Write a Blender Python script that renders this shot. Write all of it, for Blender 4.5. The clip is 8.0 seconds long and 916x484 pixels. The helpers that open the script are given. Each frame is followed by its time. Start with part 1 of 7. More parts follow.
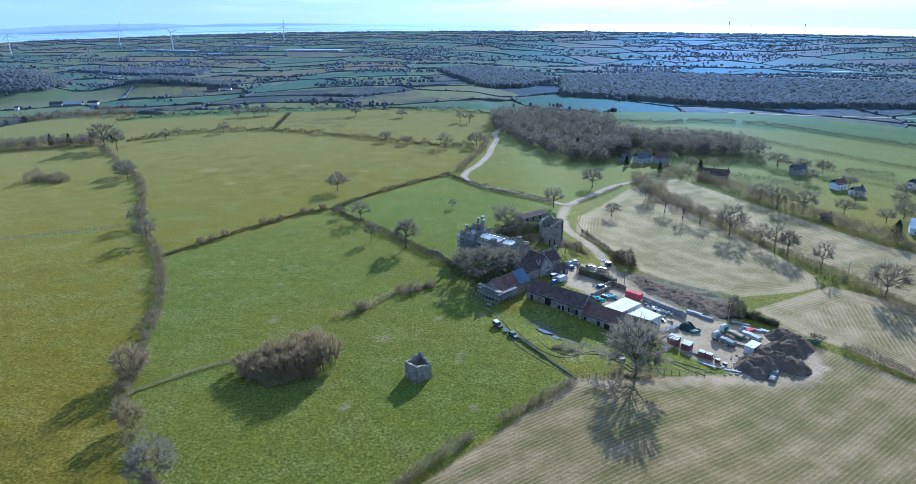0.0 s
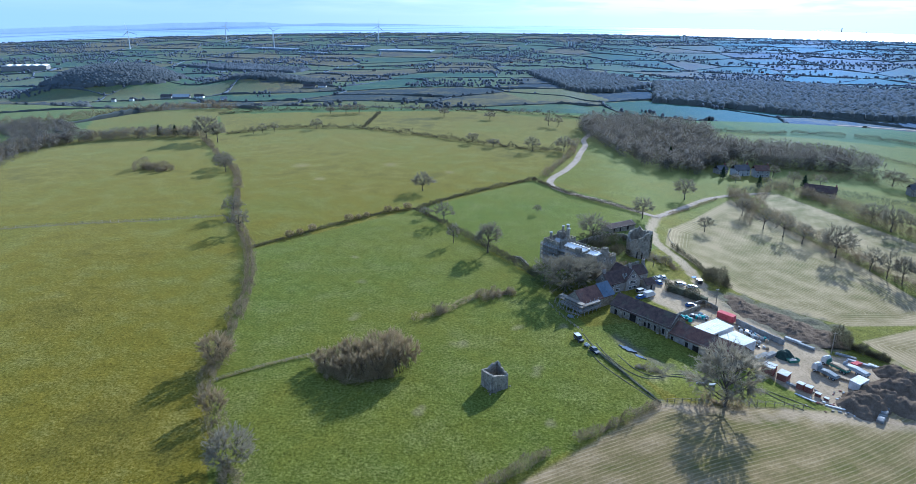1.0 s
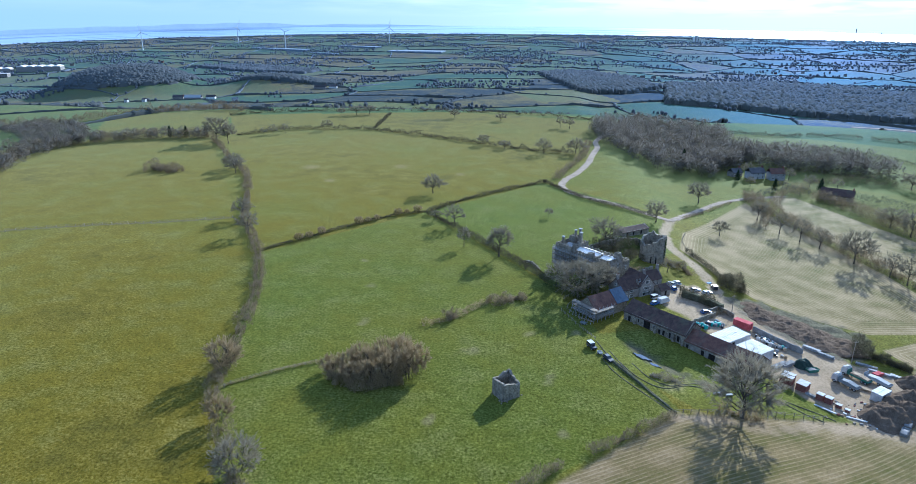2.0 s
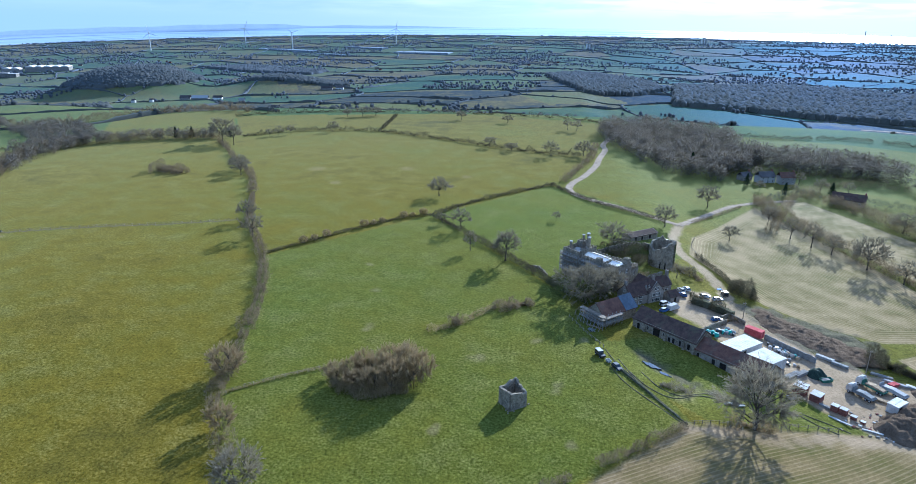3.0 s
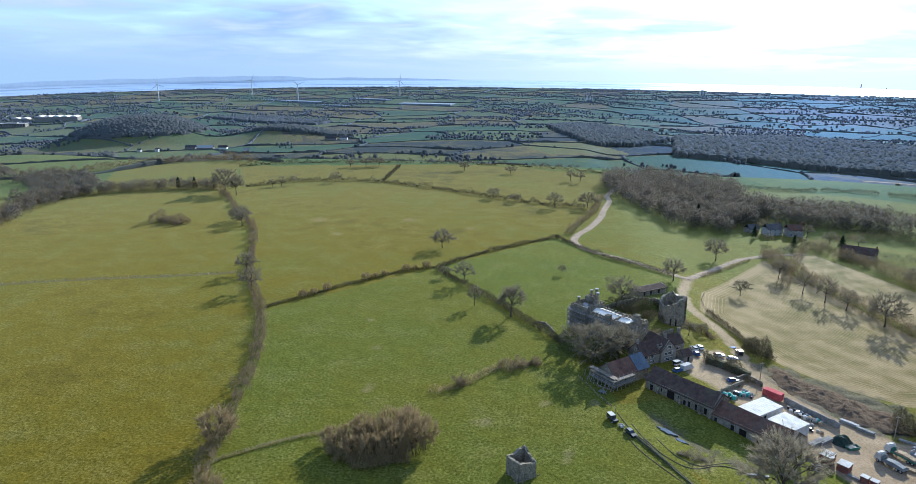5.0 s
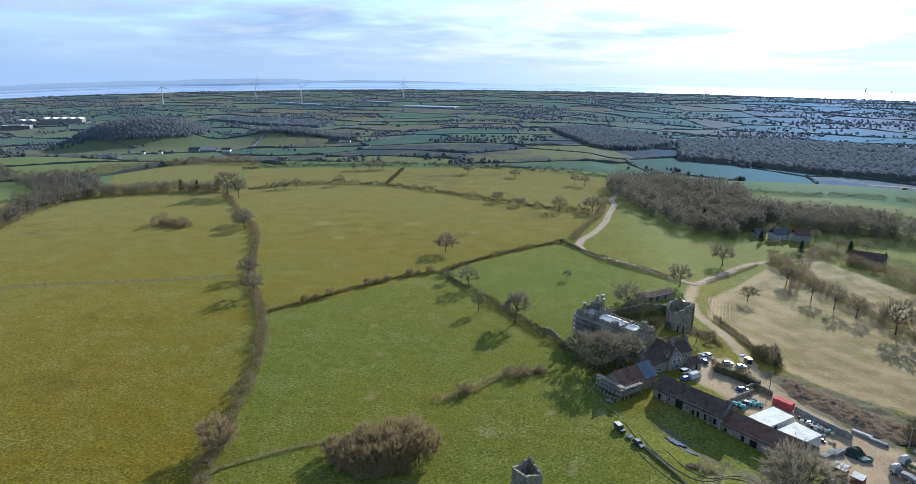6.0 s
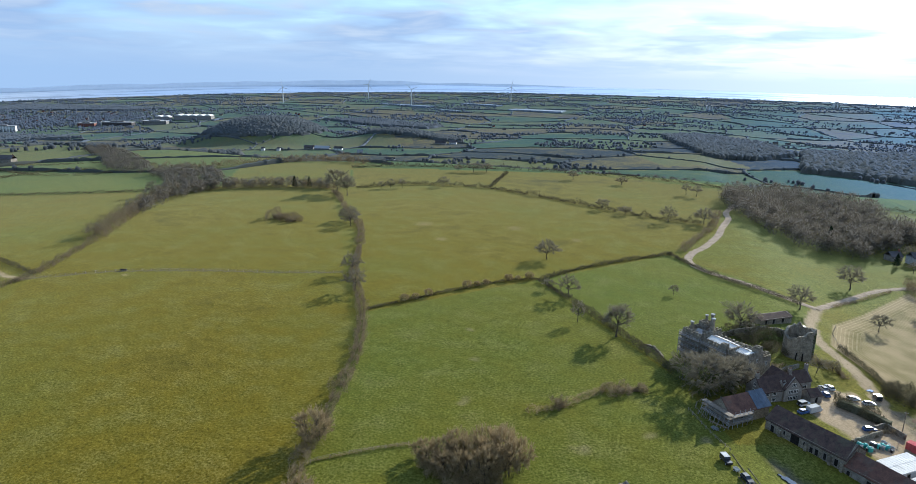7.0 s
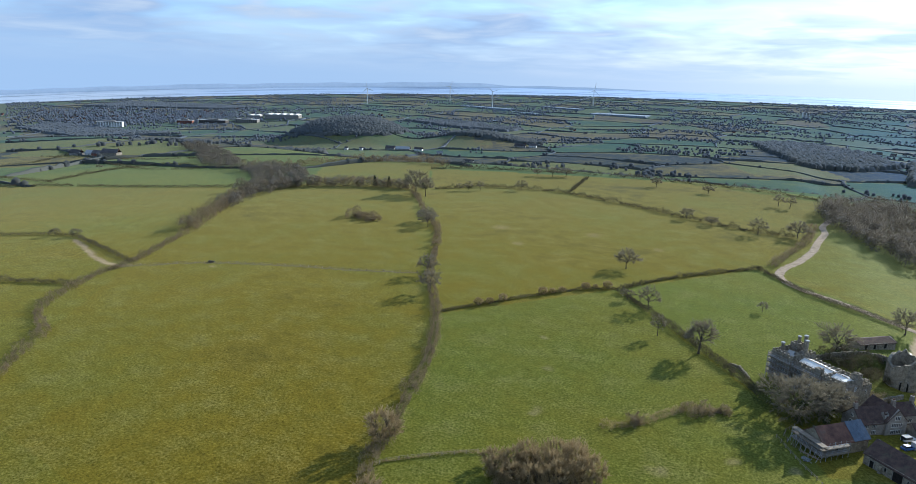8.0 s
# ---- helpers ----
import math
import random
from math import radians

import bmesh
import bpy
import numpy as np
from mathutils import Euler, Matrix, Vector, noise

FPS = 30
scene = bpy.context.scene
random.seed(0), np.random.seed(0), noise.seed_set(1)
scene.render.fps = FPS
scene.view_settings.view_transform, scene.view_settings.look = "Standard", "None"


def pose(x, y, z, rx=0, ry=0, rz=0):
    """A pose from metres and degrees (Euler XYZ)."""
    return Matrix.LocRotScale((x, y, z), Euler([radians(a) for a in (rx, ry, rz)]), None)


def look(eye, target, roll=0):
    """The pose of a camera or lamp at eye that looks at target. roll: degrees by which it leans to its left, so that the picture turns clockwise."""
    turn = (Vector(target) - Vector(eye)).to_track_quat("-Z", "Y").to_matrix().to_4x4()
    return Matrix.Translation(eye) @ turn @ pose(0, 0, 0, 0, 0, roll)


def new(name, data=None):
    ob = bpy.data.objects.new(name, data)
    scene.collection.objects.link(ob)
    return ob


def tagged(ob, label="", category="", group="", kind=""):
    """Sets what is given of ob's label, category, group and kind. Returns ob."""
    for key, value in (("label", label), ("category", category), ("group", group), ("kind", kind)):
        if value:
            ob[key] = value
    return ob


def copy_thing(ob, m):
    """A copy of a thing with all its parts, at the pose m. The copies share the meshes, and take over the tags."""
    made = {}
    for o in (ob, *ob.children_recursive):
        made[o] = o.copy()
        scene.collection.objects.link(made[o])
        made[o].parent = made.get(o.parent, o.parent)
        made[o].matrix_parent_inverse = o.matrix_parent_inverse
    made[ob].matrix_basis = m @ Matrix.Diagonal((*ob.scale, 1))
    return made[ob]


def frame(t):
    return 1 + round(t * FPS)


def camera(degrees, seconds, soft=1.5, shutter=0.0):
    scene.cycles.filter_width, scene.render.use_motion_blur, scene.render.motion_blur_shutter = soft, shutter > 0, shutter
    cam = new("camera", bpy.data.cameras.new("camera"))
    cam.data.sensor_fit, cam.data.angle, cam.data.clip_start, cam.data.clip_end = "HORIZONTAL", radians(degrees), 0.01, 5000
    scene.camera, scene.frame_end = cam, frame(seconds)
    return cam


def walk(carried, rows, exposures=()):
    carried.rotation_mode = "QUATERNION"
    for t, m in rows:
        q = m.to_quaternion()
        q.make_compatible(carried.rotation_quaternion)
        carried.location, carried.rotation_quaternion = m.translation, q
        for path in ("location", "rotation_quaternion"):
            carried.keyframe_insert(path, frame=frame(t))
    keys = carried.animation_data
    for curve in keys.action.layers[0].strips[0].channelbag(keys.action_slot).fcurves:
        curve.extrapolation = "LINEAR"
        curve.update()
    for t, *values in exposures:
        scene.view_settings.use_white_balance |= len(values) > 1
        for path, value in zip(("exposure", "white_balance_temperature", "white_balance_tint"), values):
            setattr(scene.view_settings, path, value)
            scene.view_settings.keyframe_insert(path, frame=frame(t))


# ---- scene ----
cam = camera(70.4, 8.0, soft=0.6)
PATH = [
    (0, (4.875, 0.173, 99.615), (4.869, 2.626, 98.755), -0.4),
    (0.5, (4.133, 2.332, 99.672), (3.914, 4.777, 98.816), -0.0),
    (1, (3.505, 4.269, 99.654), (3.18, 6.704, 98.801), 0.3),
    (1.5, (3.003, 6.131, 99.685), (2.652, 8.562, 98.833), 0.3),
    (3, (1.838, 11.584, 99.728), (1.451, 14.013, 98.882), 0.4),
    (3.5, (1.314, 13.411, 99.767), (0.922, 15.838, 98.924), 0.5),
    (4, (0.745, 15.28, 99.893), (0.347, 17.729, 99.117), 0.5),
    (4.5, (0.202, 17.124, 99.984), (-0.2, 19.6, 99.301), 0.5),
    (6, (-1.347, 22.474, 100.062), (-1.764, 24.957, 99.411), 0.6),
    (6.5, (-1.928, 24.232, 100.079), (-2.467, 26.692, 99.432), 0.8),
    (7, (-2.502, 25.786, 100.049), (-3.307, 28.172, 99.405), 1.2),
    (7.5, (-3.233, 27.118, 100.03), (-4.22, 29.436, 99.386), 1.6),
    (8, (-4.107, 28.375, 100.013), (-5.192, 30.649, 99.371), 1.7),
]
walk(cam, [(t, look(*row)) for t, *row in PATH],
     [(0.0, 1.28, 4750, 7), (1.5, 1.24, 4900, 7), (3.5, 1.24, 5050, 7), (4.5, 1.14, 5450, 7), (8.0, 0.93, 5900, 6)])

# ---- light ----
SUN_AZ, SUN_EL = radians(20.5), radians(21.5)
SUN_DIR = Vector((math.sin(SUN_AZ) * math.cos(SUN_EL), math.cos(SUN_AZ) * math.cos(SUN_EL), math.sin(SUN_EL)))
sun = new("sun", bpy.data.lights.new("sun", "SUN"))
sun.data.energy, sun.data.angle, sun.data.color = 4.4, radians(0.6), (1.0, 0.93, 0.8)
sun.matrix_world = look(SUN_DIR * 50, (0, 0, 0))


class Nodes:
    """A small builder of node trees."""

    def __init__(self, tree):
        self.t = tree

    def add(self, kind, ins=None, **props):
        n = self.t.nodes.new("ShaderNode" + kind)
        for k, v in props.items():
            setattr(n, k, v)
        for k, v in (ins or {}).items():
            if isinstance(v, bpy.types.NodeSocket):
                self.t.links.new(v, n.inputs[k])
            else:
                n.inputs[k].default_value = v
        return n

    def math(self, op, a, b=0.0, c=0.0, clamp=False):
        return self.add("Math", {0: a, 1: b, 2: c}, operation=op, use_clamp=clamp).outputs[0]

    def noise(self, vec, scale, detail=4.0, rough=0.55, dist=0.0):
        return self.add("TexNoise", {"Vector": vec, "Scale": scale, "Detail": detail, "Roughness": rough, "Distortion": dist}).outputs[0]

    def ramp(self, fac, *stops):
        n = self.add("ValToRGB", {0: fac})
        e = n.color_ramp.elements
        while len(e) < len(stops):
            e.new(0.5)
        for el, (p, c) in zip(e, stops):
            el.position = p
            el.color = (*c, 1) if isinstance(c, tuple) else (c, c, c, 1)
        return n.outputs[0]

    def mix(self, fac, a, b, blend="MIX"):
        def col(v):
            return (*v, 1) if isinstance(v, tuple) and len(v) == 3 else v
        return self.add("MixRGB", {0: fac, 1: col(a), 2: col(b)}, blend_type=blend).outputs[0]

    def vec(self, op, a, b=None, scale=None):
        ins = {0: a}
        if b is not None:
            ins[1] = b
        if scale is not None:
            ins["Scale"] = scale
        n = self.add("VectorMath", ins, operation=op)
        return n.outputs["Value"] if op in ("DOT_PRODUCT", "LENGTH") else n.outputs[0]


world = bpy.data.worlds.new("world")
scene.world = world
world.use_nodes = True
world.node_tree.nodes.clear()
W = Nodes(world.node_tree)
way = W.add("TexCoord").outputs["Generated"]
sky = W.add("TexSky", sky_type="NISHITA", sun_disc=False, sun_elevation=SUN_EL, sun_rotation=SUN_AZ,
            air_density=1.0, dust_density=0.6, ozone_density=2.0).outputs[0]
flat = W.add("SeparateXYZ", {0: way})
up = W.math("MAXIMUM", flat.outputs[2], 0.0)
lift = W.math("ADD", up, 0.10)
across = W.add("CombineXYZ", {0: W.math("DIVIDE", flat.outputs[0], lift), 1: W.math("DIVIDE", flat.outputs[1], lift), 2: 0.0}).outputs[0]
bank = W.noise(across, 0.45, 4, 0.5, 0.3)
wisp = W.noise(across, 1.5, 4, 0.5, 0.4)
veil = W.math("ADD", W.math("MULTIPLY", bank, 0.65), W.math("MULTIPLY", wisp, 0.35))
cover = W.ramp(veil, (0.38, 0.0), (0.56, 1.0))
toward = W.math("MAXIMUM", W.vec("DOT_PRODUCT", way, tuple(SUN_DIR)), 0.0)
glow = W.math("POWER", toward, 9.0)
cover = W.math("MAXIMUM", cover, W.math("MULTIPLY", W.math("POWER", toward, 5.0), 0.85))
core = W.math("POWER", toward, 70.0)
white = W.math("ADD", W.math("ADD", 1.0, W.math("MULTIPLY", glow, 0.85)), W.math("MULTIPLY", core, 6.0))
cloud = W.vec("SCALE", W.ramp(wisp, (0.3, (1.15, 1.85, 3.05)), (0.5, (1.75, 2.25, 3.15)), (0.72, (2.7, 3.0, 3.45))), scale=white)
clear = W.vec("ADD", W.vec("SCALE", sky, scale=0.5), W.vec("SCALE", (0.42, 0.98, 2.15), scale=white))
low = W.vec("SCALE", W.mix(W.math("MULTIPLY", W.math("POWER", toward, 4.0), 1.5, clamp=True), (1.65, 2.3, 3.35), (2.4, 2.75, 3.3)), scale=white)
both = W.mix(W.ramp(up, (0.0, 1.0), (0.09, 0.0)), W.mix(cover, clear, cloud), low)
back = W.add("Background", {"Color": both, "Strength": 0.13})
W.t.links.new(back.outputs[0], W.add("OutputWorld").inputs[0])

# ---- materials ----
def material(name, rough=0.8, spec=0.3, metal=0.0):
    m = bpy.data.materials.new(name)
    m.use_nodes = True
    m.node_tree.nodes.clear()
    n = Nodes(m.node_tree)
    b = n.add("BsdfPrincipled", {"Roughness": rough, "Metallic": metal, "Specular IOR Level": spec})
    n.t.links.new(b.outputs[0], n.add("OutputMaterial").inputs[0])
    return m, n, b


def plain(name, dark, light, scale=0.6, rough=0.8, spec=0.3, metal=0.0, bump=0.3, depth=0.05, fine=6.0, stain=None, vary=0.0):
    """A surface with blotches at one scale, grain at a finer one, relief, and some difference from piece to piece."""
    m, n, b = material(name, rough, spec, metal)
    at = n.add("NewGeometry").outputs["Position"]
    big, small = n.noise(at, scale, 5, 0.6), n.noise(at, scale * fine, 4, 0.65)
    mixv = n.math("ADD", n.math("MULTIPLY", big, 0.6), n.math("MULTIPLY", small, 0.4))
    c = n.ramp(mixv, (0.36, dark), (0.64, light))
    if stain:
        c = n.mix(n.ramp(n.noise(at, scale * 0.37, 6, 0.7), (0.52, 0.0), (0.68, 0.75)), c, stain)
    if vary:
        r = n.add("ObjectInfo").outputs["Random"]
        c = n.mix(1.0, c, n.ramp(r, (0.0, 1.0 - vary), (1.0, 1.0)), "MULTIPLY")
    n.t.links.new(c, b.inputs["Base Color"])
    if bump:
        bm_ = n.add("Bump", {"Strength": bump, "Distance": depth, "Height": small})
        n.t.links.new(bm_.outputs[0], b.inputs["Normal"])
    return m


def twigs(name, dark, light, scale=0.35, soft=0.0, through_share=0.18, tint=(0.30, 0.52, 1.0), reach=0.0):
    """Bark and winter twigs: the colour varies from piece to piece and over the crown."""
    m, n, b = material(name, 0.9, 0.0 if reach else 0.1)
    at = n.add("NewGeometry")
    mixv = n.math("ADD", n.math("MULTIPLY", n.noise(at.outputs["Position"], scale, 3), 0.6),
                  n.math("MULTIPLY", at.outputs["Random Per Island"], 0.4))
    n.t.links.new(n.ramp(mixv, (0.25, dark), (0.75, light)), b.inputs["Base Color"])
    # tinted sheen stands in for haze; with reach it grows with distance
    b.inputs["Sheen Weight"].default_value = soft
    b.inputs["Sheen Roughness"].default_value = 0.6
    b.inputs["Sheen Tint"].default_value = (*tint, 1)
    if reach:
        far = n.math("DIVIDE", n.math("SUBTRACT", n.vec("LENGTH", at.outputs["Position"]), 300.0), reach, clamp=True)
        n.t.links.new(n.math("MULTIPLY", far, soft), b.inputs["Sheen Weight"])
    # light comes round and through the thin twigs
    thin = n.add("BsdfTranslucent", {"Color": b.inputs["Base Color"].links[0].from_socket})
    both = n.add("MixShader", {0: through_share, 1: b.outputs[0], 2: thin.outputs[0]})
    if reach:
        # faint blue gloss on far crowns, added as haze towards the sun
        twig_haze = n.add("BsdfGlossy", {"Color": (0.22, 0.44, 1.0, 1), "Roughness": 0.65})
        both = n.add("MixShader", {0: n.math("MULTIPLY", far, 0.022), 1: both.outputs[0], 2: twig_haze.outputs[0]})
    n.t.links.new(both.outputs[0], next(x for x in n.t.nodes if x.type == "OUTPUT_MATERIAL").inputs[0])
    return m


M_BARK = twigs("bark", (0.045, 0.037, 0.03), (0.11, 0.092, 0.075))
M_TWIG = twigs("winter_twigs", (0.110, 0.095, 0.066), (0.275, 0.242, 0.172), through_share=0.42)
M_COPSE = twigs("brown_brush", (0.17, 0.125, 0.065), (0.42, 0.32, 0.18), through_share=0.40)
M_HEDGE = twigs("hedge_twigs", (0.090, 0.070, 0.040), (0.29, 0.225, 0.135), through_share=0.32)
M_IVY = twigs("ivy_leaves", (0.03, 0.045, 0.015), (0.09, 0.11, 0.035))
M_PINE = twigs("evergreen_needles", (0.012, 0.025, 0.012), (0.035, 0.055, 0.025))
# darker hedge twigs: the shaded side of backlit hedges put into the colour
M_DARKHEDGE = twigs("dark_hedge", (0.045, 0.042, 0.023), (0.16, 0.135, 0.076))
M_PALETWIG = twigs("lichened_twigs", (0.14, 0.122, 0.088), (0.36, 0.31, 0.215), through_share=0.45)
# woods and far hedges: blue sheen and lifted base colours imitate haze
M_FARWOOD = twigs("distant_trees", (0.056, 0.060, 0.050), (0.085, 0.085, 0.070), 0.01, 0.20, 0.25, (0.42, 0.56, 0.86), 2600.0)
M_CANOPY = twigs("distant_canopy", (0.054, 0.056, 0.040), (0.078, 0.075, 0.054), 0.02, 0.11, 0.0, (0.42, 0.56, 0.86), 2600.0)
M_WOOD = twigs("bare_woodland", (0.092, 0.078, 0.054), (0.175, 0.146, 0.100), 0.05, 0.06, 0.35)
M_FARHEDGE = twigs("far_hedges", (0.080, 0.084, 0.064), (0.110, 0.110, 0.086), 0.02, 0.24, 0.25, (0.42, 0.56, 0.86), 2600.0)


def ground_material():
    m, n, b = material("pasture_and_fields", 1.0, 0.0)
    at = n.add("NewGeometry").outputs["Position"]
    kind = n.add("SeparateColor", {0: n.add("Attribute", attribute_name="cover").outputs["Color"]})
    more = n.add("SeparateColor", {0: n.add("Attribute", attribute_name="tint").outputs["Color"]})
    row = n.add("Attribute", attribute_name="row").outputs["Fac"]
    big, mid = n.noise(at, 0.011, 4, 0.6), n.noise(at, 0.07, 5, 0.6)
    tuft, grain = n.noise(at, 1.3, 4, 0.65, 0.4), n.noise(at, 4.2, 3, 0.6)
    rough = n.math("ADD", n.math("MULTIPLY", tuft, 0.65), n.math("MULTIPLY", grain, 0.35))
    # grass, by field and by patches within the field
    t = n.math("ADD", more.outputs[0], n.math("MULTIPLY", n.math("SUBTRACT", big, 0.5), 0.7))
    t = n.math("ADD", t, n.math("MULTIPLY", n.math("SUBTRACT", mid, 0.5), 0.45))
    grass = n.ramp(t, (0.0, (0.024, 0.030, 0.020)), (0.28, (0.112, 0.094, 0.015)), (0.5, (0.096, 0.100, 0.020)), (0.75, (0.074, 0.098, 0.021)), (1.0, (0.036, 0.070, 0.026)))
    dry = n.math("MULTIPLY", n.ramp(n.math("ADD", n.math("MULTIPLY", tuft, 0.5), n.math("MULTIPLY", mid, 0.5)), (0.5, 0.0), (0.68, 1.0)), n.math("ADD", 0.25, n.math("MULTIPLY", more.outputs[1], 0.6)))
    grass = n.mix(dry, grass, (0.19, 0.165, 0.075))
    grass = n.mix(1.0, grass, n.ramp(rough, (0.38, 0.52), (0.62, 1.46)), "MULTIPLY")
    grass = n.mix(1.0, grass, n.ramp(n.noise(at, 0.30, 3, 0.6, 0.6), (0.34, 0.91), (0.66, 1.09)), "MULTIPLY")
    grass = n.mix(1.0, grass, (1.05, 0.96, 0.78), "MULTIPLY")
    # stubble in rows with young green between
    sway = n.math("ADD", row, n.math("MULTIPLY", n.math("SUBTRACT", tuft, 0.5), 0.35))
    wave = n.math("SINE", n.math("MULTIPLY", sway, 2 * math.pi / 2.3))
    fine = n.math("SINE", n.math("MULTIPLY", n.math("ADD", sway, 0.9), 2 * math.pi / 6.9))
    lines = n.math("MAXIMUM", n.math("MULTIPLY", n.ramp(wave, (0.45, 0.0), (0.95, 1.0)), 0.6), n.math("MULTIPLY", n.ramp(fine, (0.90, 0.0), (0.98, 1.0)), 0.4))
    lines = n.math("MULTIPLY", lines, n.ramp(n.noise(at, 0.22, 5, 0.7), (0.30, 0.0), (0.54, 1.0)))
    bands = n.math("MULTIPLY", n.math("SINE", n.math("MULTIPLY", row, 2 * math.pi / 18.4)), 0.10)
    straw = n.math("ADD", n.math("ADD", 0.5, bands), n.math("MULTIPLY", n.math("SUBTRACT", mid, 0.5), 1.9))
    straw = n.math("ADD", straw, n.math("MULTIPLY", n.math("SUBTRACT", rough, 0.5), 1.2))
    straw = n.math("ADD", straw, n.math("SUBTRACT", more.outputs[1], 0.5))
    stub = n.ramp(straw, (0.05, (0.082, 0.072, 0.022)), (0.5, (0.148, 0.106, 0.048)), (0.95, (0.245, 0.172, 0.096)))
    stub = n.mix(n.math("MULTIPLY", lines, n.math("ADD", 0.10, n.math("MULTIPLY", more.outputs[1], 0.65))), stub, (0.44, 0.33, 0.20))
    # bare ground
    dirt = n.ramp(n.math("ADD", n.math("MULTIPLY", mid, 0.5), n.math("MULTIPLY", rough, 0.5)), (0.35, (0.18, 0.125, 0.08)), (0.65, (0.38, 0.275, 0.185)))
    spoil = n.ramp(rough, (0.35, (0.05, 0.040, 0.034)), (0.65, (0.135, 0.108, 0.088)))
    c = n.mix(kind.outputs[0], grass, stub)
    c = n.mix(n.math("MULTIPLY", kind.outputs[1], n.ramp(rough, (0.3, 0.7), (0.5, 1.0))), c, dirt)
    c = n.mix(kind.outputs[2], c, spoil)
    n.t.links.new(c, b.inputs["Base Color"])
    # sheen by distance: yellow near for backlit grass, blue far off for haze
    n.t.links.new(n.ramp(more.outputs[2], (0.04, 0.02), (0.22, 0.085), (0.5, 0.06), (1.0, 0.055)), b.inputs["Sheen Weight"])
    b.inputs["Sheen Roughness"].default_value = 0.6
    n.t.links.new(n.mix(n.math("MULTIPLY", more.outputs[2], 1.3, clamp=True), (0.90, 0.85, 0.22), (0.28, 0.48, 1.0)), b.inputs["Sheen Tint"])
    h = n.math("ADD", n.math("MULTIPLY", tuft, 0.8), n.math("MULTIPLY", grain, 0.3))
    h = n.math("ADD", h, n.math("MULTIPLY", n.math("MULTIPLY", wave, kind.outputs[0]), 0.06))
    bm_ = n.add("Bump", {"Strength": 0.6, "Distance": 0.3, "Height": h})
    n.t.links.new(bm_.outputs[0], b.inputs["Normal"])
    # gloss towards the low sun, warm near and blue far off, stands in for haze
    haze_gloss = n.add("BsdfGlossy", {"Color": n.mix(n.math("MULTIPLY", more.outputs[2], 2.2, clamp=True), (0.80, 0.95, 0.55), (0.20, 0.42, 1.0)), "Roughness": 0.62})
    both = n.add("MixShader", {0: n.math("MULTIPLY", n.math("POWER", more.outputs[2], 0.7), 0.030), 1: b.outputs[0], 2: haze_gloss.outputs[0]})
    n.t.links.new(both.outputs[0], next(x for x in n.t.nodes if x.type == "OUTPUT_MATERIAL").inputs[0])
    return m


M_GRASS = twigs("grass_blades", (0.074, 0.084, 0.013), (0.124, 0.119, 0.024), 0.05)
M_GROUND = ground_material()
M_ROAD = plain("worn_lane", (0.19, 0.145, 0.10), (0.35, 0.275, 0.20), 0.35, 0.95, 0.05, stain=(0.16, 0.125, 0.09))
def sea_material():
    """Estuary water with long low streaks of mud bank and current."""
    m, n, b = material("estuary_water", 0.28, 0.8, 0.75)
    at = n.add("SeparateXYZ", {0: n.add("NewGeometry").outputs["Position"]})
    out = n.math("SQRT", n.math("ADD", n.math("POWER", at.outputs[0], 2.0), n.math("POWER", at.outputs[1], 2.0)))
    turn = n.math("ARCTAN2", at.outputs[0], at.outputs[1])
    long_ = n.add("CombineXYZ", {0: n.math("MULTIPLY", turn, 5.0), 1: n.math("MULTIPLY", out, 0.05), 2: 0.0}).outputs[0]
    streak = n.noise(long_, 1.0, 3, 0.5)
    n.t.links.new(n.ramp(streak, (0.40, (0.42, 0.46, 0.52)), (0.47, (0.72, 0.78, 0.84)), (0.7, (0.84, 0.88, 0.92))), b.inputs["Base Color"])
    return m


M_SEA = sea_material()
# pale blue base and added glow imitate haze over the unlit far hills
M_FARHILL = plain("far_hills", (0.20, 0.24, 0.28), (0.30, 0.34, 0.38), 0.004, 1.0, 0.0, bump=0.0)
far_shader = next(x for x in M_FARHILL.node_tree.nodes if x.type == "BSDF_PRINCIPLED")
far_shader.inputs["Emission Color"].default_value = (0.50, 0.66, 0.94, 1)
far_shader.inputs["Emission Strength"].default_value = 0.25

# ---- ground ----
def smooth(v):
    v = np.clip(v, 0, 1)
    return v * v * (3 - 2 * v)


def land(x, y):
    """Height of the ground: a plateau, a valley beyond its crest, knolls and the coastal plain."""
    r = np.hypot(x, y - 13)
    az = np.arctan2(x, y - 13)
    crest = np.maximum(480, 760 - 0.00027 * (x + 195) ** 2) + 0.6 * np.clip(-x - 450, 0, 900)
    z = -6 * smooth((x - 36) / 58) - 21 * smooth((x - 170) / 430) - 11 * smooth((-x - 305) / 340)
    z = z - 65 * smooth((y - crest + 52) / 430) - 15 * smooth((r - 1300) / 780)
    for top, px, py, sx, sy in ((34, -800, 1790, 165, 120),
                                (17, 430, 720, 230, 200), (26, 975, 1950, 780, 430)):
        z = z + top * np.exp(-((x - px) / sx) ** 2 - ((y - py) / sy) ** 2)
    z = z + 66 * np.exp(-(((x + 1228) / 190) ** 2 + ((y - 1765) / 170) ** 2) ** 1.6)
    along, front = (x - 37) * 0.736 - (y - 195) * 0.677, -(x - 37) * 0.677 - (y - 195) * 0.736
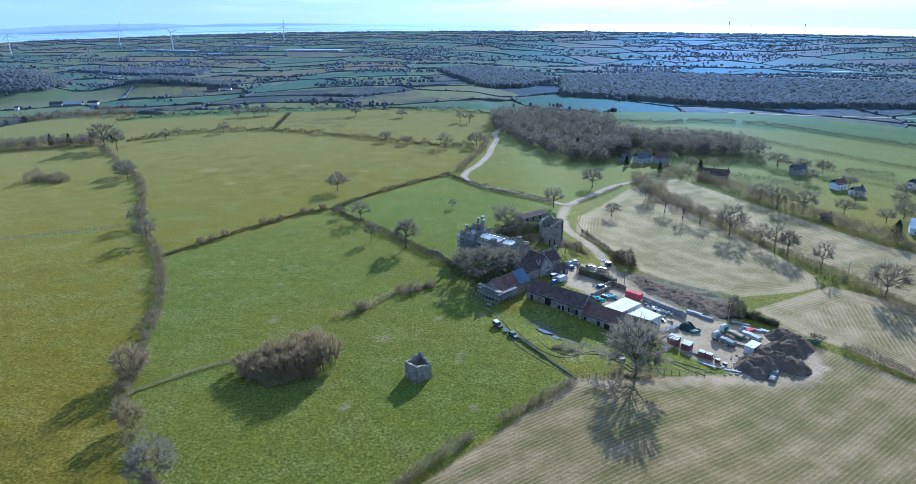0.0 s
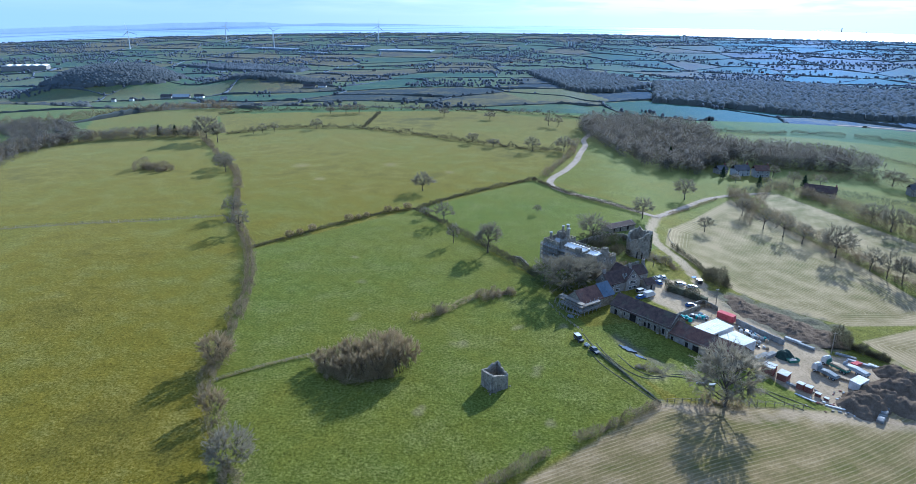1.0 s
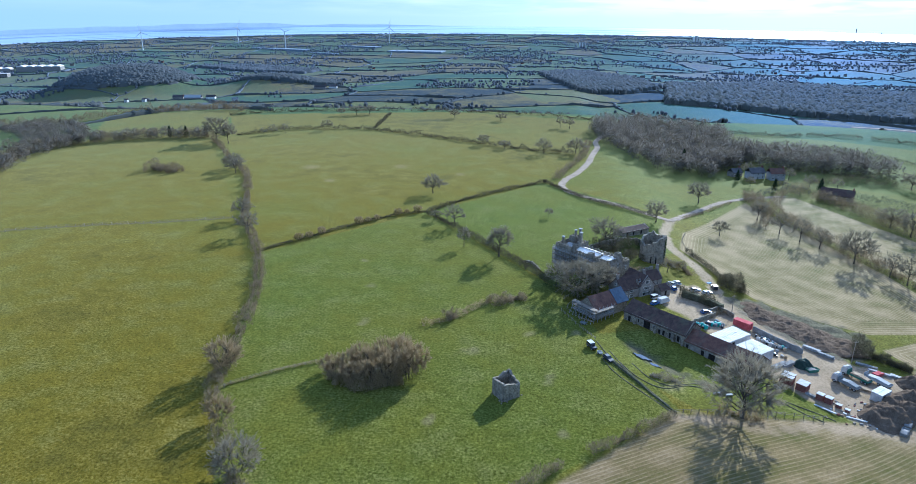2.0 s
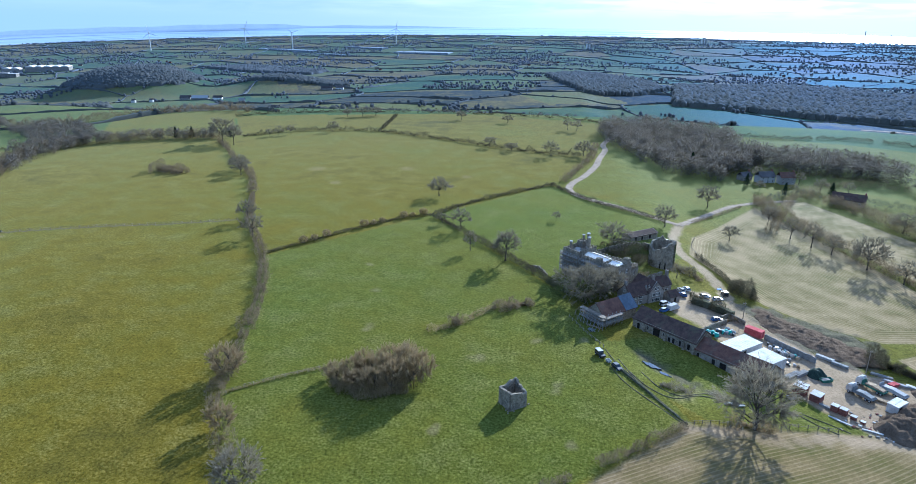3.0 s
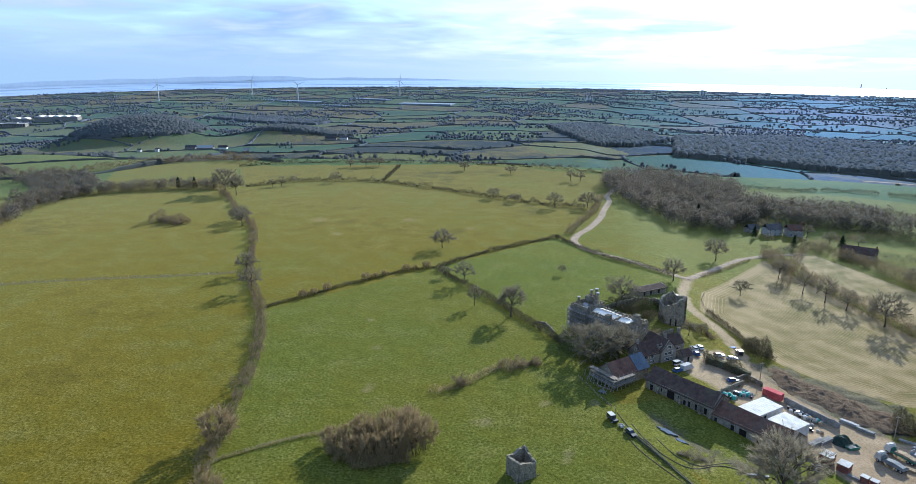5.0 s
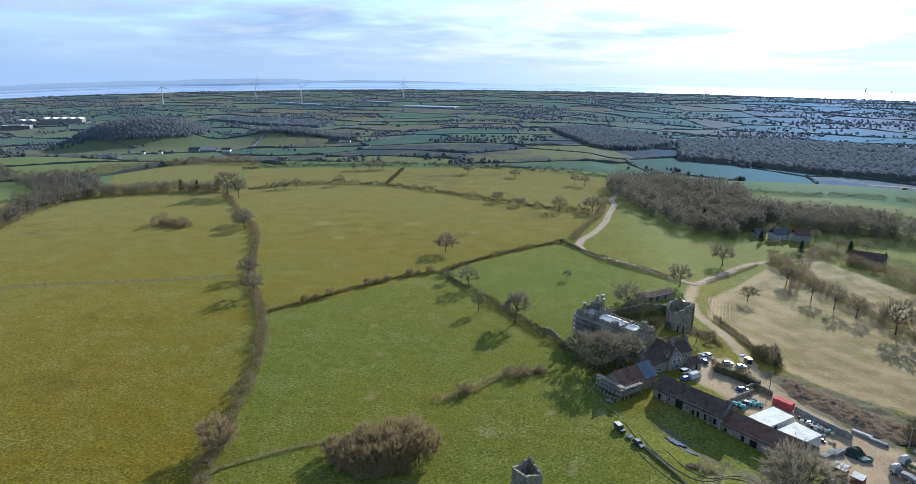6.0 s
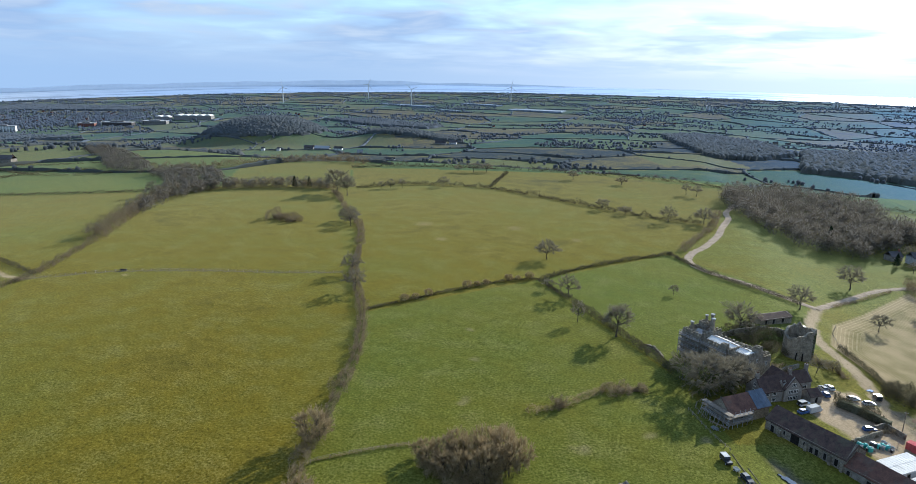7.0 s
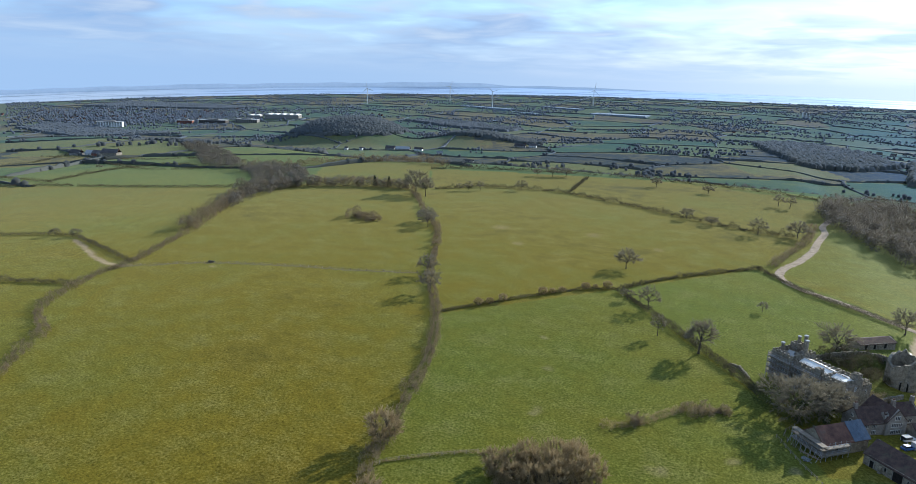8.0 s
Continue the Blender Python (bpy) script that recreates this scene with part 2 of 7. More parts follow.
    z = z - 1.7 * np.exp(-(along / 17) ** 2 - (front / 8) ** 2)
    z = z + (72 + 6 * smooth((x - 36) / 58) + 21 * smooth((x - 170) / 430) + 11 * smooth((-x - 305) / 340)) * smooth((r - 2300) / 2400)
    return z - r * smooth((r - 450) / 900) * np.where(az > -0.15, 0.012, 0.032) * np.minimum(1.2, (az + 0.15) ** 2)


def spline(pts, step):
    """Points every step metres along a smooth line through pts."""
    p = np.array(pts, float)
    p = np.vstack([2 * p[0] - p[1], p, 2 * p[-1] - p[-2]])
    out = []
    for i in range(1, len(p) - 2):
        a, b, c, d = p[i - 1:i + 3]
        for t in np.linspace(0, 1, max(2, int(np.linalg.norm(c - b) / step) + 1), endpoint=False):
            out.append(0.5 * (2 * b + (c - a) * t + (2 * a - 5 * b + 4 * c - d) * t * t + (3 * b - a - 3 * c + d) * t ** 3))
    return np.array(out + [p[-2]])


def near_line(x, y, pts):
    """Distance of each point from a line."""
    best = np.full(x.shape, 1e9)
    p = np.array(pts, float)
    for a, b in zip(p[:-1], p[1:]):
        d = b - a
        k = np.clip(((x - a[0]) * d[0] + (y - a[1]) * d[1]) / max(1e-9, d @ d), 0, 1)
        best = np.minimum(best, np.hypot(x - a[0] - k * d[0], y - a[1] - k * d[1]))
    return best


def inside(x, y, pts):
    """Distance into a polygon: positive inside, negative outside."""
    p = np.array(pts, float)
    hit = np.zeros(x.shape, bool)
    for a, b in zip(p, np.roll(p, -1, 0)):
        if a[1] != b[1]:
            hit ^= ((a[1] > y) != (b[1] > y)) & (x < (b[0] - a[0]) * (y - a[1]) / (b[1] - a[1]) + a[0])
    return np.where(hit, 1, -1) * near_line(x, y, np.vstack([p, p[:1]]))


def soup(name, verts, faces, mat, smooth_faces=False, soft=None):
    """A mesh from arrays of points and of equally long faces; soft gives the points a crown's rounded normals."""
    me = bpy.data.meshes.new(name)
    v, f = np.asarray(verts, np.float32), np.asarray(faces, np.int32)
    if soft is not None:
        a, b, c = v[f[:, 0]], v[f[:, 1]], v[f[:, 2]]
        turn = (np.cross(b - a, c - a) * soft[f[:, 0]]).sum(1) < 0
        f[turn] = f[turn][:, ::-1]
        smooth_faces = True
    me.vertices.add(len(v))
    me.vertices.foreach_set("co", v.ravel())
    me.loops.add(f.size)
    me.loops.foreach_set("vertex_index", f.ravel())
    me.polygons.add(len(f))
    me.polygons.foreach_set("loop_start", np.arange(0, f.size, f.shape[1], dtype=np.int32))
    if smooth_faces:
        me.polygons.foreach_set("use_smooth", np.ones(len(f), bool))
    me.update(calc_edges=True)
    me.materials.append(mat)
    if soft is not None:
        me.normals_split_custom_set_from_vertices(soft.astype(np.float32))
    return me


# hedges, walls and tracks, as lines on the plan
LONG_HEDGE = [(-60, 112), (-70, 127), (-88, 153), (-91.5, 168), (-99, 194), (-107, 222), (-125, 262), (-155, 312), (-176, 358), (-200, 406), (-226, 439), (-262, 491), (-285, 521)]
TOP_HEDGE = [(-277, 548), (-237, 586), (-176, 597), (-118, 575), (-58, 542), (-13, 520), (17, 513)]
CROSS_HEDGE = [(-125.5, 267.7), (-112.8, 286.5), (-101.7, 302.4), (-87.5, 320.7), (-77.5, 331.9), (-63.5, 340)]
CASTLE_HEDGE = [(-63, 337), (-43, 312.5), (-20, 282.5), (-6, 264), (4, 249)]
MEADOW_HEDGE = [(-62.6, 340.5), (-47.9, 366.2), (-24.7, 394.8), (-3, 417)]
LANE_HEDGE = [(-3, 417), (1, 411), (20.5, 382.5), (36.9, 367.2), (60, 352.5)]
WEST_HEDGE = [(-215, 128), (-225, 141), (-240, 160), (-246.4, 169.5), (-266.3, 179.7), (-276.6, 190), (-286.5, 207.2), (-297.6, 233), (-300, 250.9), (-329, 313), (-388, 413), (-405, 458), (-388, 500), (-330, 528), (-290, 533)]
FENCE_TRACK = [(-298.4, 243.5), (-268.3, 269.4), (-225.6, 288.9), (-195.1, 298.7), (-162.4, 312.4)]
BANK = [(-39.3, 204.6), (-30.1, 211.6), (-18.9, 227), (-5.8, 232.4)]
FIELD_FENCE = [(-88, 155.8), (-83.3, 161.7), (-66, 174.8)]
SOUTH_HEDGE = [(-16, 111), (-8.2, 120), (0.8, 129.8), (11, 140.1), (22.3, 149.1), (37.9, 162.8)]
FIELD_TRACK = [(-86, 159), (-71, 178), (-56, 196), (-38, 215.6), (-17.5, 233)]
EAST_HEDGE = [(123, 424), (124, 395), (131, 371), (141, 326), (150.6, 298), (161, 263), (167.4, 244), (174, 216), (180, 190)]
FAR_EAST_HEDGE = [(156, 438), (176, 398), (187, 358), (202.6, 331.1), (210.4, 302.7), (222, 284), (240, 260)]
YARD_HEDGE = [(124.3, 198.9), (130.7, 190.6), (137.6, 182.9), (146, 170), (155, 158)]
HILL_HEDGE = [(150, 654), (200, 634), (241, 637), (300, 617), (346, 577), (394, 548)]
SPUR_HEDGE = [(-166, 598), (-176, 701)]
CREST_HEDGE = [(-345, 667), (-300, 699), (-200, 728), (-110, 735), (-45, 730), (40, 690)]
LANE = [(62, 660), (38, 575), (36.5, 541), (31, 509), (27, 481), (19, 449), (11, 428), (8, 412), (11, 399), (19, 387.5), (35, 374.5), (50, 362.5), (65.7, 354)]
LANE_EAST = [(65.7, 354), (79.7, 375.6), (100, 403), (120, 418), (146, 428)]
DRIVE = [(65.7, 354), (58.6, 325.2), (59.5, 306.1), (66.1, 287.2), (69.2, 269.2), (70.5, 253.5), (76.5, 242), (85.3, 224.5), (92.2, 212.7)]
STUBBLE_HILL = [(62.7, 307.5), (69.1, 335.4), (118, 409), (125.8, 377.7), (148.8, 293.6), (154.9, 256.5), (152, 244), (140.9, 238.2), (115.8, 234), (98.8, 244.8), (83.6, 259.7), (67.9, 296.4)]
STUBBLE_STRIP = [(136, 425), (152, 425), (185, 345), (208, 293), (236, 262), (182, 200), (172.1, 256.2), (158.8, 285.3), (135, 368)]
STUBBLE_EAST = [(115.4, 222.3), (155.6, 243.9), (176, 226), (188, 170), (150, 160), (134.9, 190), (124.4, 201)]
STUBBLE_SOUTH = [(-40, 80), (-4.2, 120), (37.9, 162.8), (59.1, 168.8), (78.6, 174.3), (105, 178), (122, 196), (141, 171), (190, 100), (60, 20)]
YARD = [(69.2, 252.1), (89.6, 218), (111, 206), (115, 190), (96, 172), (84, 180), (73, 193), (64, 203), (56, 224), (45, 236), (50.6, 259), (61, 262)]
SPOIL_BANK = [(74, 254), (81.3, 256), (91.6, 247), (104, 240), (111, 229), (106, 217), (98, 216), (88, 226), (78.5, 243)]

# land cover: green lush fields and olive ones
FIELD_TINT = [
    (0.34, [(-60, 100), (-90, 160), (-110, 225), (-160, 312), (-285, 520), (-410, 470), (-300, 250), (-215, 125)]),
    (0.62, [(-60, 100), (-90, 160), (-110, 225), (-125, 265), (-64, 340), (5, 245), (40, 165), (-10, 118)]),
    (0.33, [(-125, 265), (-64, 340), (0, 417), (20, 514), (-120, 575), (-180, 597), (-280, 540)]),
    (0.68, [(-64, 340), (-3, 417), (62, 357), (60, 300), (5, 247)]),
    (0.50, [(12, 416), (38, 565), (100, 520), (150, 430), (66, 358)]),
    (0.30, [(-280, 548), (-180, 600), (-60, 545), (20, 515), (50, 680), (-110, 735), (-345, 668)]),
    (0.36, [(-300, 250), (-405, 458), (-460, 471), (-566, 441), (-637, 424), (-676, 398), (-800, 340), (-500, 180)]),
    (0.74, [(-440, 480), (-566, 443), (-637, 426), (-672, 446), (-705, 545), (-684, 609), (-570, 600), (-500, 550)]),
    (0.22, [(-900, 500), (-820, 560), (-800, 600), (-1000, 690), (-1100, 560)]),
    (0.75, [(-640, 600), (-640, 690), (-800, 640), (-810, 590), (-690, 570)]),
    (0.55, [(-800, 650), (-1100, 640), (-1200, 800), (-850, 780)]),
    (0.36, [(-400, 525), (-280, 540), (-345, 668), (-345, 706), (-430, 735), (-500, 680)]),
    (0.42, [(-405, 530), (-500, 680), (-430, 735), (-345, 700), (-373, 593)]),
    (0.55, [(-1828, 1720), (-1500, 1560), (-1180, 1480), (-900, 1460), (-900, 1560), (-1100, 1640), (-1500, 1740)]),
    (0.52, [(-960, 1585), (-990, 1700), (-850, 1740), (-700, 1700), (-730, 1560)]),
    (0.50, [(64, 1720), (140, 1480), (-30, 1370), (-114, 1600)]),
    (0.62, [(16, 207), (24, 186), (44, 168), (66, 168), (90, 176), (60, 200), (36, 214)]),
    (0.55, [(60, 620), (150, 655), (400, 550), (560, 420), (260, 430), (150, 470)]),
]
rng = np.random.default_rng(5)
gx, gy = np.meshgrid(np.arange(-4600, 4601, 330), np.arange(250, 4800, 190))
CELLS = np.stack([gx.ravel(), gy.ravel()], 1) + rng.uniform(-95, 95, (gx.size, 2))
# many dark tints: cloud shade over the plain is put into field colours
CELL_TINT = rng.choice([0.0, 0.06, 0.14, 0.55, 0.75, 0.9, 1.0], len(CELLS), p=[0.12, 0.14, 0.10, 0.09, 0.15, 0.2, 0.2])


def cells(x, y):
    """The nearest far field of each point, and how near the next one is."""
    who, gap = np.zeros(x.shape, int), np.zeros(x.shape)
    for s in range(0, x.size, 20000):
        px, py = x[s:s + 20000], y[s:s + 20000]
        j0, i0 = np.round((py - 250) / 190).astype(int), np.round((px + 4600) / 330).astype(int)
        d1, d2, w1 = np.full(px.shape, 1e9), np.full(px.shape, 1e9), np.zeros(px.shape, int)
        for dj in (-1, 0, 1):
            for di in (-1, 0, 1):
                k = np.clip(j0 + dj, 0, gx.shape[0] - 1) * gx.shape[1] + np.clip(i0 + di, 0, gx.shape[1] - 1)
                d = np.hypot(px - CELLS[k, 0], py - CELLS[k, 1])
                new_best = d < d1 - 1e-9
                second = (~new_best) & (d < d2) & (k != w1)
                d2 = np.where(new_best, d1, np.where(second, d, d2))
                w1 = np.where(new_best, k, w1)
                d1 = np.where(new_best, d, d1)
        who[s:s + 20000], gap[s:s + 20000] = w1, d2 - d1
    return who, gap


def build_ground():
    radii = [0.001] + [4.0 * i for i in range(1, 20)]
    while radii[-1] < 4745:
        radii.append(radii[-1] + max(0.95, radii[-1] ** 2 * 1.45e-5))
    radii = np.array(radii)
    angles = np.radians(np.concatenate([np.arange(-62, 58, 0.2), np.arange(58, 298, 6.0)]))
    R, A = np.meshgrid(radii, angles, indexing="ij")
    x, y = (R * np.sin(A)).ravel(), (13 + R * np.cos(A)).ravel()
    z = land(x, y)
    near = R.ravel() < 520
    stubble, bare, spoil, row = (np.zeros(x.shape) for _ in range(4))
    tint, dry = np.full(x.shape, 0.42), np.full(x.shape, 0.3)
    who, gap = cells(x, y)
    far = smooth((np.hypot(x, y) - 640) / 30)
    # distance mask for the haze put into the ground's sheen and gloss
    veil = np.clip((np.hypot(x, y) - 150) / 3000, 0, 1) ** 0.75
    tint = np.where(far > 0.5, CELL_TINT[who], tint)
    dry = np.where(far > 0.5, np.where(CELL_TINT[who] < 0.2, 0.12, 0.0), dry)
    tint = tint + (0.62 - tint) * 0.35 * smooth((np.hypot(x, y) - 1700) / 900)
    for value, poly in FIELD_TINT:
        tint = np.where(inside(x, y, poly) > 0, value, tint)
    idx = np.flatnonzero(near)
    px, py = x[idx], y[idx]
    for poly, angle, straw in ((STUBBLE_HILL, -33.5, 0.66), (STUBBLE_STRIP, 62, 0.60), (STUBBLE_EAST, 20, 0.68), (STUBBLE_SOUTH, 54, 0.44)):
        d = inside(px, py, poly)
        m = smooth((d + 1) / 2)
        stubble[idx] = np.maximum(stubble[idx], m)
        a = radians(angle)
        across = px * math.cos(a) - py * math.sin(a) + 2.0 * np.sin(px * 0.021 + py * 0.017)
        if poly in (STUBBLE_HILL, STUBBLE_EAST):
            across = np.where(d < 11, d, across)
        row[idx] = np.where(d > 0, across * (2.0 if poly is STUBBLE_SOUTH else 1.5), row[idx])
        dry[idx] = np.where(d > 0, straw + 0.25 * smooth((9 - d) / 9), dry[idx])
    wob = np.array([noise.noise((a * 0.25, b * 0.25, 0)) for a, b in zip(px, py)])
    bare[idx] = np.maximum(bare[idx], smooth((inside(px, py, YARD) + 1.2 + 2.2 * wob) / 2.4))
    for line, wide in ((DRIVE, 3.4), (LANE_EAST, 2.6), (LANE, 2.2), ([(96, 214), (106, 203), (118, 188), (116, 178)], 3.0), ([(96, 176), (108, 172), (120, 180)], 2.2)):
        bare[idx] = np.maximum(bare[idx], smooth((wide - near_line(px, py, spline(line, 4)) + 1.2 * wob) / 1.6))
    spoil[idx] = 0.85 * smooth((inside(px, py, SPOIL_BANK) + 4.5 + 4 * wob) / 3.5)
    # ruts, gateways and worn patches
    for line, wide in (([(38, 163), (54, 163.5), (66, 166), (81, 172), (93, 172), (106, 171)], 3.6), ([(119.5, 207), (120, 191), (114.5, 176), (106, 170)], 4.0)):
        bare[idx] = np.maximum(bare[idx], 0.62 * smooth((wide - near_line(px, py, spline(line, 3)) + 2.6 * wob) / 3.0))
    # dark mud before the barn that also stands in for its wide shadow
    spoil[idx] = np.maximum(spoil[idx], 0.72 * smooth((3.2 - near_line(px, py, [(30, 203), (44, 186), (54, 181)]) + 3 * wob) / 3.0))
    for cx, cy, r in ((-268, 272, 3.5), (-261, 268, 2.5), (-46, 186, 2.2), (-42, 180, 1.8), (-8, 122, 3.0), (8, 150, 2.2), (-3, 205, 3), (12, 208, 2), (40, 179.5, 5), (-166, 436, 9), (-104, 448, 8), (-140, 400, 5), (-60, 430, 5), (-60, 205, 3), (-20, 190, 3), (5, 175, 3), (-66, 236, 3), (-26, 150, 2), (-300, 246, 5), (-75, 262, 2.2)):
        d = np.hypot(px - cx, (py - cy) * 0.8)
        dry[idx] = np.maximum(dry[idx], 0.8 * smooth((r * 1.6 - d + 3 * wob) / r))
        bare[idx] = np.maximum(bare[idx], 0.28 * smooth((r - d + 3 * wob) / r))
    dry[idx] = np.maximum(dry[idx], 0.9 * smooth((1.6 - near_line(px, py, spline(FIELD_TRACK, 4)) + 0.8 * wob) / 1.5))
    bare[idx] = np.maximum(bare[idx], 0.8 * smooth((2.4 - near_line(px, py, spline([(-372, 268), (-342, 255), (-318, 245), (-300, 243)], 4)) + 1.2 * wob) / 1.5))
    # fence path and hedge feet
    for line in (FENCE_TRACK,):
        spoil[idx] = np.maximum(spoil[idx], 0.7 * smooth((1.2 - near_line(px, py, spline(line, 5))) / 0.6))
    for line, wide in ((LONG_HEDGE, 4.0), (CROSS_HEDGE, 2.2), (SOUTH_HEDGE, 2.0), (BANK, 3.5), (CASTLE_HEDGE, 2.5), (EAST_HEDGE, 4.0), (YARD_HEDGE, 2.5)):
        dry[idx] = np.maximum(dry[idx], 0.95 * smooth((wide - near_line(px, py, spline(line, 5)) + 1.5 * wob) / 1.5))
    z[idx] += 0.10 * wob + 0.5 * spoil[idx] * wob
    n, k = R.shape
    i, j = np.meshgrid(np.arange(n - 1), np.arange(k), indexing="ij")
    jn = (j + 1) % k
    faces = np.stack([i * k + j, (i + 1) * k + j, (i + 1) * k + jn, i * k + jn], -1).reshape(-1, 4)[:, ::-1]
    x, y, z = np.append(x, 0), np.append(y, 13), np.append(z, land(np.array(0.0), np.array(13.0)))
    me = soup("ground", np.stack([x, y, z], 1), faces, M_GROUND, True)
    pad = np.zeros(1)
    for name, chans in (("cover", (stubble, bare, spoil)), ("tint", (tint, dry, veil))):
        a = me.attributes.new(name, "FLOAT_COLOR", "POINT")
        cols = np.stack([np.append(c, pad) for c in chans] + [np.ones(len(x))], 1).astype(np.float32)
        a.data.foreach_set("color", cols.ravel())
    a = me.attributes.new("row", "FLOAT", "POINT")
    a.data.foreach_set("value", np.append(row, pad).astype(np.float32))
    return tagged(new("ground", me), "green winter pasture and stubble fields on a broad hill", "ground", kind="structure")


ground = build_ground()


def ribbon(name, line, wide, lift, mat, label, seed=0):
    """A lane: a strip that lies on the ground, a little uneven at its edges."""
    p = spline(line, 2.0)
    d = np.gradient(p, axis=0)
    d /= np.linalg.norm(d, axis=1)[:, None]
    side = np.stack([-d[:, 1], d[:, 0]], 1)
    r = np.random.default_rng(seed)
    cols = []
    for k, s in enumerate((-1, -0.5, 0, 0.5, 1)):
        w = s * wide / 2 * (1 + (0.12 * r.standard_normal(len(p)) if abs(s) == 1 else 0))
        q = p + side * np.reshape(w, (-1, 1))
        h = land(q[:, 0], q[:, 1]) + lift + (0.05 if abs(s) < 0.9 else -0.12)
        cols.append(np.column_stack([q, h]))
    v = np.stack(cols, 1).reshape(-1, 3)
    i, j = np.meshgrid(np.arange(len(p) - 1), np.arange(4), indexing="ij")
    f = np.stack([i * 5 + j, i * 5 + j + 1, (i + 1) * 5 + j + 1, (i + 1) * 5 + j], -1).reshape(-1, 4)[:, ::-1]
    return tagged(new(name, soup(name, v, f, mat, True)), label, "road", kind="structure")


ribbon("road", LANE, 4.6, 0.22, M_ROAD, "narrow pale country lane winding between hedges", 1)
ribbon("road", LANE_EAST, 3.6, 0.23, M_ROAD, "narrow pale lane beside the stubble field", 2)
ribbon("road", [(560, 1352), (611, 1348), (675, 1331), (790, 1323), (930, 1322), (1150, 1330)], 9, 0.5, M_ROAD, "long pale road across the valley floor", 4)
M_RUT = plain("wet_mud", (0.045, 0.041, 0.025), (0.10, 0.088, 0.052), 0.7, 0.9, 0.1, bump=0.5)
for k, line in enumerate((
        [(19.5, 202.9), (22.5, 194.1), (27.5, 184.8), (32.8, 174.7), (37.1, 167.2)],
        [(25.6, 190.3), (30.4, 181.3), (37.0, 176.4), (44.9, 180.3), (50.6, 179.4)],
        [(67.8, 182.2), (72, 179.2), (75.7, 176.2), (79.9, 173.9)], [(71.7, 181.3), (79, 178.2), (83.5, 175.5)],
        [(23.3, 197.1), (26.9, 186.3), (30.4, 178.3)], [(20.3, 191.6), (24.4, 182.1), (31.1, 172.6), (37.2, 164.6)],
        [(29.5, 190.5), (33.5, 182), (39, 178.2), (46, 182), (52, 183)])):
    ribbon("track", line, 0.42, 0.08, M_RUT, "dark wheel rut pressed into the wet grass", 10 + k)


def sea_and_shore():
    az = np.radians(np.arange(-180, 181, 1.0))
    bend = np.minimum(1.2, (az + 0.15) ** 2)
    rows = []
    for r, k in ((4600, 0.0), (4745, 0.1), (4800, 0.35), (4860, 0.6), (4920, 0.85), (4955, 1.0)):
        drop = np.radians((1.36 + np.where(az > -0.15, 0.69, 1.83) * bend) * (1 - k) + (0.72 + np.where(az > -0.15, 0.9, 1.8) * bend) * k)
        rows.append(np.stack([r * np.sin(az), 13 + r * np.cos(az), 100 - r * np.tan(drop) - (9 if k == 0 else 0)], 1))
    v = np.concatenate(rows)
    n = len(az)
    i, j = np.meshgrid(np.arange(5), np.arange(n - 1), indexing="ij")
    f = np.stack([i * n + j, (i + 1) * n + j, (i + 1) * n + j + 1, i * n + j + 1], -1).reshape(-1, 4)[:, ::-1]
    tagged(new("water", soup("water", v, f, M_SEA, True)), "wide pale estuary water below a hazy far shore", "water", kind="structure")
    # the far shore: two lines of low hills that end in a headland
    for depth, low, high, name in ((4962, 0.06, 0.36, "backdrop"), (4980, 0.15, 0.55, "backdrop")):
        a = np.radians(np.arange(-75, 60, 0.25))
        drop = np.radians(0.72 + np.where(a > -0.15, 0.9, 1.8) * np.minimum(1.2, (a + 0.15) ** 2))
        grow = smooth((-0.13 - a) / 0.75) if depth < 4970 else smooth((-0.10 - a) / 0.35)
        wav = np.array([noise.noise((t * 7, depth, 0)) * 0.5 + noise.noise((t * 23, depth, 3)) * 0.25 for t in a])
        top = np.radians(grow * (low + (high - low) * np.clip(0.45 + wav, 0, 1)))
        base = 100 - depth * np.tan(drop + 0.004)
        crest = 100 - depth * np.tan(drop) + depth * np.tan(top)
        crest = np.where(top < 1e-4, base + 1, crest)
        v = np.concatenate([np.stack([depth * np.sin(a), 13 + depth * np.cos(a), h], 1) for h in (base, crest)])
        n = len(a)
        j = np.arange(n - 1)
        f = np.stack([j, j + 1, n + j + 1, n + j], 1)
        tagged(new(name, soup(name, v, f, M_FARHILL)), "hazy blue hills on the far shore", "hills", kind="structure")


sea_and_shore()

# ---- hedges, trees and woods ----
def unit(v):
    return v / np.maximum(1e-9, np.linalg.norm(v, axis=-1, keepdims=True))


def sprays(at, way, length, wide, r):
    """Thin twig blades: one narrow triangle from each point along its way."""
    n = len(at)
    side = unit(np.cross(way, r.standard_normal((n, 3)))) * np.reshape(wide, (-1, 1)) / 2
    v = np.stack([at - side, at + side, at + way * np.reshape(length, (-1, 1))], 1).reshape(-1, 3)
    return v, np.arange(3 * n).reshape(-1, 3)


def tufts(at, size, r, out=None):
    """Small ragged flakes of twig or leaf, at any tilt, or lying roughly along the outside of a crown."""
    n = len(at)
    a, b = unit(r.standard_normal((n, 3))), unit(r.standard_normal((n, 3)))
    if out is not None:
        a = unit(np.cross(out, a) + 0.3 * r.standard_normal((n, 3)))
